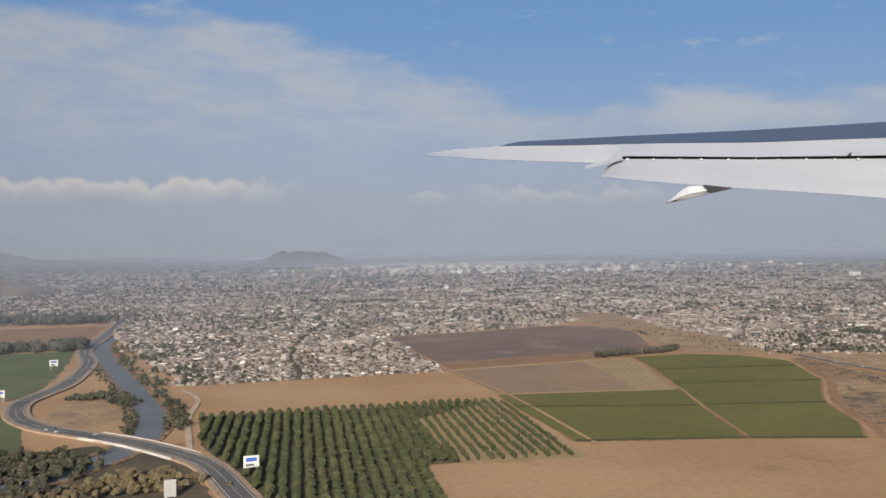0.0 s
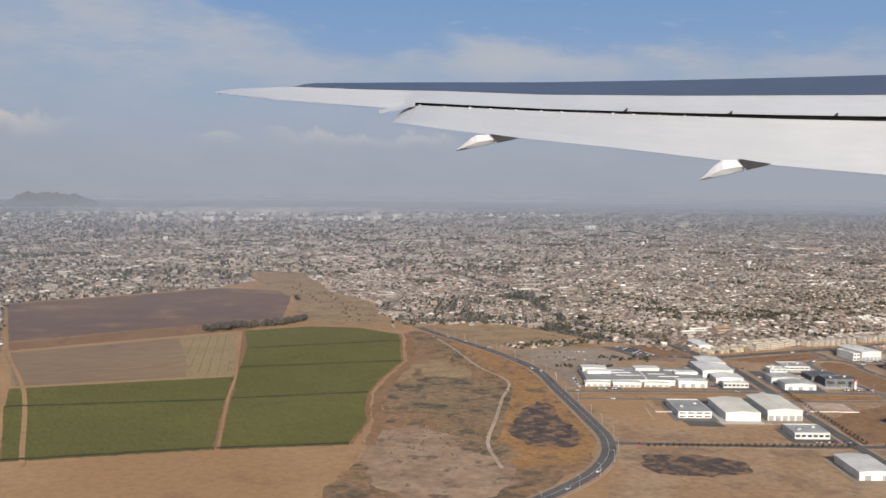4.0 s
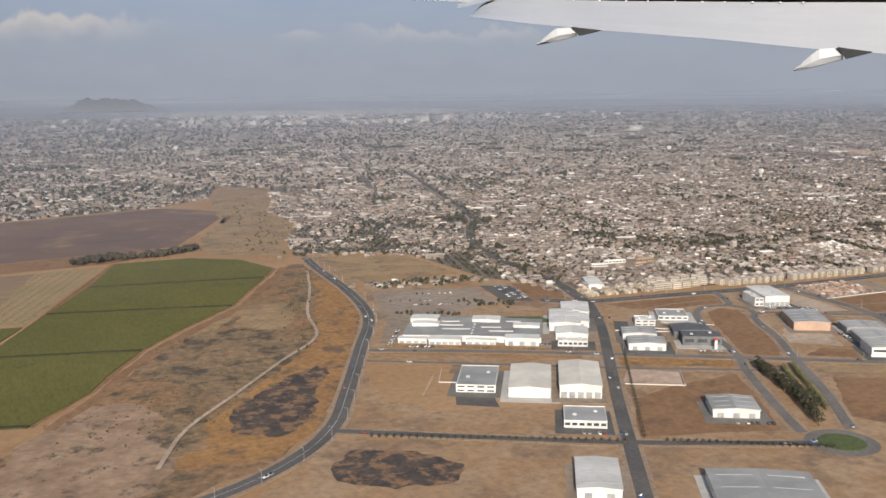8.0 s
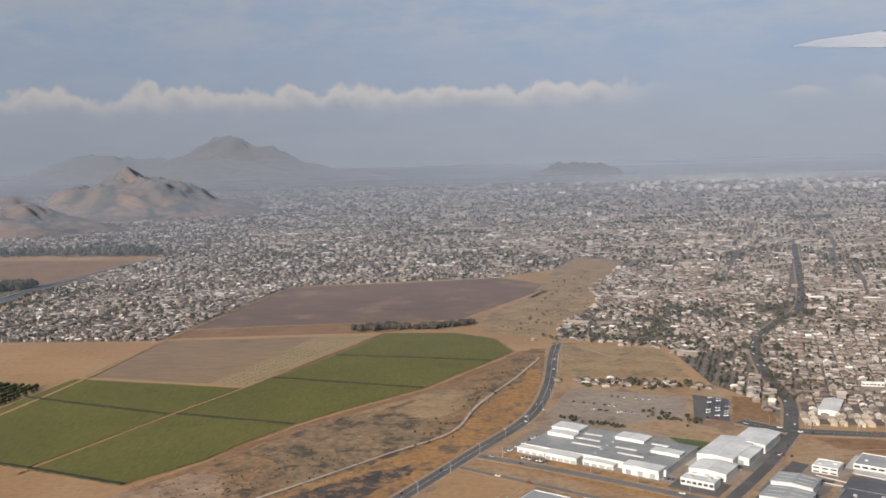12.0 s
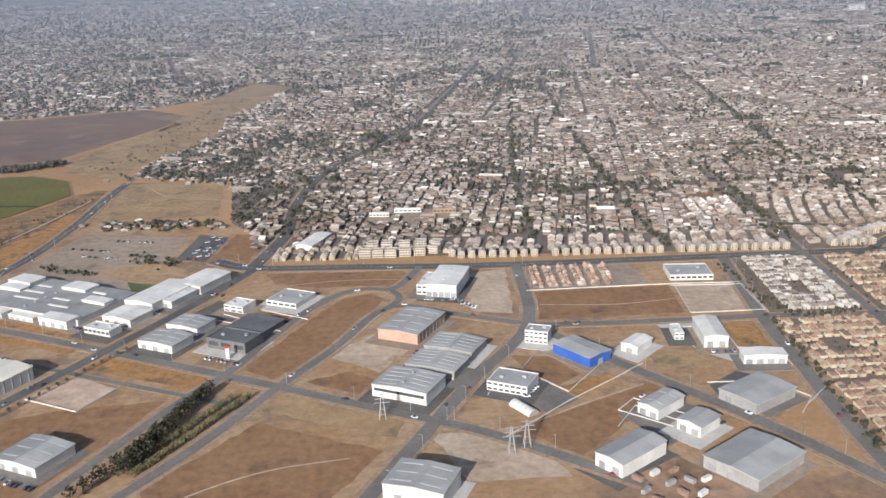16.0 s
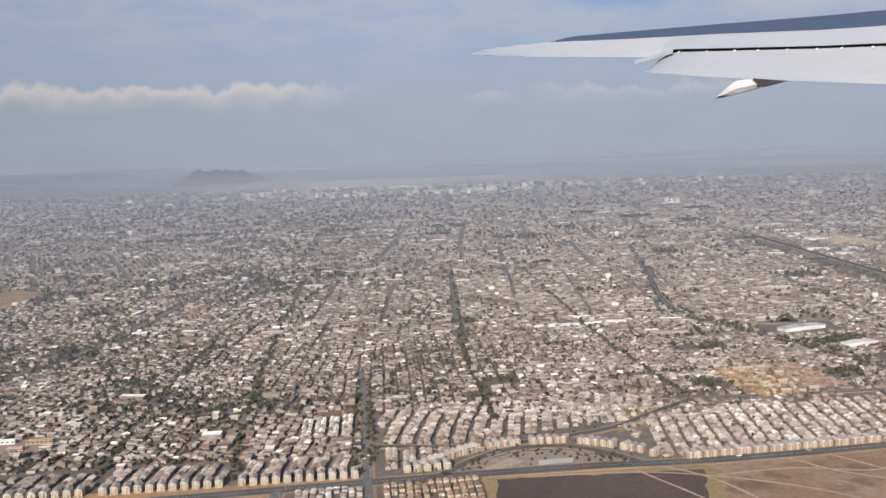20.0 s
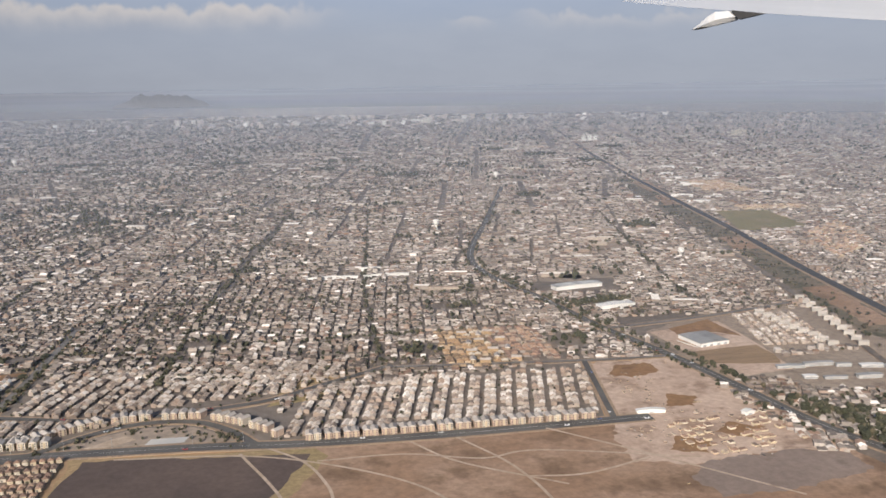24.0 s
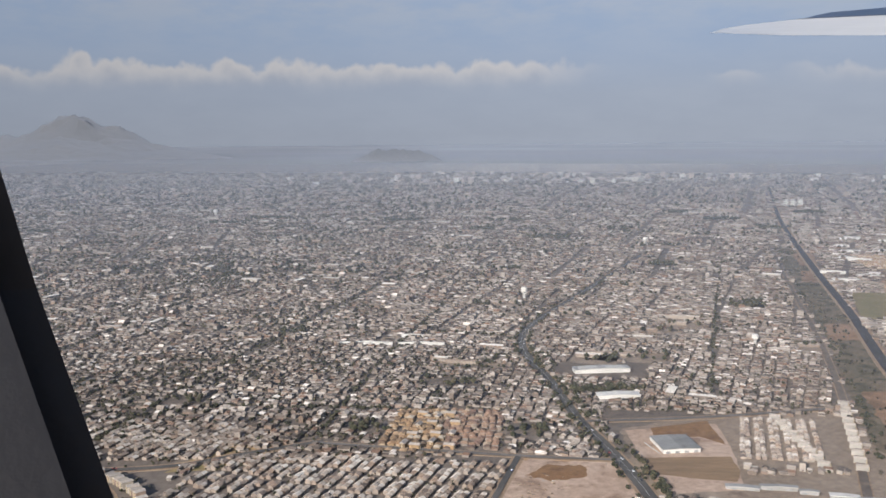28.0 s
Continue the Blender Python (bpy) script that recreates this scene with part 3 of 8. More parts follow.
patch("brown_field", [(45.5, 177), (66, 181), (86, 187), (93, 180), (97, 174), (82, 139), (58, 136), (42, 133)], 0.015, "plough", "dull brown ploughed field at the edge of the houses", "field")
patch("light_strip", [(41.6, 132.4), (58, 135.4), (78, 138.4), (83, 136), (72, 129.4), (41, 126)], 0.025, "soil_red", "light sandy strip beside the ploughed field", "field")
for k, (name, pts) in enumerate((
        ("crop_field", [(39.2, 101.6), (60.8, 97.2), (57, 87.1), (38.2, 93.7)]),
        ("crop_field", [(38.0, 93.2), (56.7, 86.5), (51, 71.0), (36.4, 75.2)]),
        ("crop_field", [(72.4, 128.4), (82, 128.2), (88, 123.6), (90.5, 115.6), (88.2, 110.6), (68.1, 114.3)]),
        ("crop_field", [(67.8, 113.8), (88.0, 110.1), (84.5, 103.5), (81.5, 97.4), (63.4, 102.3)]),
        ("crop_field", [(63.1, 101.8), (81.1, 96.8), (75, 89.6), (70.6, 83.7), (57.7, 87.2)]),
        ("crop_field", [(57.4, 86.7), (70.2, 83.1), (67, 77), (65.4, 73), (61, 67.2), (51.5, 70.8)]))):
    patch(name, pts, 0.02, "crop", "dense green crop field cut by narrow ditches", "field", wild=0.06, thick=0.05)
rnd = random.Random(12)
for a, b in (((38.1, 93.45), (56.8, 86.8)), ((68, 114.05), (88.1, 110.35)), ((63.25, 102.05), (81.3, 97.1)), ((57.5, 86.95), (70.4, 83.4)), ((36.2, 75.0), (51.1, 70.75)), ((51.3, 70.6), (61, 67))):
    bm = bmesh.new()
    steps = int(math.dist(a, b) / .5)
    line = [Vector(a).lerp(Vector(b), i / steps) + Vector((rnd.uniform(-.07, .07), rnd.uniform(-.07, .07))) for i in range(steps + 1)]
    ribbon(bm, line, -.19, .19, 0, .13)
    tagged(part("ditch_hedge", bm, "crop_dark"), "ragged weeds along a field ditch, darkened for shade", "hedge", kind="structure")
patch("field_margin", [(61.8, 66.2), (65.9, 72.6), (67.7, 77), (71.2, 83.3), (75.6, 89.1), (82.2, 97), (85.3, 103.5), (89.1, 110.5), (91.6, 116), (92.6, 116), (90, 110), (86.3, 103), (83.1, 96.6), (76.5, 88.4), (72.1, 82.7),
                       (68.6, 76.6), (66.8, 72.1), (62.6, 65.5)], 0.03, "soil_red", "brown dirt track along the edge of the crop", "track", wild=0.15)
patch("scrubland", [(63, 65), (70, 80), (78, 91), (87, 104.5), (93, 117.5), (95, 117), (94.6, 98), (92.2, 86), (87.5, 75), (82.5, 64.5), (79.4, 58.6), (75.5, 54), (69, 50.6), (60, 47), (50, 46), (55, 58)], 0.015, "scrub",
      "rough rust-brown scrubland with dark weeds", "scrub", wild=0.4)
patch("rusty_grass", [(69, 55), (71.4, 61.2), (76.4, 67.6), (81.4, 74), (86.2, 80.6), (88.2, 89.8), (92, 101.8), (94, 110), (94.2, 98.2), (92, 86.4), (87.2, 75.4), (82.2, 64.6), (79.2, 58.6), (75.2, 54.2)], 0.027, "grass_rust", "rust-coloured dry grass between the track and the road", "scrub", wild=0.25)
patch("burnt_patch", [(73.4, 59.8), (74.4, 64.2), (77.5, 67.6), (81.2, 70.8), (83.2, 72.2), (83.5, 70.1), (81.1, 65.7), (80.0, 61.9), (78.6, 59.4), (76.2, 57.6)], 0.03, "burnt", "blackened burnt scrub beside the road", "scrub", wild=0.3, step=0.6)
patch("burnt_patch", [(77.6, 51.2), (79.6, 53.3), (83.4, 51.4), (85.2, 48.2), (83.9, 46.2), (80.1, 46.6), (77.4, 49.2)], 0.03, "burnt", "blackened burnt grass on an empty lot", "scrub", wild=0.3, step=0.6)
patch("weed_patch", [(69.4, 77), (75.3, 87.2), (80.4, 87.5), (84.2, 82.4), (84.6, 79), (82.4, 75.2), (79, 70.6), (76.3, 66), (74, 66), (73.2, 70), (70.4, 74)], 0.024, "weeds_dark", "dark olive and grey weeds on the scrubland", "scrub", wild=0.5, step=0.8)
patch("pale_strip", [(81.9, 96), (86.7, 96.4), (86.2, 90), (83.8, 84.6), (81.1, 86.4), (79.4, 86.4)], 0.021, "stubble_gold", "golden bare earth above the weeds", "scrub", wild=0.4, step=0.8)
patch("pale_strip", [(75.8, 89.2), (82.0, 97.2), (83.2, 96.8), (79.4, 90), (74.6, 84.6)], 0.0205, "stubble_gold", "golden bare earth beside the crop", "scrub", wild=0.3, step=0.8)
patch("weed_patch", [(86.8, 92), (89, 99.4), (91.8, 108), (93, 107), (90.6, 97), (88.4, 90.4)], 0.0305, "weeds_dark", "dark weeds beside the dirt track", "scrub", wild=0.35, step=0.6)
patch("eroded_bank", [(58, 56), (60.5, 64), (64, 69.6), (68.2, 69), (70.2, 64), (70.2, 58.4), (67.6, 52.4), (60, 49)], 0.025, "bank_pale", "pale eroded earth bank at the end of the scrub", "scrub", wild=0.35, step=0.9)
patch("weed_patch", [(68.8, 57.3), (69.0, 62.9), (69.4, 67.6), (71.4, 66.8), (72.0, 62.3), (71.4, 57.6)], 0.0275, "weeds_dark", "dark weeds on the edge of the eroded bank", "scrub", wild=0.35, step=0.5)
patch("pale_tongue", [(93, 160), (98, 197), (105, 221), (113, 213), (108, 183), (104, 172), (103, 151), (97.5, 137), (94, 124), (86, 129), (84, 137), (97, 172)], 0.02, "stubble_gold", "bare golden-brown open ground between two districts", "open ground", wild=0.8)
patch("dry_lot", [(97, 121), (109.4, 116.5), (110.4, 101.5), (96.2, 102)], 0.025, "stubble_gold", "dry golden-brown open lot with a track", "open ground", wild=0.4)
patch("estate_ground", [(95.5, 100), (112, 98), (116, 82), (135, 79.6), (167, 75.6), (178, 74.4), (176, 30), (90, 26), (70, 46), (80, 57), (88.6, 75), (93, 86)], 0.02, "estate_earth",
      "beige and rusty dry earth of the industrial estate", "open ground", wild=0.3)
patch("dark_field", [(177.6, 73.6), (195.6, 70.6), (190.5, 60), (188, 58.6), (174.6, 60.2)], 0.03, "plough_dark", "dark ploughed field below the avenue", "field", wild=0.25)
patch("dark_field_margin", [(176.4, 74.2), (196, 71.8), (197, 69.8), (192, 59.5), (174.4, 59), (176.6, 72.6)], 0.025, "stubble", "dry yellow margin round the dark field", "field", wild=0.3)
patch("vacant_land", [(190, 72.2), (222, 71), (236, 72), (241, 50), (232, 30), (180, 30), (176, 58), (190, 58.5), (194, 66)], 0.015, "soil_pink", "bare brown vacant land with vehicle tracks", "open ground", wild=0.3)
patch("sandy_lot", [(222.6, 71.6), (226.4, 87.3), (235.5, 86.6), (237.2, 74), (238.6, 64), (237.6, 60.4), (232.4, 61.6), (226, 60.8), (220.4, 62.4), (221, 68)], 0.025, "soil_sand", "pale sandy lot cleared for building", "open ground", wild=0.45, step=0.5)
patch("grey_lot", [(223.5, 59.0), (226.0, 61.2), (232.6, 61.6), (238.2, 60.6), (237.6, 56.6), (229.9, 55.0), (224.0, 55.1)], 0.0265, "soil_grey", "levelled grey-brown building lot", "open ground", wild=0.3, step=0.5)
patch("sports_ground", [(285, 155), (293, 182), (305, 180), (301, 158)], 0.015, "grass_worn", "worn olive sports ground", "open ground", wild=0.3)
patch("depot_ground", [(237.8, 96.5), (248, 99), (247.4, 88), (246, 80), (238.5, 79)], 0.017, "soil_sand", "beige dirt depot beside the diagonal road", "open ground")
for pts in ([(292.4, 210), (297, 210), (292.4, 194.5), (287.9, 194.5)], [(277.7, 152), (281.6, 152), (279, 140), (274.5, 140)], [(268.5, 112), (272.5, 112), (268, 92), (264, 92)], [(300, 240), (305, 240), (299, 218), (295, 218)]):
    patch("roadside_lot", pts, 0.02, "soil_pink", "bare brown strip beside the highway", "open ground", wild=0.3)
patch("east_lots", [(236.4, 79), (237.6, 97), (246, 101.6), (263, 104), (262, 86), (256, 70), (243, 72)], 0.013, "street_dry", "dusty beige lots east of the main road", "open ground", wild=0.5)
patch("highway_strip", [(257.5, 78), (265, 105), (274, 140.4), (285, 190), (300, 255), (304, 245), (297, 219), (285, 164), (275.5, 125), (268.5, 92), (263, 76)], 0.012, "strip_weeds", "brown weedy strip beside the highway", "open ground", wild=0.3)
patch("factory_lawn", [(104.9, 79.8), (108.2, 78.2), (108.6, 75.6), (106.2, 76.2)], 0.036, "grass", "bright green lawn behind the factory", "lawn", wild=0.03)
patch("loop_park", [(173.5, 75.6), (177, 78.2), (181, 80.1), (185.6, 79.6), (188.6, 76.9), (190, 74.6)], 0.014, "street_dry", "dusty little park inside the loop road", "park", wild=0.1)
patch("park_court", [(182.6, 77.2), (185.8, 77.0), (185.4, 75.8), (182.2, 76)], 0.020, "concrete", "pale paved court in the little park", "park", wild=0.02)
patch("park_court", [(177, 76.4), (180.4, 78.6), (181.4, 77.4), (178.2, 75.9)], 0.020, "soil_pale", "pale gravel court in the little park", "park", wild=0.05)
patch("street_verge", [(195.4, 90.3), (202.9, 92.5), (199.5, 84.1), (192.5, 82.5)], 0.0165, "stubble", "dry olive verge beside the curving street", "open ground", wild=0.2)
patch("brown_plot", [(163.8, 97.4), (168.4, 97.8), (168.2, 99.8), (164, 99.6)], 0.015, "soil_red", "small bare brown plot among houses", "open ground")
patch("brown_lot", [(139.6, 70.6), (151.6, 70), (150.8, 63.8), (139.2, 64.4)], 0.025, "soil_red", "walled rusty-brown empty lot", "open ground", wild=0.05)
patch("pale_lot", [(152, 70), (157.4, 69.4), (156.8, 63.4), (151.2, 63.8)], 0.0265, "soil_pale", "pale gravel yard", "open ground", wild=0.05)

lots = 0
for lot_mat, lot_label, pts in (
        ("soil_red", "rusty dry lot between estate roads", [(117.2, 59), (119.8, 64), (122.4, 69.2), (124.4, 72), (126.6, 72.8), (127.8, 71.2), (124.8, 65), (121, 58.6), (119.3, 57)]),
        ("soil", "wide tan lot round the white halls", [(86.8, 57.8), (90.6, 66.2), (104.4, 58.4), (101.2, 53.4)]),
        ("soil_red", "wide brown lot beside the tree strip", [(97.6, 47.2), (101.8, 53.4), (106, 54.6), (112.6, 54.8), (109.6, 48.8), (106.8, 44)]),
        ("soil_pale", "beige stony lot", [(122.8, 60.4), (126.6, 63.8), (129.2, 61), (126.6, 56.8)]),
        ("soil_red", "dry reddish lot", [(121.6, 56.2), (124.6, 57.4), (126.2, 55.6), (125.2, 53.8)]),
        ("stubble_gold", "tan lot beside the crossing", [(118.9, 52.4), (121, 54.5), (128, 50), (127.2, 47.6)]),
        ("soil_red", "brown rough lot with a footpath", [(113, 44), (118.8, 50.8), (126.4, 46.2), (123, 41), (116, 38)]),
        ("soil_red", "walled rusty lot", [(135.9, 58.2), (138.7, 57.4), (140, 54.3), (138.2, 52.9), (136.4, 55.4)]),
        ("grass_rust", "walled brown lot", [(138.3, 52.6), (141.5, 54), (142.4, 53.3), (139.1, 51)]),
        ("soil_red", "broad reddish lot", [(134.8, 47.6), (144.4, 52.5), (145.3, 51.2), (137.2, 43.6)]),
        ("stubble_gold", "ploughed tan lot", [(145.6, 57.3), (150, 56.6), (149.7, 53.7), (145.2, 54)]),
        ("grass_rust", "brown grass lot", [(152.7, 60.8), (155, 60.6), (154.4, 56), (152.3, 56.2)]),
        ("soil", "tan triangular lot", [(149.4, 45.8), (153.2, 48.6), (152.7, 40.4), (151.2, 42)]),
        ("soil_red", "dry lot beside the avenue", [(117.2, 79.6), (129.6, 78.2), (130.4, 76.4), (128.6, 74.6), (124.9, 74.8), (122.2, 75), (118.4, 76.6)]),
        ("grass_rust", "orange dry lot beside the factory", [(89.4, 72.8), (91, 76), (105.4, 66.4), (104, 63.8)]),
        ("grass_rust", "orange dry strip between service roads", [(105.6, 61.2), (107.2, 63.2), (115, 57.8), (113.8, 56.4)]),
        ("soil_red", "reddish lot beside the dark shed", [(116.6, 69.8), (118.4, 70.4), (121.6, 68.2), (120, 66.2)]),
        ("soil_pale", "pale lot under construction", [(134.8, 76), (138.8, 77), (137.6, 66), (134.5, 67.2)]),
        ("soil_pale", "pale stony verge by the pylons", [(129.2, 47.6), (134, 47.8), (136.4, 41.8), (130.8, 42.2)]),
        ("street_dry", "grey-beige dirt lot", [(97, 97), (108.6, 93.5), (107.5, 85.6), (101, 83.4), (94.2, 85.8)]),
        ("soil_red", "rusty dry lot by the avenue", [(113.2, 93.4), (117, 92.2), (115.2, 84), (111.6, 84.2)]),
        ("street_dry", "paved factory yard", [(90.2, 76), (95, 86), (112, 76), (106.6, 66)]),
        ("soil", "tan open lot beside the road", [(86.4, 71.6), (93.4, 67.4), (88.6, 58.4), (85, 61)])):
    lots += 1
    patch("lot", pts, 0.0312 if "yard" in lot_label else 0.0221 + 0.0003 * lots, lot_mat, lot_label, "open ground", wild=0.12, step=0.8)
patch("car_park", [(109.4, 94), (112.6, 92.4), (111.2, 84.4), (108.2, 85.8)], 0.033, "asphalt", "dark asphalt car park", "car park", wild=0.02)

# river and highway
RIVER = rounded([(-40, 66), (-20, 71), (-10, 75), (-4, 82), (-0.5, 91), (0.4, 102), (-1.8, 124), (-5, 150), (-8, 178), (-6, 215)])
bm = bmesh.new()
ribbon(bm, RIVER, -1.5, 1.5, 0.03)
tagged(part("river", bm, "water"), "narrow grey-brown river winding past the fields", "river", kind="structure")
for s in (-1, 1):
    bm = bmesh.new()
    ribbon(bm, RIVER, *sorted((s * 1.5, s * 2.1)), 0.0, 0.09)
    tagged(part("river_bank", bm, "scrub"), "low weedy bank beside the river", "river bank", kind="structure")
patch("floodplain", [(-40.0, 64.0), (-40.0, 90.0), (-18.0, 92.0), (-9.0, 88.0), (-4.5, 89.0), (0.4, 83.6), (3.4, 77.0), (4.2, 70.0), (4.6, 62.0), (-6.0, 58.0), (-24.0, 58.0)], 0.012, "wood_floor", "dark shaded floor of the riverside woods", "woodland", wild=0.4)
patch("river_meadow", [(-19.2, 113.5), (-12.4, 106.4), (-11.0, 89.0), (-13.5, 79.3)], 0.016, "grass", "dark green meadow by the highway bend", "field", wild=0.2)
patch("far_green_field", [(-60, 122), (-13.5, 122), (-12, 142), (-12, 176), (-60, 176)], 0.015, "grass", "green pasture across the river", "field", wild=0.4)
patch("far_tan_field", [(-80, 182), (-12, 180), (-9, 232), (-80, 240)], 0.015, "soil_red", "dry brown field across the river", "field", wild=0.4)
patch("loop_lot", [(-10.6, 102.5), (-9.6, 116), (-3.5, 116), (-2.2, 106), (-3, 97), (-6.5, 97.6)], 0.0155, "stubble_gold", "dry golden grass inside the highway bend", "field", wild=0.3)
HIGHWAY = [(10, 40), (7.4, 56), (6, 67), (4.8, 76), (3, 81), (-1, 88), (-5.2, 93.4), (-10, 99.5), (-13.2, 107), (-14, 116), (-12.4, 123), (-10, 133), (-8.8, 155), (-10.6, 176), (-8.2, 206), (-6, 247), (-2, 293), (6, 360)]

# roads
road("avenue", [(112, 84.5), (116, 81.6), (126, 80), (140, 78), (167, 76.2), (186, 74.4), (195, 72.9), (208, 71.8), (226, 71.2)], 1.5, "wide grey two-way avenue north of the estate", lines=True)
road("access_road", [(96.4, 121), (95.6, 112), (94.8, 98), (92.8, 86), (88, 75), (83, 64), (80, 58), (76, 53.5), (70, 50), (58, 46)], 1.15, "curving dark asphalt road past the scrubland", lines=True)
road("estate_road", [(88.6, 74.4), (97.3, 69.7), (106, 64.4), (115.6, 58.4), (126.4, 51.4), (133, 47), (140, 40.5)], 0.8, "straight grey estate road", "asphalt_old")
road("estate_road", [(87.3, 71.4), (95.5, 66.4), (103.3, 61.4), (112.5, 56.1), (117, 53.4)], 0.45, "narrow estate service road", "asphalt_old", verge=0.12)
road("estate_road", [(116, 81), (112, 73), (107, 64.5), (101, 54.6), (96.6, 47), (92, 39)], 0.95, "dark tree-lined estate road")
road("estate_road", [(79.8, 57), (89.6, 50.7), (96.2, 46.7), (101.6, 43.9), (107.2, 41.2)], 0.7, "estate road with young street trees")
road("estate_road", [(140, 78), (138.4, 64), (133, 55), (129, 48), (124, 39)], 0.95, "grey estate road between warehouses", "asphalt_old")
road("estate_road", [(107.6, 43), (110.6, 49), (114, 55.2), (116.2, 58.6), (118.4, 63.5), (121, 69), (123.4, 72.5), (126, 73.9), (128.3, 73.5), (129.8, 75.5), (131.2, 79)], 0.7, "estate boulevard carriageway", "asphalt_old")
road("estate_road", [(111.0, 42), (115.6, 48.6), (120, 56), (123.4, 61.3), (128, 69.2), (133.5, 66.4), (138.4, 63.6)], 0.7, "looping estate road", "asphalt_old")
road("estate_road", [(138.4, 63.4), (144, 54), (149, 46), (155, 34)], 0.9, "diagonal grey estate road", "asphalt_old")
road("estate_road", [(138.4, 63.4), (147, 62.5), (156, 62), (164.8, 61), (174.6, 59.6)], 0.75, "straight grey street at the lot edge", "asphalt_old")
road("estate_road", [(159, 76.6), (156.2, 62), (155, 53), (154, 46), (153, 34)], 0.95, "tree-lined street beside the houses", "asphalt_old")
road("cross_road", [(171, 116), (169.4, 100), (168, 88), (166.7, 76.4), (165, 62), (163.6, 48), (163, 34)], 0.8, "long straight north-south road", "asphalt_old")
road("city_avenue", [(116, 82), (118.4, 92), (119, 104), (121.8, 120), (128, 134), (134.4, 146), (141.7, 171), (150, 203), (162, 250)], 1.3, "dark tree-lined avenue into the city")
road("loop_road", [(171, 74.8), (173.6, 76.4), (176.8, 79), (181, 81), (186, 80.4), (189.2, 77.4), (191.4, 73.4)], 0.8, "curved road round a small park", verge=0.35)
road("ring_road", [(168.2, 86), (178, 82.8), (186, 83), (193, 84.4), (198, 87.4), (206, 92)], 0.75, "curving street among terraces", "asphalt", verge=0.4)
road("diagonal_road", [(246, 48), (241, 60), (239, 67), (238, 74), (236.6, 84), (235, 92), (233, 101), (231, 116), (228, 134), (230, 151), (242, 184), (262, 240)], 1.25, "dark diagonal main road lined with trees", lines=True)
road("terrace_road", [(226.2, 88), (222.6, 71.6)], 0.6, "dark straight street along the last terraces")
road("cross_street", [(234, 99.4), (247.4, 101.2), (263.6, 105.2)], 0.7, "pale cross street", "asphalt_old")
road("cross_street", [(205, 91.5), (226.2, 88.2), (236, 87.2)], 0.6, "grey street behind the terraces", "asphalt_old")
road("far_highway", [(256, 50), (263, 72), (269.6, 92), (276.6, 125), (286, 164), (298, 219), (324, 330), (364, 480)], 1.5, "straight dark highway with a planted strip", "asphalt_new", verge=0.5)
road("parallel_street", [(256, 78), (264, 105), (273, 140.4), (284, 190), (300, 260)], 0.8, "street beside the highway strip", "street", verge=0.15)
CITY_STREETS = []
for k, pts in enumerate(([(143, 83), (146, 110), (151, 140), (158, 180)], [(155, 80), (157, 108), (162, 150), (170, 210)], [(182, 90), (186, 120), (194, 160), (206, 220)], [(205, 92), (208, 125), (214, 165), (224, 230)],
                         [(120, 112), (150, 106), (190, 104), (226, 103)], [(128, 134), (165, 127), (200, 124), (230, 122)], [(134, 150), (170, 148), (205, 146), (228, 142)], [(10, 140), (30, 150), (60, 200), (90, 250)],
                         [(100, 230), (140, 215), (190, 200), (240, 190)], [(20, 126), (24, 160), (40, 220)], [(250, 110), (262, 160), (280, 230)])):
    CITY_STREETS.append(pts)
    road("city_street", pts, 0.24, "grey city street", "asphalt_old", verge=0, z=0.040 if k < 4 or k in (7, 9, 10) else 0.044)

road("estate_road", [(128, 69.2), (128.9, 71.2), (128.3, 73.3)], 0.6, "short link of the estate boulevard", "asphalt_old")
road("highway", HIGHWAY, 1.9, "dark two-lane highway curving over the river", "asphalt", verge=0.45, lines=True, z=0.16)
for pts in ([(113.4, 41.2), (116.4, 43.4), (120, 45), (124.4, 45.6)], [(121.4, 57.6), (124.6, 62.6), (127.6, 68.8)], [(97, 113), (101, 110), (106, 111), (112, 107)], [(99, 119), (103, 112), (109, 109)], [(94.6, 118), (98, 122), (104, 126)], [(88, 61), (91, 65.6)],
            [(135.4, 48), (139.6, 50.2), (143.6, 52)], [(119.6, 76), (124, 76.4), (129, 75.8)], [(140, 67.4), (146, 66.4), (151, 66.8)]):
    road("footpath", pts, 0.14, "faint pale footpath on bare earth", "soil_pale", verge=0, z=0.029)
road("dirt_track", [(68, 55.5), (70.7, 61.6), (75.6, 67.9), (80.7, 74.5), (85.8, 81), (87.6, 90), (91.4, 102), (94, 112)], 0.32, "pale winding dirt track", "soil_pale", verge=0)
road("dirt_track", [(37.5, 72.8), (40.4, 100), (41.2, 126), (45, 176)], 0.42, "tan dirt track between the fields", "soil", verge=0, z=0.03)
road("dirt_track", [(50.8, 69), (57.2, 87), (61.5, 98.2), (72, 129)], 0.3, "narrow dirt track through the crop", "soil", verge=0, z=0.03)
road("dirt_track", [(3.4, 84), (4, 100), (5.6, 112), (4, 121)], 0.6, "pale dirt track at the orchard edge", "soil_pale", verge=0, z=0.03)
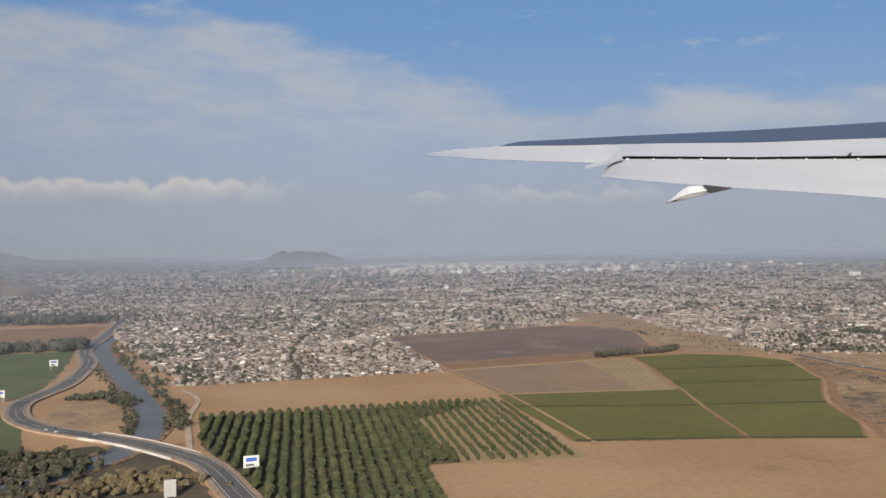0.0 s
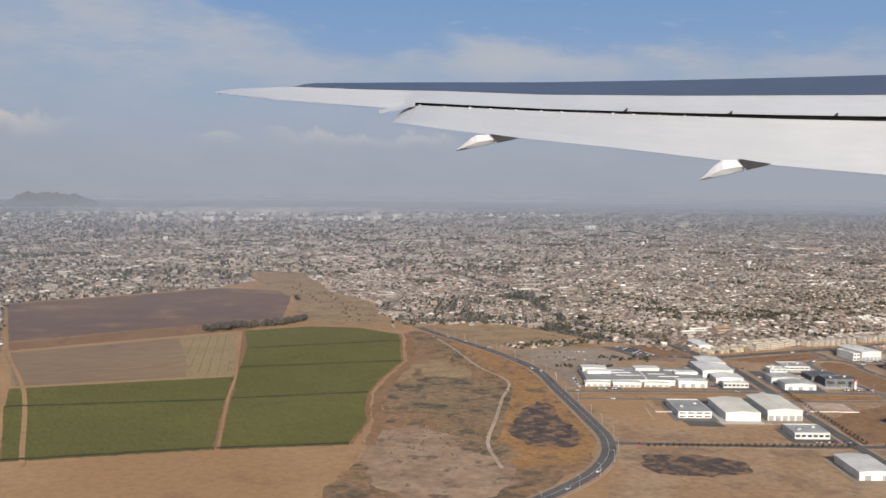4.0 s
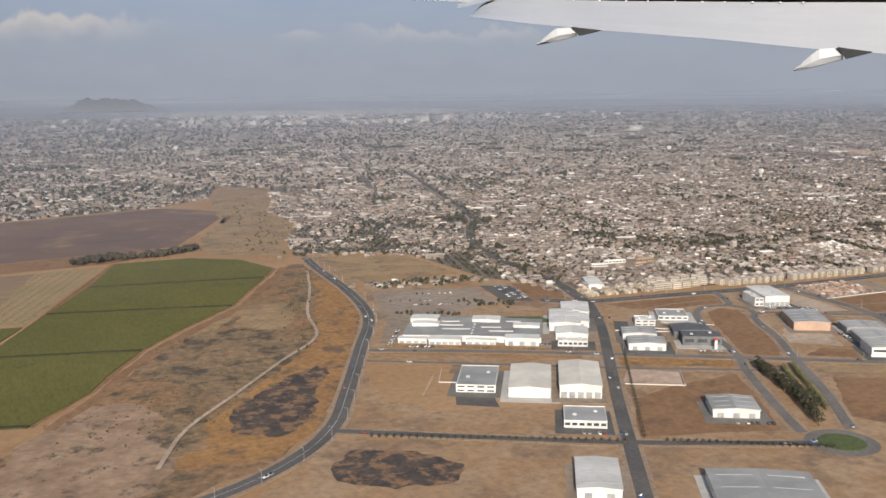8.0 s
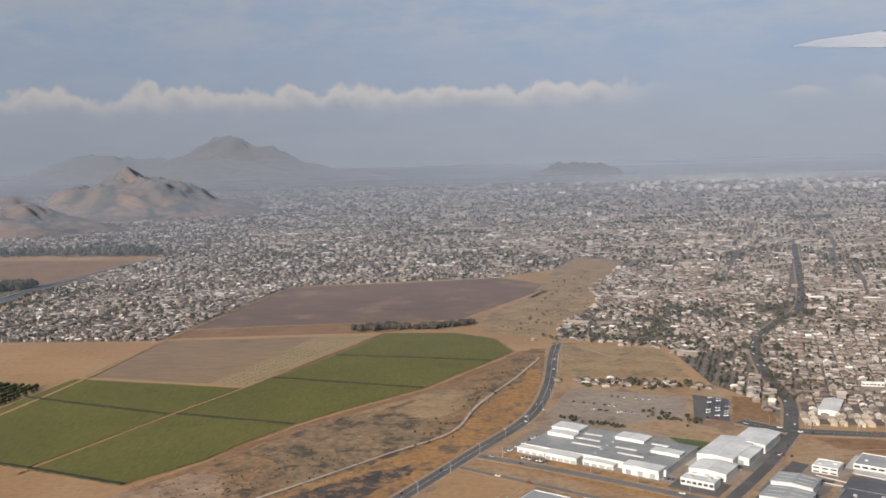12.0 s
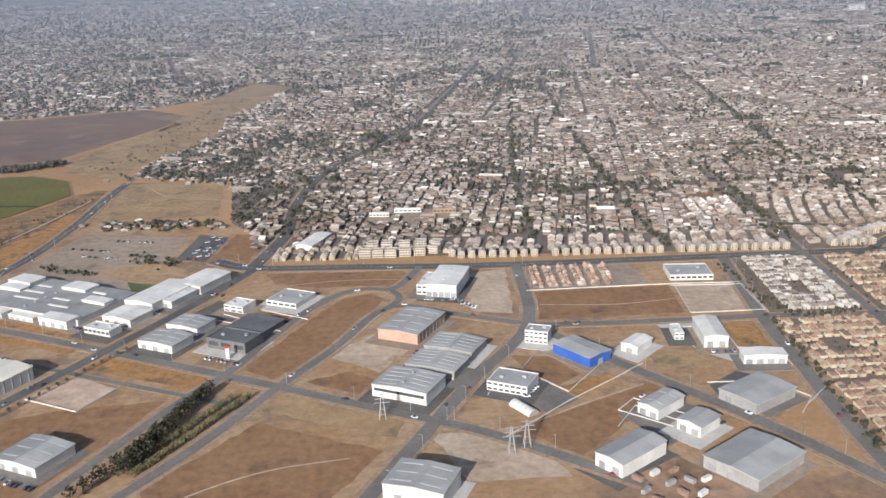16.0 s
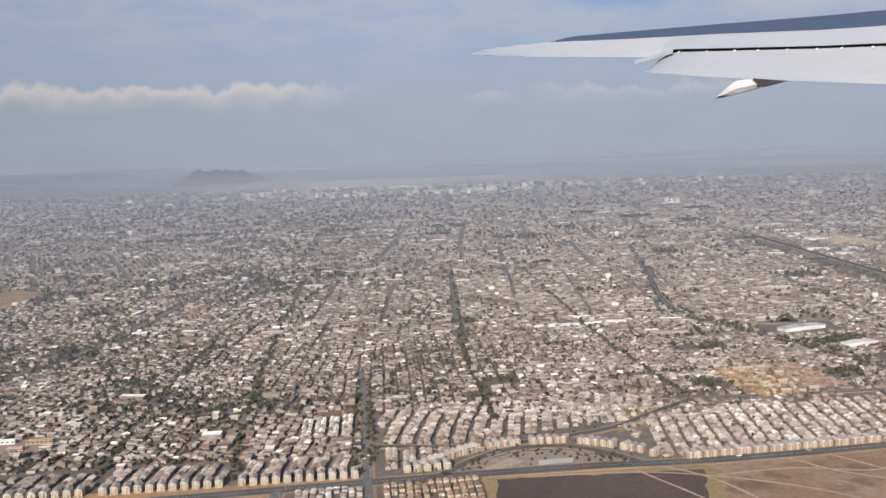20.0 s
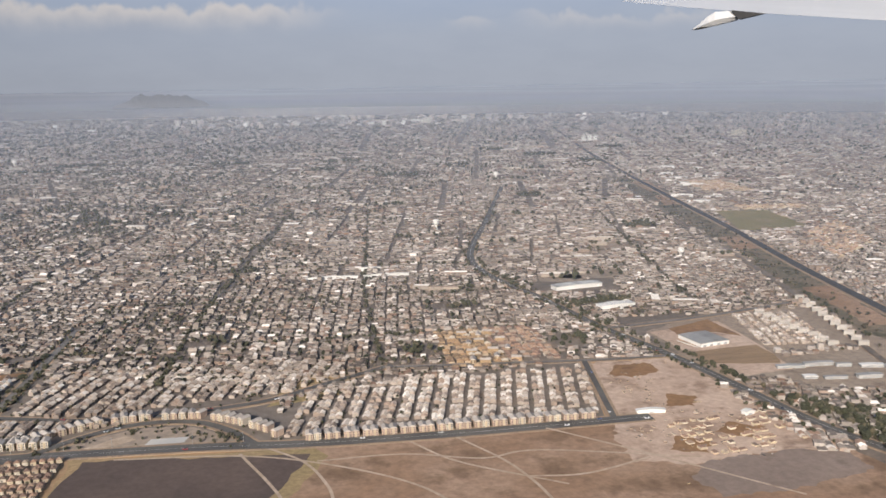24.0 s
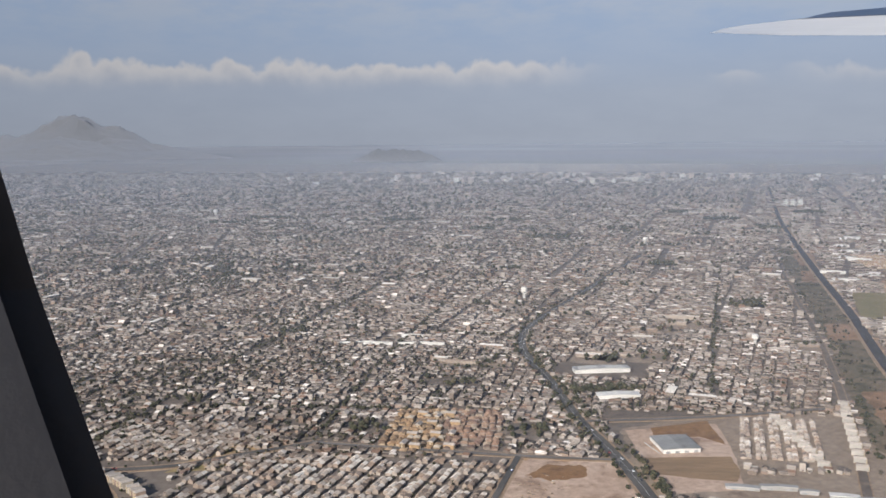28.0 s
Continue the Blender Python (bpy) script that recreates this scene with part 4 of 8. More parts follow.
for pts in ([(180, 73.4), (190, 71.6), (197, 68), (203, 62.6), (206, 56), (208, 50)], [(192, 73), (195, 69), (196.4, 64), (196.6, 60), (198, 55)], [(196, 69), (203, 68.6), (209, 66.2), (214, 66.6), (226, 62)], [(204, 71), (207, 66), (214, 60)], [(216, 71), (222, 64), (230, 54)], [(196, 58), (210, 57), (224, 52)], [(208, 71), (211, 64), (212, 56), (211, 44)], [(211.6, 62), (216, 61.4), (222, 63)], [(190, 72), (193, 62), (194, 50)]):
    road("vehicle_track", pts, 0.26, "pale wheel track on bare earth", "soil_pale", verge=0, z=0.037, smooth=9)

# ---------------------------------------------------------------- haze and sky
def haze_material(name, sum_alpha, tint):
    n = Net(name)
    at = n.coords()
    alpha = sum_alpha(n, at)
    clear = n.node("ShaderNodeBsdfTransparent").outputs[0]
    n.tree.nodes.remove(n.bsdf)
    veil = n.node("ShaderNodeBsdfDiffuse")
    up = n.node("ShaderNodeCombineXYZ")
    up.inputs[2].default_value = 1.0
    n.put(veil.inputs["Normal"], up.outputs[0])
    if callable(tint):
        n.put(veil.inputs[0], tint(n, at))
    else:
        veil.inputs[0].default_value = (*tint, 1)
    m = n.node("ShaderNodeMixShader")
    n.put(m.inputs[0], alpha)
    n.put(m.inputs[1], clear)
    n.put(m.inputs[2], veil.outputs[0])
    n.put(n.tree.nodes["Material Output"].inputs[0], m.outputs[0])
    return n.mat


# Coloured see-through sheets stand in for aerial haze; opacity grows with distance.
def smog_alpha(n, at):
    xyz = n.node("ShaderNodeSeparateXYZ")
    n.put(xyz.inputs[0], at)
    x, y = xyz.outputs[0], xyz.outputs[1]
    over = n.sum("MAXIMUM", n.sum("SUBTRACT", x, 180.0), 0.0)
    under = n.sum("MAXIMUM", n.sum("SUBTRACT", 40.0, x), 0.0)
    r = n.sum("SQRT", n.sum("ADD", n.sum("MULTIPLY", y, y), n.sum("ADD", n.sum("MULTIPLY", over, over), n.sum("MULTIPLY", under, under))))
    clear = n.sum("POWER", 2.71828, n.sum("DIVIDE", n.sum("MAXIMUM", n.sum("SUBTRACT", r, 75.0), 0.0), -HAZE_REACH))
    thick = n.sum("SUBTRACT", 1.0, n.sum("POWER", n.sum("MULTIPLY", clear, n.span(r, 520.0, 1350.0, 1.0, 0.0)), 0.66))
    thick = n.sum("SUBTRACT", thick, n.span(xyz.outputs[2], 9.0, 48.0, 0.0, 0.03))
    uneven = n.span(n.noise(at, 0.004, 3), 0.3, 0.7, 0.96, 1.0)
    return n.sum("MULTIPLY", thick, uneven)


HAZE_REACH, HAZE_Z = 430.0, 6.0


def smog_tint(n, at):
    """Haze colour, darkened north-west for the dimmer light there, lifted where thin against its own shadow."""
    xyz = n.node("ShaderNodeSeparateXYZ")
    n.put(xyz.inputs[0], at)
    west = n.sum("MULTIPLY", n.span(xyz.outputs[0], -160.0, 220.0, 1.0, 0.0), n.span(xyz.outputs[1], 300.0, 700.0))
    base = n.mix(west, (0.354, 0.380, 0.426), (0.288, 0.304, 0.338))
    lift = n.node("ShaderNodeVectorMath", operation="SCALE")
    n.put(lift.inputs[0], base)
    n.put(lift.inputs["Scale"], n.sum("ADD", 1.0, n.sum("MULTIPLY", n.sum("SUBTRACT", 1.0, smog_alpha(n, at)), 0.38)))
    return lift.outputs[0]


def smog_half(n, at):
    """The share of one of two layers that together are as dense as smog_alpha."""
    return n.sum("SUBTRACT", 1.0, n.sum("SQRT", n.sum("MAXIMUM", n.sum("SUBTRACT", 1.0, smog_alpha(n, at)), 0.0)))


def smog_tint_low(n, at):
    """The lower layer's colour is brightened for the sunlight the upper layer takes away."""
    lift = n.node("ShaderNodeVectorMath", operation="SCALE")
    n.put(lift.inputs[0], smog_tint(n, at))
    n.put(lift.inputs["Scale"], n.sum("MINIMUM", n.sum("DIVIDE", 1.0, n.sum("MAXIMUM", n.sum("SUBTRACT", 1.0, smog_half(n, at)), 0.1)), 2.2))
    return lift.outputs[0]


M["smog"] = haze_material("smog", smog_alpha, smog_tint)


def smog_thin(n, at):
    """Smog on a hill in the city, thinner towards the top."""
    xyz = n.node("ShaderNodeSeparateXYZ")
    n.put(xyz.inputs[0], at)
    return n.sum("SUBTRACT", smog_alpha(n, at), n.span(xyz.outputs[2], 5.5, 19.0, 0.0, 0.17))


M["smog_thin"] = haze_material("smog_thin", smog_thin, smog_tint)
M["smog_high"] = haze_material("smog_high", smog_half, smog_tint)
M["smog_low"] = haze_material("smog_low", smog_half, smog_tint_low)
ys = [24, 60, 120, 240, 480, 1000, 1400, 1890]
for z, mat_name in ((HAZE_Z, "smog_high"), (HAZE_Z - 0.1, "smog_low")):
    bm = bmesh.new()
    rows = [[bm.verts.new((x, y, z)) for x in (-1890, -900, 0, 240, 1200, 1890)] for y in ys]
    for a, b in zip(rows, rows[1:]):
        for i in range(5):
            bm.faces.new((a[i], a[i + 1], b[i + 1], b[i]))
    tagged(part("smog_layer", bm, mat_name), "see-through sheet standing in for grey-blue haze, denser with distance", "smog", kind="structure")


def sky_material():
    n = Net("sky_backdrop")
    at = n.coords()
    xyz = n.node("ShaderNodeSeparateXYZ")
    n.put(xyz.inputs[0], at)
    x, y, z = xyz.outputs
    az = n.sum("MULTIPLY", n.sum("ARCTAN2", x, y), 57.2958)
    el = n.sum("MULTIPLY", n.sum("ARCTAN2", z, 4700.0), 57.2958)
    polar = n.node("ShaderNodeCombineXYZ")
    n.put(polar.inputs[0], az)
    n.put(polar.inputs[1], el)
    flat = polar.outputs[0]
    wide = n.node("ShaderNodeMapping")
    wide.inputs["Scale"].default_value = (0.35, 1.0, 1.0)
    wide.inputs["Rotation"].default_value = (0, 0, 0.16)
    n.put(wide.inputs["Vector"], flat)
    # clear sky from the horizon upwards
    col = n.ramp(n.sum("DIVIDE", el, 24.0), [(0.0, (0.360, 0.390, 0.452)), (0.10, (0.368, 0.41, 0.49)), (0.20, (0.350, 0.425, 0.555)), (0.36, (0.265, 0.40, 0.62)), (0.55, (0.185, 0.345, 0.62)), (1.0, (0.13, 0.28, 0.58))], False)
    # high thin veil with a ragged upper edge
    edge = n.span(az, 0.0, 26.0, 14.3, 8.9)
    edge = n.sum("ADD", edge, n.sum("MULTIPLY", n.sum("SUBTRACT", n.noise(wide.outputs[0], 0.35, 5), 0.5), 4.5))
    veil = n.span(n.sum("SUBTRACT", edge, el), -0.4, 1.1)
    streak = n.span(n.noise(wide.outputs[0], 0.55, 6, 0.6), 0.32, 0.66, 0.50, 1.0)
    veil = n.sum("MULTIPLY", n.sum("MULTIPLY", veil, streak), n.span(el, 4.0, 9.0, 0.30, 0.92))
    col = n.mix(veil, col, (0.475, 0.51, 0.575))
    # a second veil patch and wisps
    rag = n.sum("MULTIPLY", n.sum("SUBTRACT", n.noise(wide.outputs[0], 0.5, 6, 0.6), 0.5), 3.0)
    second = n.sum("MULTIPLY", n.span(n.sum("ADD", az, rag), 28.5, 31.5), n.span(az, 36.0, 42.0, 0.8, 0.0))
    second = n.sum("MULTIPLY", second, n.sum("MULTIPLY", n.span(n.sum("ADD", el, n.sum("ADD", n.sum("MULTIPLY", n.sum("SUBTRACT", az, 31.0), 0.17), rag)), 9.2, 10.3, 1.0, 0.0), n.span(el, 6.6, 8.2)))
    col = n.mix(second, col, (0.50, 0.53, 0.59))
    wisp = n.span(n.noise(wide.outputs[0], 0.7, 7, 0.68), 0.55, 0.78, 0.0, 0.55)
    wisp = n.sum("MULTIPLY", wisp, n.span(el, 6.0, 9.5))
    col = n.mix(wisp, col, (0.53, 0.56, 0.62))
    # heaped clouds low over the smog
    puff = n.node("ShaderNodeMapping")
    puff.inputs["Scale"].default_value = (1.0, 0.9, 1.0)
    n.put(puff.inputs["Vector"], flat)
    head = n.node("ShaderNodeTexVoronoi", feature="SMOOTH_F1")
    n.put(head.inputs["Vector"], puff.outputs[0])
    head.inputs["Scale"].default_value, head.inputs["Detail"].default_value, head.inputs["Roughness"].default_value, head.inputs["Smoothness"].default_value = 0.62, 2.0, 0.45, 0.25
    lump = n.sum("ADD", n.sum("MULTIPLY", n.noise(puff.outputs[0], 0.30, 4, 0.55), 0.62), n.sum("MULTIPLY", n.sum("SUBTRACT", 0.95, head.outputs["Distance"]), 0.22))
    top = n.sum("ADD", n.span(az, 4.0, 15.0, 2.9, 2.2), n.sum("MULTIPLY", lump, 4.4))
    east = n.sum("MULTIPLY", n.span(az, 17.0, 22.0), n.span(az, 28.0, 32.0, 0.75, 0.0))
    small = n.sum("MULTIPLY", n.span(az, 13.6, 15.2), n.span(az, 16.0, 17.6, 0.6, 0.0))
    there = n.sum("MAXIMUM", n.span(az, 2.0, 9.0, 1.0, 0.0), n.sum("MAXIMUM", east, small))
    body = n.sum("MULTIPLY", n.span(n.sum("SUBTRACT", top, el), -0.1, 0.45), n.span(el, 2.2, 4.2))
    lit = n.span(n.sum("SUBTRACT", top, el), 0.1, 1.9, 1.0, 0.0)
    shade = n.mix(lit, (0.42, 0.435, 0.485), (0.67, 0.63, 0.605))
    col = n.mix(n.sum("MULTIPLY", n.sum("MULTIPLY", body, there), 0.85), col, shade)
    n.tree.nodes.remove(n.bsdf)
    e = n.node("ShaderNodeEmission")
    n.put(e.inputs[0], col)
    n.put(e.inputs[1], n.sum("MULTIPLY", n.span(az, -32.0, 14.0, 0.85, 1.06), SKY_GLOW))
    n.put(n.tree.nodes["Material Output"].inputs[0], e.outputs[0])
    return n.mat


SKY_GLOW = 0.65
M["sky"] = sky_material()
bm = bmesh.new()
cols = [[bm.verts.new((4700 * math.sin(radians(a)), 4700 * math.cos(radians(a)), z)) for z in (-140, 700, 1500, 2600)] for a in range(-80, 101, 4)]
for a, b in zip(cols, cols[1:]):
    for i in range(3):
        bm.faces.new((a[i], a[i + 1], b[i + 1], b[i]))
ob = tagged(part("backdrop", bm, "sky"), "hazy blue sky with thin veil and low heaped clouds", "sky", kind="structure")
ob.location = (112, 0, 20)


# ---------------------------------------------------------------- hills
def hill(name, x, y, rx, ry, height, label, seed, peaks, mat="rock", rough=0.42, veil="smog"):
    bm = bmesh.new()
    n = 84
    rows = []
    for i in range(n + 1):
        row = []
        for j in range(n + 1):
            u, v = i / n * 2 - 1, j / n * 2 - 1
            h = max((ph * max(0, 1 - math.hypot((u - pu) / pw, (v - pv) / pw) ** 1.6)) for pu, pv, pw, ph in peaks)
            h *= 0.8 + rough * noise.fractal(Vector((u * 3 + seed, v * 3, seed)), 0.8, 2.1, 7)
            fall = max(0, 1 - max(abs(u), abs(v)) ** 4)
            row.append(bm.verts.new((x + u * rx, y + v * ry, max(0, h) * height * fall - 0.2)))
        rows.append(row)
    # A lifted copy of the hill carries the painted haze, so it fades with distance.
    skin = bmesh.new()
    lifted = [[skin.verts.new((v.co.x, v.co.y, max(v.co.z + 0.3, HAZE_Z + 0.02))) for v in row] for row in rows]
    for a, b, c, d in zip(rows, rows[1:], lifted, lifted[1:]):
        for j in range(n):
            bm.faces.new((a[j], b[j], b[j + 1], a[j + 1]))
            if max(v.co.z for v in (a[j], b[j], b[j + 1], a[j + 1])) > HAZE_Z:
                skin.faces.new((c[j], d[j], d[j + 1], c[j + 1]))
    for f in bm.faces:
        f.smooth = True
    tagged(part("hill_haze_skin", skin, veil), "see-through skin standing in for the haze before the hillside", "smog", kind="structure")
    return tagged(part(name, bm, mat), label, "hill", kind="structure")


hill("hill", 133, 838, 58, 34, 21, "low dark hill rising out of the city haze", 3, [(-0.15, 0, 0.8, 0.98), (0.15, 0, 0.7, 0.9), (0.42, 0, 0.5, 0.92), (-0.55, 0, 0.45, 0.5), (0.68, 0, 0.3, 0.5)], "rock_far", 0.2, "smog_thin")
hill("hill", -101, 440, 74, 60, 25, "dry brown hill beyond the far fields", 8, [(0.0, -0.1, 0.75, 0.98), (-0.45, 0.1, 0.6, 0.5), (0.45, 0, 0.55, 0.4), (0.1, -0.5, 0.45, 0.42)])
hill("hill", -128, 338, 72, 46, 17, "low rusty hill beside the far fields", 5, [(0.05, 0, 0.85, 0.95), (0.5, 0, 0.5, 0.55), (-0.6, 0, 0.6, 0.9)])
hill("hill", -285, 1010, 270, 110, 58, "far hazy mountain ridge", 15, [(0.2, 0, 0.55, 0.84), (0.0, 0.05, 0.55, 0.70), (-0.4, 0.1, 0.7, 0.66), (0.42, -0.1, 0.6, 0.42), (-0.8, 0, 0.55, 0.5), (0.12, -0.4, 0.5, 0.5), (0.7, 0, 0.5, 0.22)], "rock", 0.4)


# ---------------------------------------------------------------- the wing
# The wing travels with the viewer and keeps its bearing; it stands far out, at the size that gives its true outline.
WING_FAR = 3000.0
wing = tagged(new("aircraft_wing"), "white airliner wing with lowered flap, seen against the sky", "aircraft wing")
wing.matrix_world = Matrix.Translation((30.0, 0, 46.0)) @ pose(0, 0, 0, 0, 0, -33.0) @ pose(0, WING_FAR, 0)


def at_depth(x, z, d):
    k = (WING_FAR + d) / WING_FAR
    return Vector((x * k, d, z * k))


def along(line, x):
    return float(np.interp(x, [p[0] for p in line], [p[1] for p in line]))


def panel(name, low, high, d_low, d_high, thick, material, label, x0=None, x1=None, n=40, belly=0.0):
    """A closed panel between two edge lines of the wing, the lower edge nearer to the viewer."""
    bm = bmesh.new()
    a, b = x0 if x0 is not None else max(low[0][0], high[0][0]), x1 if x1 is not None else min(low[-1][0], high[-1][0])
    ups, downs = [], []
    for i in range(n + 1):
        x = a + (b - a) * i / n
        zl, zh = along(low, x), along(high, x)
        row = []
        for k in range(5):
            s = k / 4
            row.append(bm.verts.new(at_depth(x, zl + (zh - zl) * s + belly * math.sin(math.pi * s), d_low + (d_high - d_low) * s)))
        ups.append(row)
        downs.append([bm.verts.new(at_depth(x, zl + (zh - zl) * s - 0.2, d_low + (d_high - d_low) * s + thick)) for s in (0, 1)])
    for r, s, p, q in zip(ups, ups[1:], downs, downs[1:]):
        for k in range(4):
            bm.faces.new((r[k], s[k], s[k + 1], r[k + 1]))
        bm.faces.new((p[0], q[0], s[0], r[0]))
        bm.faces.new((r[4], s[4], q[1], p[1]))
        bm.faces.new((p[1], q[1], q[0], p[0]))
    for r, p in ((ups[0], downs[0]), (ups[-1], downs[-1])):
        bm.faces.new((*r, p[1], p[0]))
    bmesh.ops.recalc_face_normals(bm, faces=bm.faces[:])
    return part(name, bm, material, wing, label)


ROOT = 1650
TOP_EDGE = [(-649, 310), (-610, 319), (-575, 324), (-217, 327), (164, 328), (593, 336), (946, 345), (1239, 354), (ROOT, 367)]
MID_EDGE = [(-905, 289), (-885, 295), (-826, 303), (-640, 310), (-400, 302), (-126, 297), (165, 287), (594, 285), (1242, 289), (ROOT, 293)]
SLOT_TOP = [(-905, 287), (-677, 264), (-327, 240), (-262, 244), (-250, 259), (165, 240), (596, 229), (950, 223), (1244, 220), (ROOT, 216)]
FLAP_TOP = [(-323, 194), (-286, 231), (-250, 250), (165, 232), (596, 219), (950, 210), (1245, 205), (ROOT, 199)]
FLAP_LOW = [(-323, 193), (-125, 167), (94, 143), (420, 112), (715, 78), (955, 57), (1251, 34), (ROOT, 2)]
panel("upper_skin", MID_EDGE, TOP_EDGE, 0, 300, 40, "wing_grey", "blue-grey upper wing skin", x0=-645, x1=ROOT, n=60)
panel("spoiler_panel", SLOT_TOP, MID_EDGE, -175, 4, 45, "wing_white", "white rear upper skin and spoilers", x0=-903, x1=ROOT, n=90)
# A solid black strip is put where the flap gap lies in shade.
panel("slot", [(-252, 246), (165, 230), (596, 217), (950, 208), (1245, 203), (ROOT, 197)], [(-250, 262), (165, 243), (596, 232), (950, 226), (1244, 223), (ROOT, 219)], -150, -144, 12, "wing_black", "black strip standing in for the shaded gap ahead of the flap", x0=-248, x1=ROOT, n=40)
panel("flap", FLAP_LOW, FLAP_TOP, -450, -180, 30, "wing_white", "white lowered flap", x0=-321, x1=ROOT, n=60, belly=2.0)
panel("aileron_tab", [(-362, 221), (-296, 233), (-244, 246)], [(-362, 234), (-290, 249), (-244, 262)], -240, -176, 14, "wing_white", "small white drooped tab", n=8)
for x0 in (-109, 669):
    k = 0 if x0 < 0 else 1
    z0 = (103, 14)[k]
    sx, sz = (1.0, 1.12)[k], (1.0, 1.28)[k]
    bm = bmesh.new()
    rings = []
    for i, (fx, ftop, flow, w) in enumerate(((0, 1, -1, 1), (20, 16, 1, 8), (44, 36, 6, 14), (64, 48, 10, 18), (100, 50, 18, 20), (124, 47, 24, 20))):
        x = x0 + fx * sx
        zt, zl = z0 + ftop * sz, z0 + flow * sz
        rings.append([bm.verts.new(at_depth(x + dx, z, d)) for dx, z, d in ((0, zt, -478 - w), (2, (zt * 0.4 + zl * 0.6), -486 - w), (0, zl, -476 - w), (0, zl, -400), (0, zt, -380))])
    for r, s in zip(rings, rings[1:]):
        for j in range(5):
            bm.faces.new((r[j], s[j], s[(j + 1) % 5], r[(j + 1) % 5]))
    bm.faces.new(rings[0])
    bm.faces.new(rings[-1][::-1])
    bmesh.ops.recalc_face_normals(bm, faces=bm.faces[:])
    fairing = part("flap_fairing", bm, "wing_white", wing, "white pointed flap track fairing")
    # A solid black wedge paints the shade of the fairing's open end.
    bm = bmesh.new()
    tri = ((110, 52), (200, 40), (180, 35), (132, 25))
    front = [bm.verts.new(at_depth(x0 + fx * sx, z0 + fz * sz, -512)) for fx, fz in tri]
    rear = [bm.verts.new(at_depth(x0 + fx * sx, z0 + fz * sz, -390)) for fx, fz in tri]
    bm.faces.new(front)
    bm.faces.new(rear[::-1])
    for j in range(4):
        bm.faces.new((front[j], front[(j + 1) % 4], rear[(j + 1) % 4], rear[j]))
    bmesh.ops.recalc_face_normals(bm, faces=bm.faces[:])
    part("fairing_slot", bm, "wing_black", fairing, "dark block standing in for the shaded opening behind the fairing")
for i in range(13):
    x = -228 + i * 76 + (i % 3) * 5
    bm = bmesh.new()
    z = along(FLAP_TOP, x)
    vs = [at_depth(x + dx, z + dz, d) for d in (-200, -150) for dx, dz in ((-4, -3), (4, -3), (2.5, 2), (-2.5, 2))]
    vs = [bm.verts.new(v) for v in vs]
    for f in ((0, 1, 2, 3), (7, 6, 5, 4), (0, 4, 5, 1), (1, 5, 6, 2), (2, 6, 7, 3), (3, 7, 4, 0)):
        bm.faces.new([vs[j] for j in f])
    bmesh.ops.recalc_face_normals(bm, faces=bm.faces[:])
    part("flap_bracket", bm, "wing_white", wing)
for x in (430, 760, 1090):
    bm = bmesh.new()
    z = along(SLOT_TOP, x)
    vs = [bm.verts.new(at_depth(x + dx, z + dz, d)) for d in (-185, -165) for dx, dz in ((-8, -1), (5, -1), (8, 9), (3, 9))]
    for f in ((0, 1, 2, 3), (7, 6, 5, 4), (0, 4, 5, 1), (1, 5, 6, 2), (2, 6, 7, 3), (3, 7, 4, 0)):
        bm.faces.new([vs[j] for j in f])
    part("static_wick", bm, "wing_black", wing, "small dark fin on the trailing edge")

# the cabin window's edge, beside the end of the flight
bm = bmesh.new()
END = Vector(PATH[-1][1:4])


def sight(az, el, d):
    a, e = radians(az), radians(el)
    return END + Vector((math.sin(a) * math.cos(e), math.cos(a) * math.cos(e), math.sin(e))) * d


window = tagged(new("cabin_window_surround"), "dark aircraft window surround close to the viewer", "window surround")
for name, mat_name, lab, inner, outer, near, far in (("seal", "trim_dark", "black rubber window seal", ((-28.9, -1.2), (-27.3, -8.6), (-23.3, -22.5)), ((-31.2, -1.2), (-29.6, -8.6), (-25.8, -22.5)), 0.36, 0.41),
                                                     ("panel", "trim_panel", "dark grey cabin wall panel", ((-30.9, -1.2), (-29.3, -8.6), (-25.6, -22.5)), ((-40, -1.2), (-39, -8.6), (-38, -22.5)), 0.34, 0.37)):
    bm = bmesh.new()
    rows = [[bm.verts.new(sight(az, el, d)) for (az, el), d in ((i, near), (i, far), (o, far), (o, near))] for i, o in zip(inner, outer)]
    for r, s in zip(rows, rows[1:]):
        for j in range(4):
            bm.faces.new((r[j], s[j], s[(j + 1) % 4], r[(j + 1) % 4]))
    bm.faces.new(rows[0])
    bm.faces.new(rows[-1][::-1])
    bmesh.ops.recalc_face_normals(bm, faces=bm.faces[:])
    part(name, bm, mat_name, window, lab)

# ---------------------------------------------------------------- the city
rng = np.random.default_rng(4)
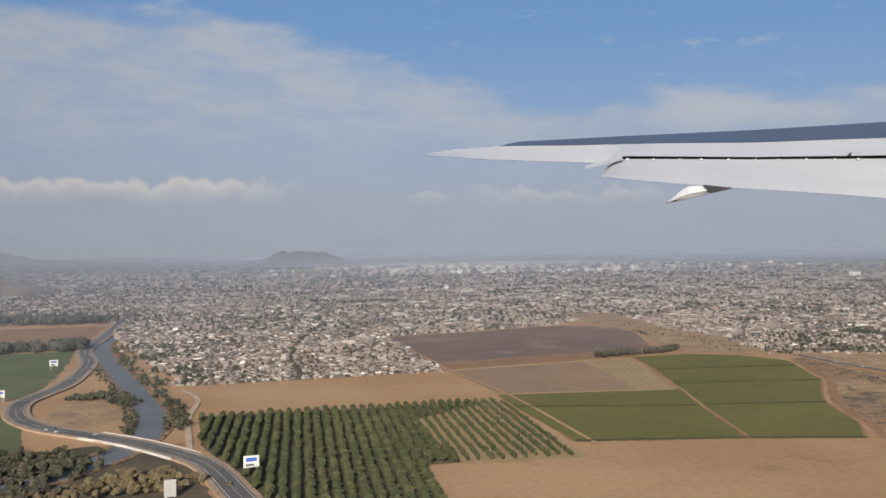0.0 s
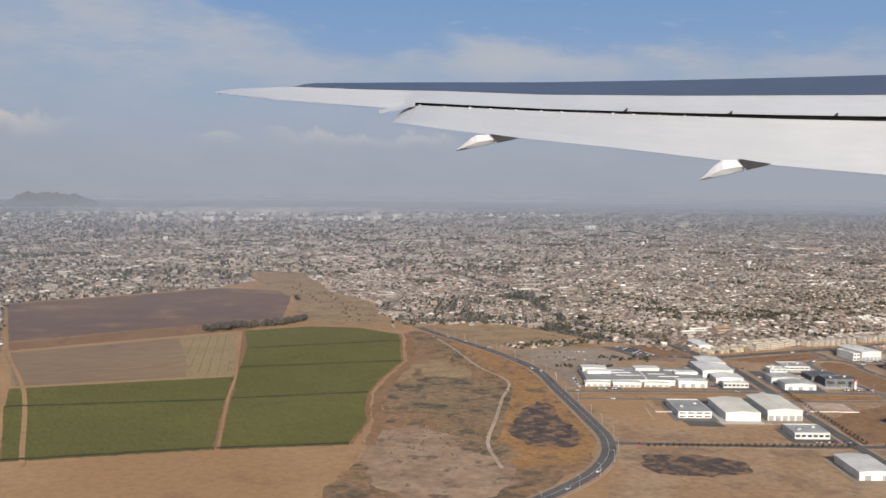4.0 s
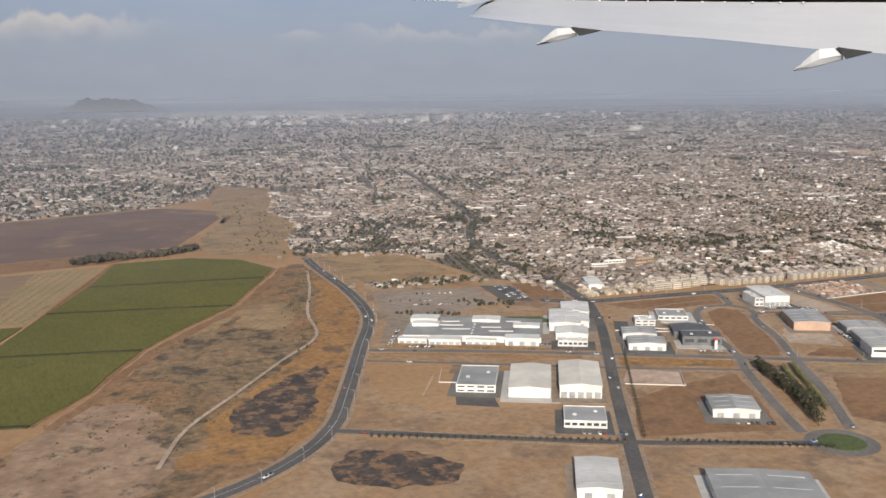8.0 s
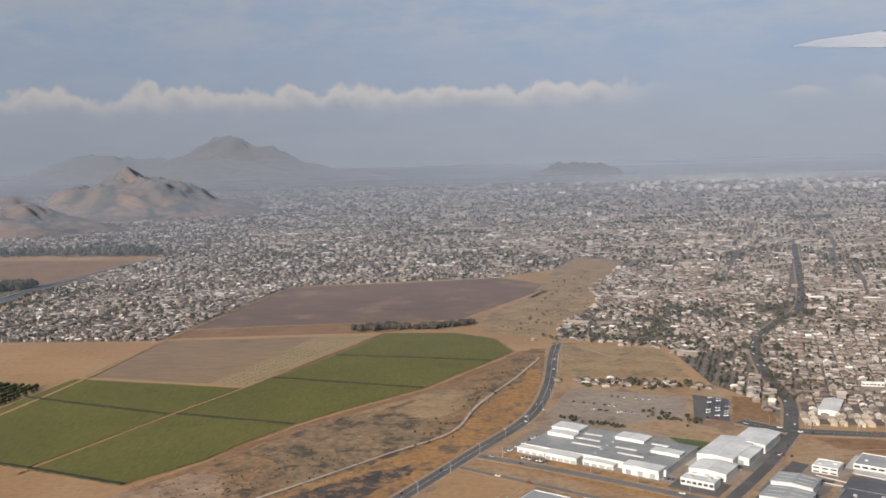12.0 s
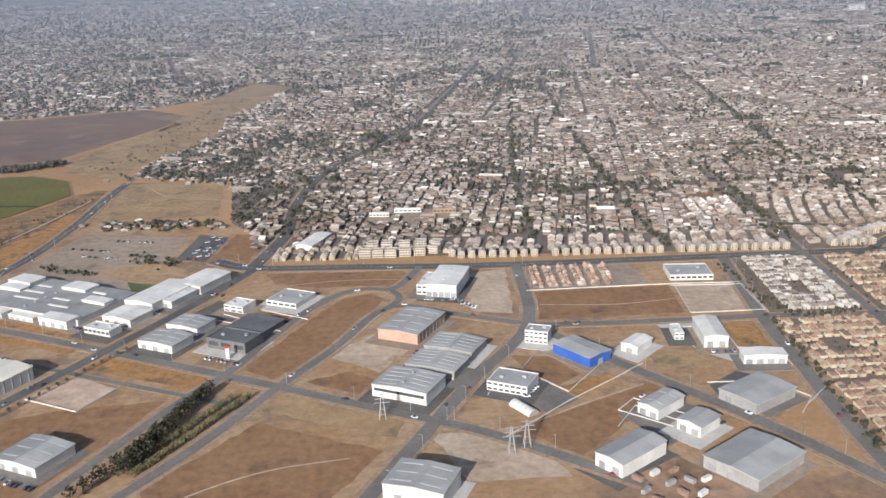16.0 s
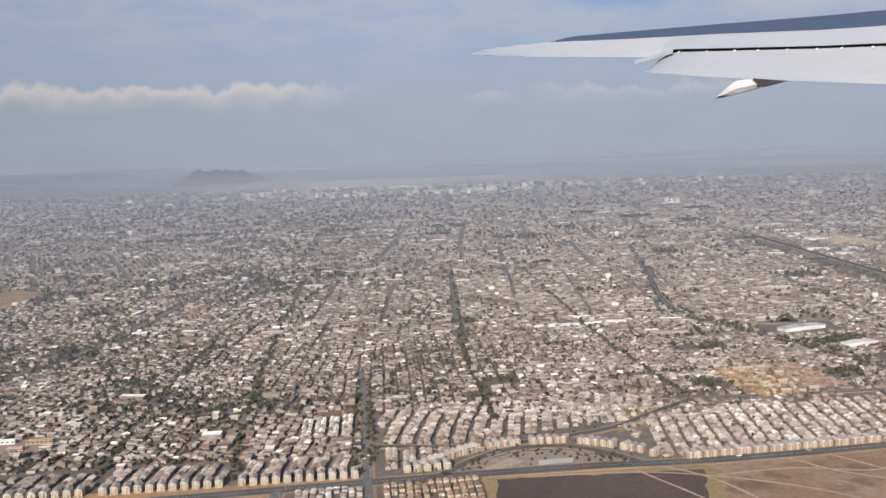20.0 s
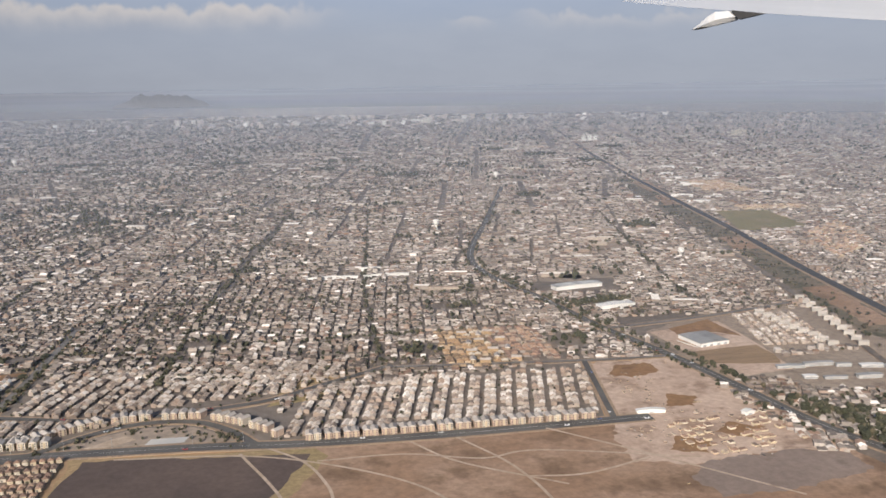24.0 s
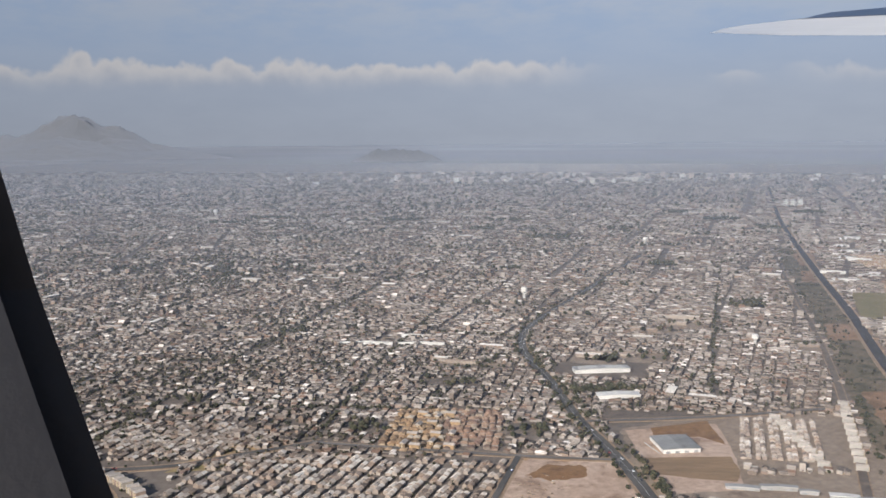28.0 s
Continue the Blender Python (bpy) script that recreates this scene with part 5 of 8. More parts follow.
CLEAR = [[(196, 84.8), (226, 88.6), (222.4, 72), (190, 73)], [(117, 81), (168, 77), (168.6, 83.6), (134, 88.4), (118, 91.4)], [(168, 77), (193, 74), (194, 86), (168.5, 99)], [(170, 75), (191, 73), (192, 84), (172, 84)],
         [(161, 90), (167.4, 89.8), (168.4, 97), (162, 97)], [(163.6, 97.2), (168.6, 97.4), (168.4, 100), (163.8, 99.8)], [(212, 88.6), (225, 88.6), (225, 104), (213, 104)], [(231, 119), (244, 117), (245, 126), (232, 126)], [(236, 78), (246.6, 78), (250, 102), (236, 104)], [(247, 86), (259, 85), (263, 102), (250, 102)], [(244, 74), (262, 70), (262, 84), (244, 84)],
         [(285, 155), (293, 182), (305, 180), (301, 158)], [(292, 211), (298, 211), (293, 193), (287, 193)], [(277, 153), (282, 153), (280, 139), (274, 139)], [(268, 113), (273, 113), (268.5, 90), (263, 90)], [(300, 241), (306, 241), (300, 217), (294, 217)],
         [(199, 135.6), (217, 135.2), (217, 136.8), (199, 137)], [(257.5, 78), (265, 105), (274, 140.4), (285, 190), (300, 255), (304, 245), (297, 219), (285, 164), (275.5, 125), (268.5, 92), (263, 76)], [(228, 174), (231, 174), (231, 178), (228, 178)], [(126, 94.4), (138, 94), (138, 99.6), (127, 99.6)]]
# parks, school yards and bare pitches among the houses: x, y, half sizes, wooded or bare
POCKETS = [(210.6, 97, 2.6, 2.8, 1), (218, 115, 4.2, 1.9, 1), (221, 124, 5, 2.2, 0), (242.5, 129, 6.5, 3, 0), (249, 145.4, 4.2, 2, 0), (224, 168.7, 4.6, 2.4, 0), (270, 170, 3.6, 3.6, 1), (227.4, 96, 2.2, 3.2, 1), (187, 106, 2.4, 2.6, 1), (152, 104, 2.6, 2, 1)]
pick = np.random.default_rng(77)
for k in range(46):
    y = 106 + 260 * pick.random() ** 1.2
    s = .8 + y / 170
    POCKETS.append((pick.uniform(40, 200 + .55 * y), y, s * pick.uniform(1.4, 3.4), s * pick.uniform(.8, 2.0), int(pick.random() < .55)))


def pocket_outline(x, y, rx, ry):
    """A rough-cornered plot turned with the streets."""
    a = radians(-14)
    ring = [(-1, -.8), (-.3, -1), (.9, -.9), (1, .4), (.7, 1), (-.6, .9), (-1, .5)]
    return [(x + rx * u * math.cos(a) - ry * v * math.sin(a), y + rx * u * math.sin(a) + ry * v * math.cos(a)) for u, v in ring]


CLEAR += [[(308, 212), (322, 208), (324, 232), (312, 238)], [(300, 181), (316, 178), (317, 187), (301, 188)]]
CLEAR += [pocket_outline(*q[:4]) for q in POCKETS]
DISTRICTS = [(20, 150, -38, .24), (60, 230, -20, .30), (100, 260, 12, .3), (140, 110, -14, .42), (125, 140, -35, .42), (160, 130, -12, .30), (185, 115, -8, .26), (210, 120, -10, .26), (150, 180, -16, .4), (190, 170, -12, .3), (215, 170, -14, .24),
             (245, 140, -18, .14), (262, 175, -18, .14), (240, 220, -14, .2), (290, 120, -20, .15), (320, 200, -22, .15), (30, 330, -10, .3), (120, 340, -6, .34), (200, 280, -14, .28), (270, 300, -15, .2), (-60, 330, -25, .35),
             (380, 330, -18, .2), (340, 150, -30, .15), (246, 70, -22, .2), (60, 450, -12, .4), (200, 450, -10, .3), (340, 480, -16, .25), (-120, 480, -16, .4)]
seeds = np.array([d[:2] for d in DISTRICTS], float)


def spread(y0, y1, period, step, lane, left, right, turned=0.0):
    """House places in streets of each district, between two distances."""
    out = []
    for k, (sx, sy, ang, green) in enumerate(DISTRICTS):
        a = radians(ang + turned)
        reach = 190 if y1 < 400 else 420
        u, v = np.meshgrid(np.arange(-reach, reach, period), np.arange(-reach, reach, step), indexing="ij")
        rows, cols = np.indices(u.shape)
        keep = (cols % 14 != 0) & (rows % 2 < 2)
        # two house rows back to back, then a lane
        u = u + np.where(rows % 2 == 0, lane, 0.0)
        u = u + rng.normal(0, 0.06, u.shape)
        v = v + rng.normal(0, 0.1 * step, v.shape)
        x, y = sx + u * math.cos(a) - v * math.sin(a), sy + u * math.sin(a) + v * math.cos(a)
        x, y = x[keep], y[keep]
        ok = (y >= y0) & (y < y1) & (x > 10 - left * y) & (x < 225 + right * y)
        x, y = x[ok], y[ok]
        if not len(x):
            continue
        d = (x[:, None] - seeds[None, :, 0]) ** 2 + (y[:, None] - seeds[None, :, 1]) ** 2
        own = d.argmin(1) == k
        x, y = x[own], y[own]
        out.append(np.stack([x, y, np.full(len(x), a), np.full(len(x), green)], 1))
    p = np.concatenate(out)
    ok = inside(CITY, p[:, 0], p[:, 1])
    for hole in CLEAR:
        ok &= ~inside(hole, p[:, 0], p[:, 1])
    p = p[ok]
    return p[off_roads(p[:, 0], p[:, 1], 0.32)]


def city(name, p, wide, deep, tall, label, tree_size, tree_share, gable=0.62):
    pick = rng.random(len(p))
    wood = np.array([noise.noise(Vector((q[0] / 17, q[1] / 17, 3.3))) + .6 * noise.noise(Vector((q[0] / 6, q[1] / 6, 9.1))) for q in p])
    p[:, 3] *= np.clip(.85 + 1.7 * wood, .2, 1.8) * np.interp(p[:, 0] - .3 * p[:, 1], [60, 190], [1.25, 1.0])
    green = pick < p[:, 3] * tree_share
    p_tree, p = p[green], p[~green]
    n = len(p)
    size = np.stack([wide * rng.uniform(.55, 1.2, n), deep * rng.uniform(.6, 1.25, n), tall * rng.uniform(.6, 1.4, n) * np.where(rng.random(n) < .05, 1.9, 1)], 1)
    turn = p[:, 2] + np.where(rng.random(n) < .4, math.pi / 2, 0) + rng.normal(0, 0.06, n)
    g = rng.random(n) < gable
    many(name, GABLE, p[g], size[g], turn[g], ("walls", "roofs"), label, "houses")
    many(name, FLAT, p[~g], size[~g], turn[~g], ("walls", "roofs"), label, "houses")
    # lean-to roofs and sheds built on in the yards
    if tree_size < 1:
        lean = p[rng.random(n) < .7]
        m = len(lean)
        many(name, FLAT, lean[:, :2] + rng.uniform(-.62, .62, (m, 2)) * wide, np.stack([wide * rng.uniform(.2, .75, m), deep * rng.uniform(.18, .45, m), tall * rng.uniform(.35, .8, m)], 1), lean[:, 2] + np.where(rng.random(m) < .5, math.pi / 2, 0), ("walls", "roofs"), label, "houses")
    # trees in yards and along the streets
    extra = p[rng.random(n) < p[:, 3] * tree_share * .9][:, :2] + rng.normal(0, wide * .75, (1, 2))
    t = np.concatenate([p_tree[:, :2], extra])
    half = np.arange(len(t)) % 2 == 0
    for s, sel in ((11, half), (12, ~half)):
        m = int(sel.sum())
        sc = tree_size * rng.uniform(.55, 1.3, m)
        many("city_trees", crown_shape(s, 1) if tree_size < .9 else clump_shape(s), t[sel], np.stack([sc * rng.uniform(.8, 1.2, m), sc * rng.uniform(.8, 1.2, m), sc * rng.uniform(.6, .95, m)], 1), rng.uniform(0, 6.3, m), ("leaf", "bark"), "dusty green trees between the houses", "trees")


city("city_houses", spread(60, 138, 0.80, 0.70, 0.20, 0.9, 1.1), 0.68, 0.70, 0.34, "crowded low houses with grey and rusty roofs", 0.50, 1.1)
city("city_houses", spread(138, 200, 1.02, 0.88, 0.24, 0.9, 1.1, 90.0), 0.86, 0.86, 0.42, "crowded low houses with grey and rusty roofs", 0.62, 1.0)
city("far_city_houses", spread(200, 360, 1.5, 1.5, 0.34, 0.8, 1.2, 90.0), 1.25, 1.1, 0.52, "dense low houses fading into haze", 1.05, 0.8)
city("distant_city", spread(360, 640, 2.6, 2.9, 0.7, 0.75, 1.2, 90.0), 2.2, 1.8, 0.6, "dense distant city blocks in haze", 1.5, 0.7, 0.3)
n = 21000
far = np.stack([rng.uniform(-450, 1100, n), 630 + 600 * rng.random(n) ** 1.6], 1)
many("horizon_city", FLAT, far, np.stack([rng.uniform(1.8, 5.5, n), rng.uniform(1.6, 3.2, n), rng.uniform(.5, 1.7, n)], 1), rng.uniform(-.3, 0, n), ("walls", "roofs"), "hazy city blocks near the horizon", "city")
n = 5200
far = np.stack([rng.uniform(-450, 1100, n), 630 + 420 * rng.random(n) ** 1.5], 1)
sc = rng.uniform(2.0, 4.2, n)
many("horizon_trees", clump_shape(11), far, np.stack([sc * 1.5, sc, sc * .5], 1), rng.uniform(-.4, .1, n), ("leaf", "bark"), "dark belts of trees between the distant blocks", "trees")
n = 420
core = np.stack([rng.normal(285, 85, n), rng.uniform(560, 790, n)], 1)
many("downtown_towers", FLAT, core, np.stack([rng.uniform(1.4, 4, n), rng.uniform(1.2, 2.6, n), 1.2 + 3.2 * rng.random(n) ** 2], 1), rng.uniform(-.4, .2, n), ("tower_white", "tower_white"), "cluster of pale high-rise blocks on the horizon", "high-rise blocks")
n = 150
core = np.stack([rng.normal(275, 60, n), rng.uniform(720, 800, n)], 1)
many("skyline_towers", FLAT, core, np.stack([rng.uniform(2.2, 5.5, n), rng.uniform(2, 4, n), 4.2 + 1.6 * rng.random(n)], 1), rng.uniform(-.4, .2, n), ("tower_white", "tower_white"), "pale towers of the city centre rising through smog", "towers")
n = 520
core = np.stack([rng.uniform(-120, 700, n), rng.uniform(430, 820, n)], 1)
many("tall_blocks", FLAT, core, np.stack([rng.uniform(1.2, 3.2, n), rng.uniform(1.2, 2.5, n), rng.uniform(.8, 2.2, n)], 1), rng.uniform(-.4, .2, n), ("walls_pale", "roofs_white"), "scattered pale apartment blocks in haze", "apartment blocks")

# what fills the pockets
spots, trees = [], []
for x, y, rx, ry, wooded in POCKETS:
    ring = pocket_outline(x, y, rx, ry)
    if not inside(CITY, np.array([x]), np.array([y]))[0]:
        continue
    patch("park" if wooded else "bare_pitch", ring, 0.018, "street" if wooded else "street_dry", "dusty park ground under trees among the houses" if wooded else "bare tan pitch among the houses", "park" if wooded else "pitch", wild=0.2)
    m = int((20 if wooded else 7) * min(rx * ry / 8, 2.2))
    trees.append(np.stack([x + rx * rng.uniform(-.9, .9, m), y + ry * rng.uniform(-.85, .85, m), np.full(m, .62 + y / 420)], 1))
    if not wooded:
        spots.append((x - rx * .3, y + ry * .45, rx, ry * .3))
t = np.concatenate(trees)
t = t[off_roads(t[:, 0], t[:, 1], .2)]
m = len(t)
sc = t[:, 2] * rng.uniform(.6, 1.3, m)
many("park_trees", crown_shape(14, 1), t[:, :2], np.stack([sc, sc, sc * .85], 1), rng.uniform(0, 6.3, m), ("leaf", "bark"), "dark clumped trees in parks among the houses", "trees")
t = np.array(spots)
t = t[off_roads(t[:, 0], t[:, 1], 1.2)]
m = len(t)
many("school_halls", FLAT, t[:, :2], np.stack([t[:, 2], t[:, 3], rng.uniform(.35, .6, m)], 1), np.full(m, radians(-14)), ("walls_pale", "roofs_pale"), "long pale school halls beside bare pitches", "halls")

# schools, halls and long sheds among the houses
n = 480
p = np.stack([rng.uniform(-60, 520, n), 92 + 300 * rng.random(n) ** 1.3], 1)
ok = inside(CITY, p[:, 0], p[:, 1]) & off_roads(p[:, 0], p[:, 1], .8)
for hole in CLEAR:
    ok &= ~inside(hole, p[:, 0], p[:, 1])
p = p[ok]
n = len(p)
grow = 1 + p[:, 1] / 260
many("city_halls", FLAT, p, np.stack([rng.uniform(.8, 2.4, n) * grow, rng.uniform(.4, .75, n) * grow, rng.uniform(.3, .46, n) * grow], 1), np.where(rng.random(n) < .75, 0, math.pi / 2) + rng.uniform(-.4, -.1, n), ("walls", "roofs_white"), "larger halls and schools with pale roofs among the houses", "halls")


# ---------------------------------------------------------------- terraces and estates
def terrace(corner, across, up, columns, per, wide, deep, tall, name, mats, label, shape=GABLE, gap=0.55, end_gap=0):
    """Columns of joined houses on a skewed plot: corner, its two sides, how many columns and houses in each."""
    at, size, turn = [], [], []
    cx, cy = Vector(across), Vector(up)
    a = math.atan2(cy.y, cy.x) - math.pi / 2
    for i in range(columns):
        for j in range(per):
            if (end_gap and (j + i // 4) % end_gap == end_gap - 1) or rng.random() < .06:
                continue
            q = Vector(corner) + cx * ((i + .5 + (0.16 if i % 2 == 0 else -0.16)) / columns) + cy * ((j + .5) / per)
            at.append((q.x + rng.normal(0, .03), q.y + rng.normal(0, .05)))
            size.append((wide * rng.uniform(.92, 1.06), deep * rng.uniform(.64, .86), tall * rng.uniform(.7, 1.3)))
            turn.append(a + rng.normal(0, .03))
    at, size, turn = np.array(at), np.array(size), np.array(turn)
    ok = off_roads(at[:, 0], at[:, 1], 0.35)
    return many(name, shape, at[ok], size[ok], turn[ok], mats, label, "terraced houses")


terrace((193.4, 74.6), (28.6, -1.4), (3.8, 13.0), 36, 15, 0.52, 0.86, 0.42, "terraced_houses", ("walls_pale", "roofs_pale"), "columns of pale joined terrace houses", end_gap=5)
terrace((168.6, 84.6), (16.6, 0.4), (2.0, 6.2), 18, 6, 0.56, 0.92, 0.42, "terraced_houses", ("walls_pale", "roofs_pale"), "columns of pale joined terrace houses")
terrace((169, 91.6), (31, -2.0), (2.6, 6.6), 34, 6, 0.56, 0.95, 0.42, "terraced_houses", ("walls_pale", "roofs_pale"), "columns of pale joined terrace houses")
terrace((185.4, 85.4), (10.8, .8), (1.8, 5.8), 13, 6, 0.54, 0.9, 0.42, "terraced_houses", ("walls_pale", "roofs_pale"), "columns of pale joined terrace houses")
terrace((168.3, 78.4), (11.4, 3.0), (0.9, 5.6), 13, 6, 0.54, 0.88, 0.42, "terraced_houses", ("walls_pale", "roofs_pale"), "columns of pale joined terrace houses")
terrace((133.4, 82.6), (34, -3.6), (1.0, 3.9), 34, 4, 0.62, 0.95, 0.46, "terraced_houses", ("walls_pale", "roofs_pale"), "columns of pale joined terrace houses")
terrace((118.5, 86), (14, -2), (0.8, 4.4), 12, 5, 0.62, 0.85, 0.42, "terraced_houses", ("walls", "roofs"), "low joined houses behind the cottages")
terrace((161.4, 90.2), (5.6, -0.4), (0.9, 6.4), 8, 6, 0.5, 0.9, 0.5, "terraced_houses", ("walls_pale", "roofs_white"), "white joined terrace houses")
terrace((140.2, 71.4), (7.4, -0.3), (0.5, 5.4), 12, 9, 0.34, 0.66, 0.30, "terraced_houses", ("walls", "roofs_rust"), "rows of brown-roofed joined cottages")
terrace((247.5, 88), (8, -1.0), (3.2, 13), 11, 13, 0.46, 0.9, 0.36, "terraced_houses", ("walls_pale", "roofs_pale"), "pale joined houses beside the depot")
terrace((286, 128), (16, 12), (8, 22), 18, 18, 0.7, 1.0, 0.5, "terraced_houses", ("walls_yellow", "roofs_rust"), "rusty-roofed new houses beyond the highway")
terrace((309, 213), (12, -3), (3, 23), 16, 20, 0.66, 0.95, 0.45, "terraced_houses", ("walls_yellow", "roofs_rust"), "rusty-roofed new houses beyond the highway", end_gap=6)
terrace((300.6, 182), (15, -2.4), (.8, 5.4), 20, 6, 0.66, 0.85, 0.45, "terraced_houses", ("walls_yellow", "roofs_rust"), "rusty-roofed new houses beyond the highway", end_gap=4)
# pale works halls along the far side of the highway
n = 46
p = np.stack([rng.uniform(306, 352, n), rng.uniform(188, 300, n)], 1)
p[:, 0] += (p[:, 1] - 188) * .26
p = p[~inside([(308, 212), (322, 208), (324, 232), (312, 238)], p[:, 0], p[:, 1]) & off_roads(p[:, 0], p[:, 1], 2.4)]
n = len(p)
many("works_halls", FLAT, p, np.stack([rng.uniform(1.4, 4.2, n), rng.uniform(1.0, 2.4, n), rng.uniform(.4, .8, n)], 1), rng.uniform(-.45, -.25, n), ("walls_pale", "roofs_white"), "pale works halls beyond the highway", "halls")
# young trees and yards between the terraces
t = np.stack([rng.uniform(168, 226, 420), rng.uniform(73, 99, 420)], 1)
t = t[inside(CITY, t[:, 0], t[:, 1]) & off_roads(t[:, 0], t[:, 1], .1)]
sc = rng.uniform(.2, .42, len(t))
many("terrace_trees", crown_shape(21), t, np.stack([sc, sc, sc * 1.1], 1), rng.uniform(0, 6, len(t)), ("leaf", "bark"), "small dark trees between the terraces", "trees")

# orchard
ORCHARD = [(5.2, 100), (37.8, 98), (34.2, 69.8), (21.2, 71.2), (19, 58.6), (8.4, 60.6), (4.4, 86)]
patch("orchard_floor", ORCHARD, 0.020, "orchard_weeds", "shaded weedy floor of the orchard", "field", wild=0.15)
a = radians(-9.0)
u, v = np.meshgrid(np.arange(-40, 40, 0.98), np.arange(-60, 60, 0.62), indexing="ij")
u, v = (u + rng.normal(0, .05, u.shape)).ravel(), (v + rng.normal(0, .07, v.shape)).ravel()
p = np.stack([20 + u * math.cos(a) - v * math.sin(a), 80 + u * math.sin(a) + v * math.cos(a)], 1)
p = p[inside(ORCHARD, p[:, 0], p[:, 1]) & off_roads(p[:, 0], p[:, 1], .5)]
YOUNG = [(25.4, 90), (38, 99), (34.6, 69), (24.2, 70.6)]
young = inside(YOUNG, p[:, 0], p[:, 1])
q = p[~young]
sc = rng.uniform(.72, 1.0, len(q))
half = np.arange(len(q)) % 2 == 0
for s, sel in ((31, half), (32, ~half)):
    many("orchard_trees", crown_shape(s), q[sel], np.stack([sc[sel] * .84, sc[sel] * 1.05, sc[sel] * .74], 1), rng.uniform(-.4, .4, int(sel.sum())), ("leaf_orchard", "bark"), "rows of dense dark green fruit trees", "fruit trees")
q = p[young]
sc = rng.uniform(.52, .76, len(q))
many("young_orchard_trees", crown_shape(33), q, np.stack([sc * .8, sc * 1.25, sc * .8], 1), np.full(len(q), a), ("leaf_orchard", "bark"), "rows of smaller fruit trees with bare strips between", "fruit trees")
patch("young_orchard_floor", YOUNG, 0.026, "stubble", "straw-coloured strips between young fruit trees", "field", wild=0.1)
# planted rows in the stubble field
u, v = np.meshgrid(np.arange(-30, 30, 1.05), np.arange(-30, 30, 0.8), indexing="ij")
a = radians(-19)
u, v = u.ravel(), v.ravel() + rng.normal(0, .1, u.size)
p = np.stack([54 + u * math.cos(a) - v * math.sin(a), 113 + u * math.sin(a) + v * math.cos(a)], 1)
p = p[inside([(63, 126), (69.6, 126.4), (61, 99), (57.2, 100)], p[:, 0], p[:, 1])]
sc = rng.uniform(.18, .32, len(p))
many("vine_rows", crown_shape(34, 1), p, np.stack([sc * .7, sc * 1.5, sc * .4], 1), np.full(len(p), a), ("leaf_olive", "bark"), "rows of pale young vines", "vines")


def tree_belt(name, points, count, width, size, label, mat="leaf", seed=1, tall=1.0):
    line = rounded(points, 8)
    seg = rng.integers(0, len(line) - 1, count)
    f = rng.random(count)
    p = np.array([[line[i].x + (line[i + 1].x - line[i].x) * t, line[i].y + (line[i + 1].y - line[i].y) * t] for i, t in zip(seg, f)]) + rng.normal(0, width, (count, 2))
    sc = size * rng.uniform(.6, 1.3, count)
    return many(name, crown_shape(seed, 3), p, np.stack([sc, sc, sc * .9 * tall], 1), rng.uniform(0, 6, count), (mat, "bark"), label, "trees")


tree_belt("hedgerow", [(67.4, 130.6), (71, 131.4), (74.6, 131.6)], 52, .42, 1.15, "dark belt of ragged trees at the field corner", "leaf_bare", 41)
tree_belt("hedgerow", [(76.4, 131.8), (80, 132.6), (84.6, 135.6)], 64, .4, 1.0, "dark belt of ragged trees at the field corner", "leaf_bare", 41)
tree_belt("tongue_bushes", [(90, 128), (96, 142), (99, 160), (102, 190)], 70, 2.2, .4, "dark bushes on the open ground", "leaf_dry", 63)
tree_belt("riverside_trees", [(2.4, 94), (3, 104), (0.6, 124), (-2.6, 150), (-5.6, 178)], 150, .5, .62, "green bushes along the river", seed=42)
tree_belt("riverside_trees", [(-2, 92), (-2, 104), (-4.4, 124), (-7.6, 148)], 110, .4, .5, "green bushes along the river", seed=43)
tree_belt("riverside_trees", [(-14, 78), (-6, 80), (-9, 84), (-16, 86)], 170, 1.6, .8, "dark trees below the highway bridge", seed=44)
tree_belt("riverside_trees", [(-22, 66), (-14, 68), (-9, 71), (-16, 78), (-24, 82)], 240, 2.2, 0.85, "dark woods along the river", "leaf_bare", 44)
tree_belt("river_orchard", [(-12, 66), (-6, 70), (-1, 74), (1, 72)], 190, 1.6, 0.7, "brownish orchard by the river", "leaf_dry", 45)
tree_belt("avenue_trees", [(118.4, 92), (119.6, 104), (122.6, 120), (128.6, 134), (135, 146), (142.5, 171), (151, 203)], 120, .5, .55, "dark trees along the city avenue", seed=46)
tree_belt("roadside_trees", [(241, 62), (239.6, 74), (237.6, 88), (234.4, 101), (232.2, 116), (229.4, 134)], 150, .45, .6, "dark trees along the diagonal road", seed=47)
tree_belt("roadside_trees", [(237.6, 62), (235.4, 84), (233.6, 94), (231.8, 103), (229.8, 116), (227, 134), (229, 151), (241, 184), (252, 215)], 190, .3, .52, "dark trees along the diagonal road", seed=47)
tree_belt("roadside_trees", [(230.6, 120), (229.2, 134), (231.2, 151), (243.2, 184), (254, 215)], 120, .3, .55, "dark trees along the diagonal road", seed=47)
tree_belt("highway_trees", [(259.6, 84), (265.6, 104), (274.6, 140), (285.2, 190), (300, 255)], 70, .3, .55, "dark row of trees beside the highway", seed=48)
tree_belt("highway_trees", [(260.6, 80), (266.4, 100), (273.4, 130), (282.4, 164), (294, 219), (318, 320)], 170, 1.3, .5, "scattered bare trees beside the highway", "leaf_bare", seed=48)
tree_belt("street_trees", [(167.4, 79), (168.7, 90), (170.1, 100), (171.8, 116)], 70, .25, .5, "dark trees along the straight road", seed=52)
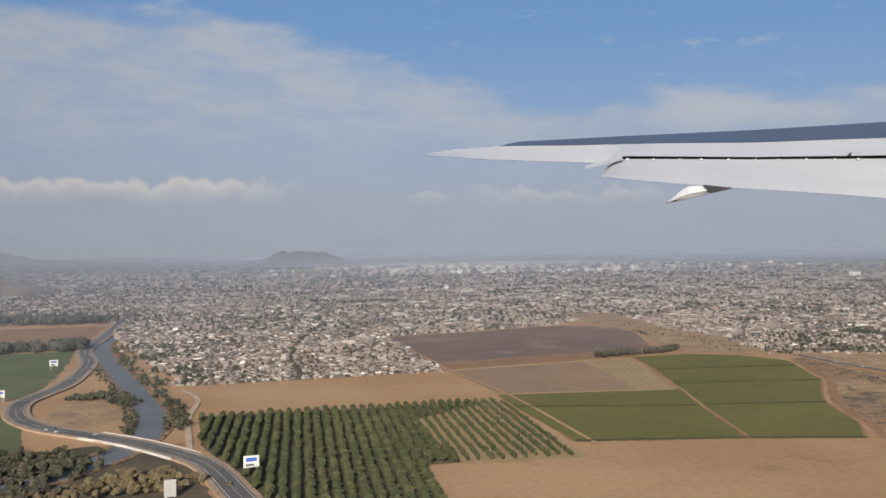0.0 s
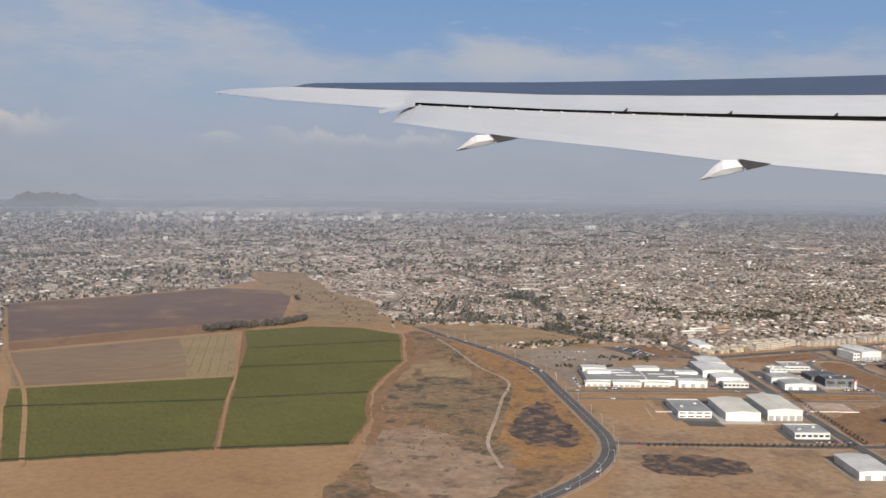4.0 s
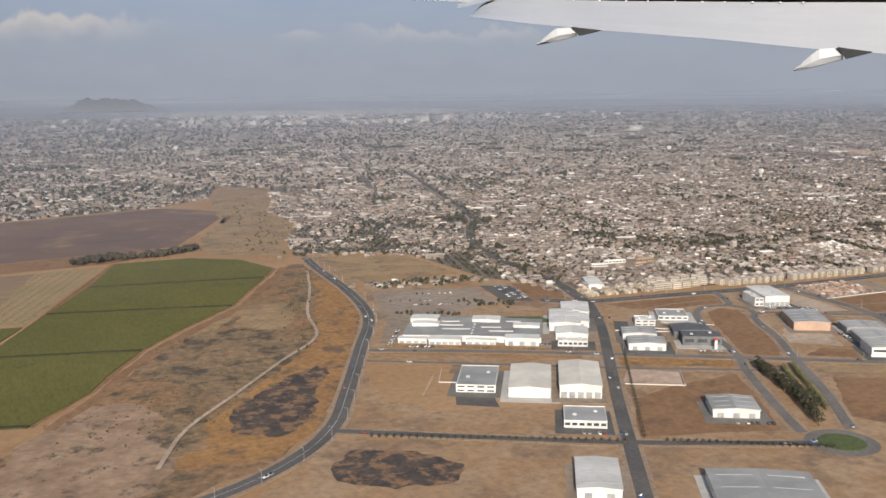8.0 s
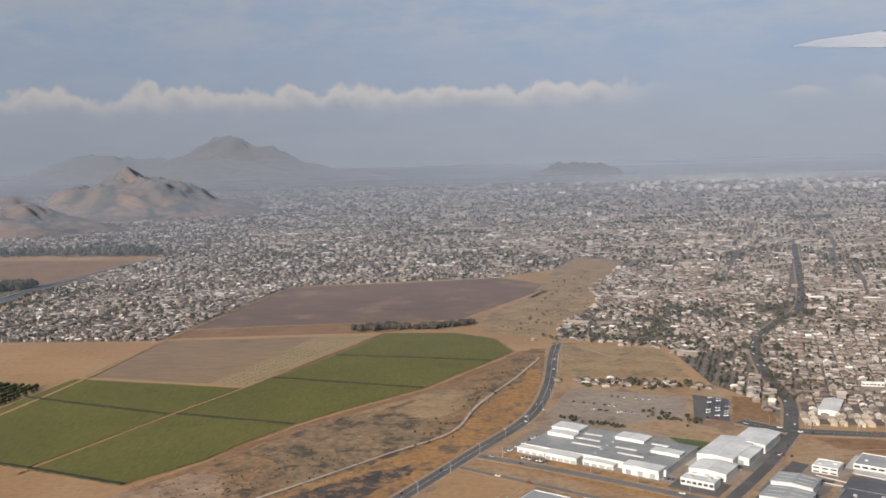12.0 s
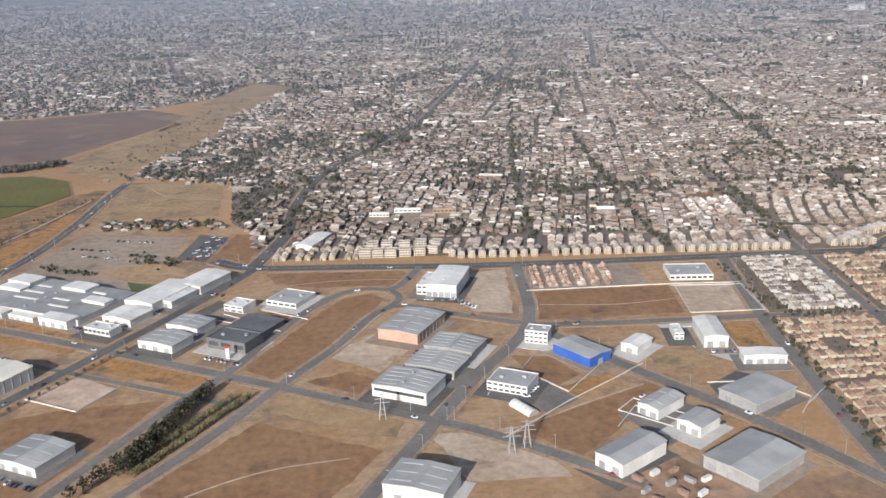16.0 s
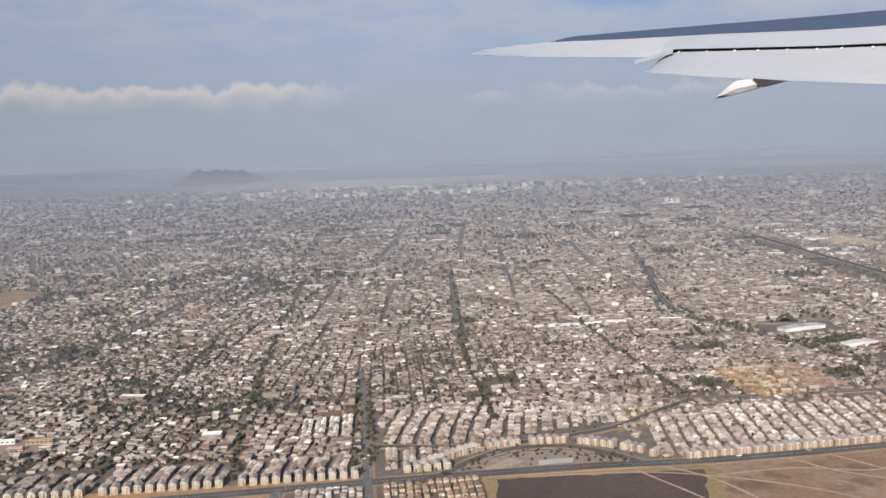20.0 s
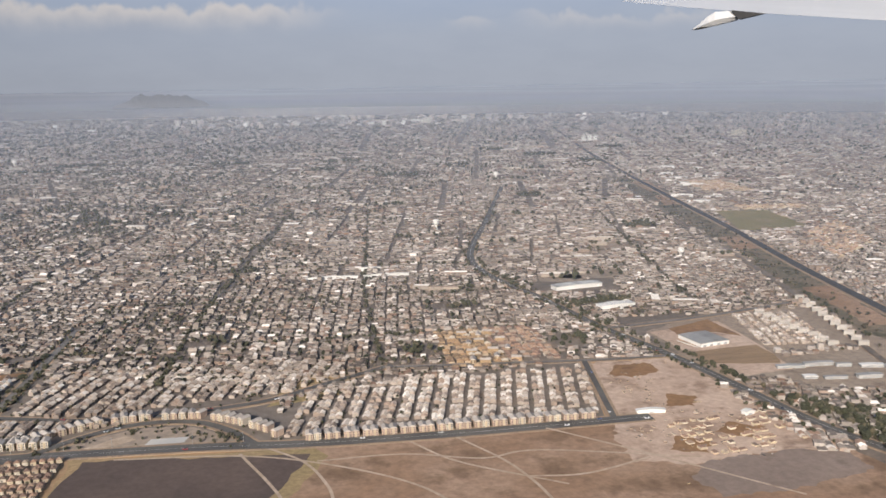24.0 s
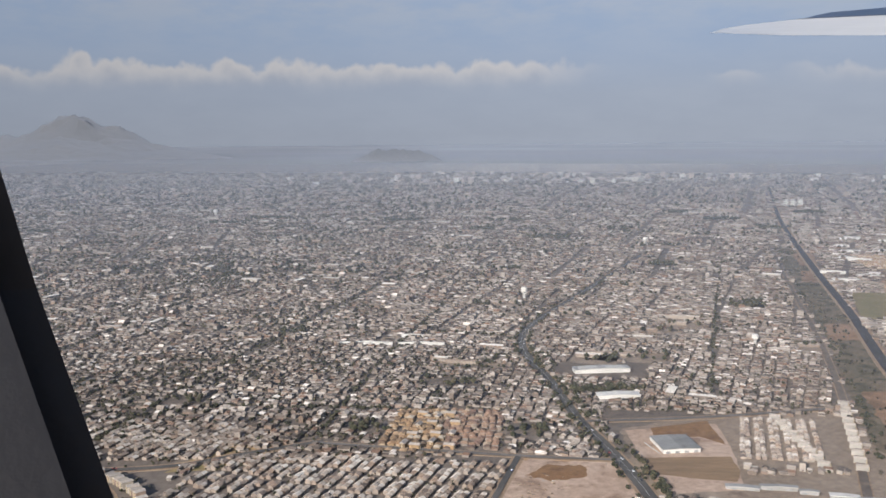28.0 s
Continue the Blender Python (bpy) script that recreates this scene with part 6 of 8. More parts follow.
tree_belt("street_trees", [(166.2, 79), (167.3, 90), (168.7, 100), (170.3, 116)], 60, .25, .5, "dark trees along the straight road", seed=52)
tree_belt("depot_trees", [(232.8, 110.6), (242, 112.2)], 44, .35, 1.0, "dark row of trees behind the warehouses", seed=49)
tree_belt("park_trees", [(240.6, 71), (243.5, 66), (242, 58)], 70, .9, .85, "green trees beside the main road", seed=50)
tree_belt("district_trees", [(98, 126), (104, 132), (110, 126), (116, 118)], 60, 2.8, .5, "green trees round low houses", seed=51)
tree_belt("street_trees", [(156.8, 62), (155.6, 53), (154.6, 46), (153.6, 36)], 70, .2, .42, "small dark street trees", seed=52)
tree_belt("scrub_bushes", [(92.6, 112), (89, 100), (86, 88), (84, 78)], 90, 1.0, .26, "dark bushes in the scrub", "leaf_dry", 53)
tree_belt("scrub_bushes", [(78, 76), (72, 68), (66, 62)], 260, 3.0, .14, "dry bushes in the scrub", "leaf_dry", 54)
tree_belt("block_trees", [(157.8, 74), (158.6, 62.4), (164, 61.8)], 90, .3, .36, "small trees round the white houses", seed=55)
tree_belt("far_woods", [(-60, 180), (-20, 178), (-12, 180)], 120, 1.2, 2.0, "dark windbreak beyond the pasture", seed=56)
tree_belt("far_woods", [(-90, 252), (-30, 248), (-12, 246)], 220, 2.5, 2.2, "dark windbreak beyond the dry field", seed=57)
tree_belt("loop_trees", [(-9.6, 117.4), (-4, 117), (-2.6, 110)], 60, .6, .9, "green trees inside the highway bend", seed=58)

tree_belt("park_bushes", [(173, 76), (178, 78.4), (183, 79), (188, 76.6), (189.6, 74.6)], 80, .7, .3, "dark bushes in the little park", seed=59)
tree_belt("lot_trees", [(99.6, 98.6), (105, 98.4), (111, 97)], 60, .9, .55, "dark trees round a strip of cottages", seed=60)
tree_belt("tongue_trees", [(96, 125), (104, 122), (112, 117)], 60, 1.3, .55, "trees round scattered cottages", seed=61)
tree_belt("estate_garden_trees", [(158, 42), (160, 56), (162, 66), (170, 68), (170, 52), (168, 40)], 230, 2.2, .22, "small dark garden trees between the houses", seed=62)
for pts, n in (([(97, 99.6), (104, 99), (111.4, 97)], 46), ([(96.2, 124.4), (104, 121.6), (112, 117)], 60)):
    line = rounded(pts, 8)
    p = np.array([[line[i].x, line[i].y] for i in rng.integers(0, len(line), n)]) + rng.normal(0, 1.0, (n, 2))
    p = p[off_roads(p[:, 0], p[:, 1], .3)]
    many("cottages", GABLE, p, np.array((.7, .6, .3)) * rng.uniform(.7, 1.25, (len(p), 3)), rng.uniform(-.5, .1, len(p)), ("walls", "roofs"), "scattered cottages on the edge of the open land", "houses")

for k, pts in enumerate(CITY_STREETS):
    length = sum(math.dist(a, b) for a, b in zip(pts, pts[1:]))
    tree_belt("street_trees", pts, int(length * 1.5), .22, .5, "dark trees along a city street", seed=70 + k % 4)

RIVER_HOMES = [(1.6, 124), (7.6, 124), (10, 140), (7, 166), (-3, 190), (-5, 178), (-1.4, 150)]
p = np.stack([rng.uniform(-6, 11, 420), rng.uniform(122, 192, 420)], 1)
p = p[inside(RIVER_HOMES, p[:, 0], p[:, 1]) & off_roads(p[:, 0], p[:, 1], .4)]
many("riverside_homes", GABLE, p[::3], np.array((.9, .7, .34)) * rng.uniform(.7, 1.25, (len(p[::3]), 3)), rng.uniform(-.6, .2, len(p[::3])), ("walls", "roofs"), "scattered homes among trees near the river", "houses")
q = np.concatenate([p[1::3], p[2::3]])
sc = rng.uniform(.5, 1.0, len(q))
many("riverside_home_trees", crown_shape(81), q, np.stack([sc, sc, sc], 1), rng.uniform(0, 6, len(q)), ("leaf", "bark"), "dark trees among the riverside homes", "trees")
tree_belt("lot_trees", [(103.6, 88), (106, 85.4), (108.6, 84)], 30, .6, .45, "dark trees beside the car park", seed=64)
tree_belt("lot_trees", [(95, 86), (98, 84), (101.4, 82.4)], 26, .3, .4, "dark trees behind the factory", seed=65)


# ---------------------------------------------------------------- warehouses and offices
aprons = 0


def apron(ob, hw, hl):
    """A low paved slab round a building."""
    global aprons
    aprons += 1
    bm = bmesh.new()
    box(bm, -hw - .6, hw + .7, -hl - 1.1, hl + .45, 0, .0325 + .0004 * (aprons % 30))
    part("apron", bm, ("asphalt_old", "concrete", "street_dry", "asphalt")[aprons % 4], ob)


def warehouse(x, y, w, l, h, ang, label, wall="wall_white", roof="sheet", ridge=0.12, doors=2, sky_strips=3, band=False, ribs=0, lean=0.0, vents=0, category="warehouse", name="warehouse"):
    """A hall with its front at -y of its own axes: walls, sheet roof with thickness, doors, roof lights."""
    ob = tagged(new(name), label, category, "buildings of the estate")
    ob.matrix_world = pose(x, y, 0, 0, 0, ang)
    hw, hl = w / 2, l / 2
    if name == "warehouse" and x < 160:
        apron(ob, hw, hl)
    bm = bmesh.new()
    lo = [bm.verts.new(c) for c in ((-hw, -hl, 0), (hw, -hl, 0), (hw, hl, 0), (-hw, hl, 0))]
    hi = [bm.verts.new(c) for c in ((-hw, -hl, h), (hw, -hl, h), (hw, hl, h), (-hw, hl, h))]
    fr, bk = bm.verts.new((0, -hl, h + ridge)), bm.verts.new((0, hl, h + ridge))
    bm.faces.new((lo[0], lo[1], hi[1], fr, hi[0]))
    bm.faces.new((lo[1], lo[2], hi[2], hi[1]))
    bm.faces.new((lo[2], lo[3], hi[3], bk, hi[2]))
    bm.faces.new((lo[3], lo[0], hi[0], hi[3]))
    part("wall", bm, wall, ob)
    o, t = 0.06, 0.05
    for s in (-1, 1):
        bm = bmesh.new()
        a, b = (0, h + ridge + .012), (s * (hw + o), h - ridge * o / hw + .012)
        vs = [bm.verts.new((px, py, pz + dz)) for dz in (0, t) for px, pz in (a, b) for py in (-hl - o, hl + o)]
        for f in ((0, 1, 3, 2), (4, 6, 7, 5), (0, 2, 6, 4), (1, 5, 7, 3), (2, 3, 7, 6), (0, 4, 5, 1)):
            bm.faces.new([vs[j] for j in f])
        bmesh.ops.recalc_face_normals(bm, faces=bm.faces[:])
        slope = part("roof", bm, roof, ob)
        for k in range(sky_strips):
            py = -hl + l * (k + .5) / sky_strips
            bm = bmesh.new()
            x0, x1 = s * hw * .15, s * hw * .85
            z0, z1 = h + ridge * (1 - .15) + .012 + t, h + ridge * (1 - .85) + .012 + t
            vs = [bm.verts.new((px, qy, pz + dz)) for dz in (0, .015) for px, pz in ((x0, z0), (x1, z1)) for qy in (py - .045, py + .045)]
            for f in ((0, 1, 3, 2), (4, 6, 7, 5), (0, 2, 6, 4), (1, 5, 7, 3), (2, 3, 7, 6), (0, 4, 5, 1)):
                bm.faces.new([vs[j] for j in f])
            bmesh.ops.recalc_face_normals(bm, faces=bm.faces[:])
            part("roof_light", bm, "skylight", ob)
    for k in range(doors):
        dx = -hw + w * (k + .5) / doors
        bm = bmesh.new()
        box(bm, dx - .22, dx + .22, -hl - .02, -hl, 0.0, min(.5, h * .62))
        part("roller_door", bm, "roller", ob)
    if band:
        bm = bmesh.new()
        box(bm, -hw * .92, hw * .92, -hl - .025, -hl, h * .55, h * .78)
        part("window_band", bm, "glass", ob)
    for k in range(ribs):
        py = -hl + l * (k + .5) / ribs
        bm = bmesh.new()
        box(bm, hw, hw + .03, py - .06, py + .06, 0, h * .94)
        part("pilaster", bm, "wall_grey", ob)
    for k in range(vents):
        bm = bmesh.new()
        py = -hl + l * (k + .5) / vents
        box(bm, -.1, .1, py - .1, py + .1, h + ridge, h + ridge + .16)
        part("roof_vent", bm, "metal", ob)
    return ob


def flat_block(x, y, w, l, h, ang, label, wall="wall_white", roof="sheet", floors=2, bays=4, units=2, category="office building", name="office_building"):
    """A flat-roofed block with parapet, window rows and roof units."""
    ob = tagged(new(name), label, category, "buildings of the estate")
    ob.matrix_world = pose(x, y, 0, 0, 0, ang)
    hw, hl = w / 2, l / 2
    if name == "office_building":
        apron(ob, hw, hl)
    bm = bmesh.new()
    box(bm, -hw, hw, -hl, hl, 0, h - .06)
    part("wall", bm, wall, ob)
    bm = bmesh.new()
    box(bm, -hw + .05, hw - .05, -hl + .05, hl - .05, h - .06, h - .03)
    part("roof", bm, roof, ob)
    for x0, x1, y0, y1 in ((-hw - .01, hw + .01, -hl - .01, -hl + .05), (-hw - .01, hw + .01, hl - .05, hl + .01), (-hw - .01, -hw + .05, -hl + .05, hl - .05), (hw - .05, hw + .01, -hl + .05, hl - .05)):
        bm = bmesh.new()
        box(bm, x0, x1, y0, y1, h - .06, h + .03)
        part("parapet", bm, wall, ob)
    for f in range(floors):
        z = h * (f + .38) / floors
        for k in range(bays):
            dx = -hw + w * (k + .5) / bays
            bm = bmesh.new()
            box(bm, dx - w / bays * .36, dx + w / bays * .36, -hl - .015, -hl, z, z + h / floors * .36)
            part("window", bm, "glass", ob)
    for k in range(units):
        bm = bmesh.new()
        dx, dy = -hw * .5 + w * .5 * k / max(1, units - 1), hl * (.3 if k % 2 else -.2)
        box(bm, dx - .13, dx + .13, dy - .1, dy + .1, h - .03, h + .12)
        part("roof_unit", bm, "metal", ob)
    return ob


T = -31.0
# the large factory with its stepped white roofs
warehouse(99.6, 75.6, 12.6, 6.6, 0.55, T, "long low factory with a grey sheet roof", roof="sheet_dull", ridge=0.06, doors=6, sky_strips=0, vents=6, name="factory", category="factory")
for fx, fy, w, l, h, lab in ((-4.9, 1.9, 2.6, 1.7, 0.95, "white raised roof block on the factory"), (-4.6, 0.2, 2.5, 1.0, 0.85, "white lower roof block on the factory"), (1.0, 2.3, 2.6, 1.6, .85, "white square roof block on the factory"), (4.9, 0.3, 2.4, 1.0, .8, "white end block on the factory")):
    c, s = math.cos(radians(T)), math.sin(radians(T))
    warehouse(99.6 + fx * c - fy * s, 75.6 + fx * s + fy * c, w, l, h, T, lab, roof="sheet_white", ridge=0.05, doors=0, sky_strips=0, name="factory", category="factory")
for fx, fy, w, l, h, doors, lab in ((-5.3, -3.7, 2.6, .9, .42, 4, "low white loading range of the factory"), (-2.3, -3.9, 2.9, 1.1, .5, 5, "white factory front with loading doors"), (0.9, -3.7, 2.7, .8, .4, 4, "low white loading range of the factory"),
                                    (4.6, -3.6, 3.0, 1.3, .68, 3, "tall white end block of the factory front")):
    c, s = math.cos(radians(T)), math.sin(radians(T))
    warehouse(99.6 + fx * c - fy * s, 75.6 + fx * s + fy * c, w, l, h, T, lab, roof="sheet_white", ridge=.03, doors=doors, sky_strips=0, name="factory", category="factory")
for fx, fy, w, l in ((-2.4, 1.6, 1.6, .22), (-2.2, .2, 2.2, .2), (-1.6, -1.2, 2.6, .2), (1.6, -.4, 1.8, .2), (2.6, -1.7, 2.2, .2), (3.6, 1.9, 1.4, .22)):
    c, s = math.cos(radians(T)), math.sin(radians(T))
    ob = tagged(new("roof_monitor"), "long white roof light on the factory roof", "roof light", "factory roof lights")
    ob.matrix_world = pose(99.6 + fx * c - fy * s, 75.6 + fx * s + fy * c, .6, 0, 0, T)
    bm = bmesh.new()
    box(bm, -w / 2, w / 2, -l / 2, l / 2, -.05, .09)
    part("upstand", bm, "wall_white", ob)
    bm = bmesh.new()
    box(bm, -w / 2 - .03, w / 2 + .03, -l / 2 - .03, l / 2 + .03, .09, .11)
    part("cap", bm, "sheet_white", ob)
warehouse(108.9, 74.6, 2.9, 5.6, 0.75, T, "white hall behind the estate road", roof="sheet_white", doors=2)
warehouse(107.0, 70.3, 2.9, 2.6, 0.6, T, "low white hall with stepped roofs", roof="sheet_white", doors=3)
flat_block(105.6, 67.9, 2.6, 1.3, 0.55, T, "white office front of the hall", roof="sheet_white", bays=6, floors=1)
flat_block(93.2, 62.1, 3.0, 5.0, 0.62, T, "white workshop with stepped grey roof and yard", roof="sheet", bays=4, floors=2)
warehouse(96.5, 59.7, 3.1, 6.0, 0.72, T, "white hall with a cream roof", roof="sheet_cream", doors=0, sky_strips=0, ridge=.14)
warehouse(99.9, 58.0, 3.1, 6.2, 0.95, T, "tall cream-roofed hall with striped side wall", roof="sheet_cream", doors=5, sky_strips=0, ribs=9, ridge=.16)
flat_block(96.0, 51.3, 2.9, 3.0, 0.55, T, "low grey-roofed workshop with glazed front", roof="sheet", bays=6, floors=1)
warehouse(106.4, 48.3, 3.2, 2.9, 0.62, T, "small grey-roofed hall on an open lot", roof="sheet", doors=3)
warehouse(98.2, 36.4, 5.8, 5.0, 0.6, T, "wide pale-roofed hall near the roundabout", roof="sheet", doors=4, ridge=.1)
warehouse(91.0, 42.3, 2.5, 4.4, 0.62, T, "white-roofed hall near the estate road", roof="sheet_white", doors=2, ridge=.1)
# halls round the boulevards
warehouse(128.4, 53.6, 3.9, 2.9, 0.85, T, "white hall with a pale sheet roof and dark glazed front", roof="sheet", doors=0, band=True, sky_strips=5, vents=2)
warehouse(130.6, 56.8, 3.7, 2.6, 0.62, T, "grey hall beside a parking yard", wall="wall_grey", roof="sheet", doors=2, sky_strips=5)
warehouse(132.2, 59.7, 3.7, 2.7, 0.62, T, "grey twin hall with a ribbed roof", wall="wall_grey", roof="sheet", doors=2, sky_strips=5)
warehouse(129.4, 64.0, 3.3, 4.8, 0.8, T, "orange-brick hall with a grey striped roof", wall="wall_brick", roof="sheet", doors=0, sky_strips=4, ribs=8)
warehouse(133.2, 73.0, 2.6, 5.0, 1.1, -20, "tall white hall with loading docks", roof="sheet_white", doors=5, sky_strips=0, vents=2, ridge=.06)
flat_block(131.4, 73.2, 0.9, 3.4, 0.9, -20, "white stepped office beside the tall hall", roof="sheet_white", bays=2, floors=2)
flat_block(116.2, 63.4, 3.4, 2.2, 0.85, T, "dark-clad office hall with glass front", wall="wall_dark", roof="wall_dark", bays=3, floors=1)
warehouse(117.4, 66.3, 3.3, 3.0, 0.5, T, "low shed with a dark flat-pitched roof", wall="wall_dark", roof="wall_dark", doors=2, sky_strips=0)
warehouse(111.0, 64.4, 3.2, 2.4, 0.62, T, "pale-roofed hall beside the estate road", roof="sheet", doors=3)
warehouse(112.4, 67.4, 3.0, 2.2, 0.6, T, "grey-roofed hall among estate buildings", roof="sheet", doors=2)
flat_block(119.9, 72.2, 2.9, 3.0, 0.45, T, "low white building with a flat roof", roof="sheet", bays=5, floors=1)
flat_block(115.8, 71.1, 1.9, 1.8, 0.6, T, "white two-storey office beside halls", roof="sheet_white", bays=3, floors=2)
warehouse(112.0, 77.6, 2.7, 4.2, 0.72, T, "long white hall near the avenue", roof="sheet_white", doors=2)
warehouse(109.8, 74.2, 2.7, 3.2, 0.6, T, "white hall near the factory", roof="sheet_white", doors=2)
# beside the diagonal road
flat_block(138.4, 60.4, 1.7, 1.3, 1.0, -25, "white three-storey office block", roof="sheet", bays=5, floors=3)
warehouse(140.8, 57.1, 2.1, 3.5, 0.75, 33, "bright blue hall with a grey roof", wall="wall_blue", roof="sheet", doors=1, sky_strips=0, ridge=.08)
flat_block(135.2, 53.2, 2.8, 2.2, 0.7, T, "white office with a long grey roof and forecourt", roof="sheet", bays=7, floors=2)
warehouse(143.6, 48.5, 1.5, 2.7, 0.72, -54, "white hall in a walled yard", roof="sheet", doors=2, sky_strips=2)
warehouse(145.0, 45.9, 1.6, 2.0, 0.7, -54, "small white hall in a walled yard", roof="sheet", doors=2, sky_strips=0)
warehouse(146.4, 41.4, 3.4, 4.4, 0.72, -57, "large grey hall with a blue-grey sheet roof", wall="wall_grey", roof="sheet", doors=3, sky_strips=0, ridge=.1)
warehouse(140.0, 43.0, 1.9, 3.8, 0.85, -56, "white hall with a plain grey roof", roof="sheet", doors=2, sky_strips=0)
warehouse(150.0, 49.0, 2.8, 3.9, 0.70, -61, "wide grey hall with a low-pitched roof", wall="wall_grey", roof="sheet", doors=2, sky_strips=0, ridge=.1)
warehouse(145.0, 57.8, 1.3, 2.1, 0.6, -47, "white shed with a pale grey roof", roof="sheet_white", doors=1, sky_strips=0)
warehouse(150.8, 58.8, 1.7, 3.8, 0.85, -8, "tall white hall in a yard", roof="sheet_white", doors=2, sky_strips=0)
flat_block(148.6, 59.6, 0.7, 1.8, 0.55, -8, "small white two-storey office", roof="sheet_white", bays=2, floors=2, units=1)
warehouse(152.8, 54.3, 2.9, 1.2, 0.62, -8, "low white hall with two bays", roof="sheet_white", doors=4, sky_strips=0)
flat_block(154.2, 72.4, 3.7, 3.0, 0.5, -8, "school with a grey metal roof", roof="sheet", bays=8, floors=1, category="school", name="school")
warehouse(128.2, 41.5, 3.4, 2.6, 1.0, -27, "large white hall with a stepped roof", roof="sheet", doors=2)
# south of the view's edge and beyond the diagonal road
warehouse(242.1, 91.6, 3.8, 4.2, .4, 9, "low white-fronted depot hall with a wide grey roof", roof="sheet_dull", doors=4, sky_strips=0, ridge=.06)
warehouse(238, 121.0, 7.4, 1.8, 0.5, 8, "long grey-roofed works hall", roof="sheet", doors=0, sky_strips=8)
warehouse(238.6, 108.4, 5.0, 1.6, 0.55, 8, "works hall with a long white roof", roof="sheet_white", doors=0, sky_strips=4)
warehouse(204.4, 136.2, 8.0, 0.36, 0.34, -1, "very long white roof among the houses", roof="sheet_white", doors=0, sky_strips=0)
warehouse(212.8, 136.0, 7.0, 0.36, 0.34, -1, "very long white roof among the houses", roof="sheet_white", doors=0, sky_strips=0)
warehouse(211, 141, 3.4, 0.3, 0.45, -1, "long white roof among the houses", roof="sheet_white", doors=0, sky_strips=0)
for k in range(10):
    warehouse(246.0 + (k % 5) * 2.7 + rng.uniform(-.6, .6), 76.5 + (k // 5) * 3.6 - (k % 5) * .5 + rng.uniform(-.8, .8), rng.uniform(1.0, 3.4), rng.uniform(.35, .7), rng.uniform(.22, .36), -14 + 9 * rng.random(), "long white-roofed works shed" if k % 4 == 0 else "long grey-roofed works shed", wall="wall_grey", roof="sheet_white" if k % 4 == 0 else "sheet", doors=2, sky_strips=0, ridge=.05)
patch("school_yard", [(126.2, 94.6), (138, 94.2), (137.8, 99.4), (127.2, 99.4)], 0.0185, "street_dry", "dusty school yard among the houses", "yard", wild=0.1)
for x, y, w, l, h, ang, paint, roof, lab in ((128.4, 97.4, 2.2, .5, .4, -12, "wall_white", "sheet", "white school range with a grey roof"), (131.6, 98.6, 3.0, .5, .4, -8, "wall_white", "sheet_white", "white school range with a white roof"),
                                             (135.6, 97.6, 2.6, .55, .42, -6, "ochre", "sheet", "ochre school range with a grey roof"), (130.2, 95.6, 1.4, .6, .36, 78, "apart", "sheet", "cream classroom block with a grey roof"),
                                             (133.6, 95.8, 1.6, .5, .36, -8, "walls_pink", "sheet", "pinkish classroom block with a grey roof"), (136.6, 95.4, 1.2, .7, .36, -8, "apart", "sheet", "cream classroom block with a grey roof")):
    flat_block(x, y, w, l, h, ang, lab, wall=paint, roof=roof, bays=6, floors=1, units=0, category="school", name="school")
warehouse(121.4, 88.4, 1.7, 4.6, 0.45, -24, "market hall with a pale striped roof", roof="sheet_white", doors=0, sky_strips=8)
for k in range(12):
    warehouse(292 + 6 * rng.random() + k * 3.4, 176 + k * 8 + 25 * rng.random(), 3 + 3 * rng.random(), 1.2, .5, -18, "white-roofed hall beyond the highway", roof="sheet_white" if k % 2 else "sheet", doors=0, sky_strips=0)


# ---------------------------------------------------------------- apartment rows along the avenue
def apartment(x, y, w, l, h, ang, label, wall="apart", bays=3, group="apartment rows"):
    ob = tagged(new("apartment_block"), label, "apartment block", group)
    ob.matrix_world = pose(x, y, 0, 0, 0, ang)
    bm = bmesh.new()
    box(bm, -w / 2, w / 2, -l / 2, l / 2, 0, h)
    part("wall", bm, wall, ob)
    bm = bmesh.new()
    vs = [bm.verts.new(c) for c in ((-w * .55, -l * .53, h), (w * .55, -l * .53, h), (w * .55, l * .53, h), (-w * .55, l * .53, h), (0, -l * .53, h + .16), (0, l * .53, h + .16))]
    for f in ((0, 1, 4), (2, 3, 5), (0, 4, 5, 3), (1, 2, 5, 4), (3, 2, 1, 0)):
        bm.faces.new([vs[j] for j in f])
    part("roof", bm, "apart_roof", ob)
    bm = bmesh.new()
    box(bm, -.07, .07, -l / 2 - .08, -l / 2 - .002, 0, h * .92)
    part("stair_tower", bm, "walls_yellow", ob)
    for s in (-1, 1):
        for f in range(bays):
            bm = bmesh.new()
            z = h * (f + .3) / bays
            box(bm, s * w * .3 - w * .09, s * w * .3 + w * .09, -l / 2 - .012, -l / 2, z, z + h / bays * .42)
            part("window", bm, "glass", ob)
    return ob


first = apartment(0, 0, .62, 1.05, .62, 0, "cream four-storey apartment block beside the avenue")
k = 0
for x in np.arange(135.4, 166, 0.98):
    if 143.2 < x < 144.2 or 154.8 < x < 155.8:
        continue
    y = 81.1 - (x - 134) * .108
    copy_thing(first, pose(x, y + .45, 0, 0, 0, -5))
for x in np.arange(170.5, 175, .9):
    copy_thing(first, pose(x, 77.9 - (x - 170) * .1 + .3, 0, 0, 0, -3))
pink = apartment(0, 0, .62, .95, .58, 0, "pinkish four-storey apartment block round the loop road", wall="walls_pink")
row = [Vector(q) for q in ((171.9, 78.2), (175, 80.3), (178.4, 82.0), (182, 82.2), (186.6, 81.5), (188.6, 80.3), (190.8, 78.4), (192.6, 76.4))]
count = 0
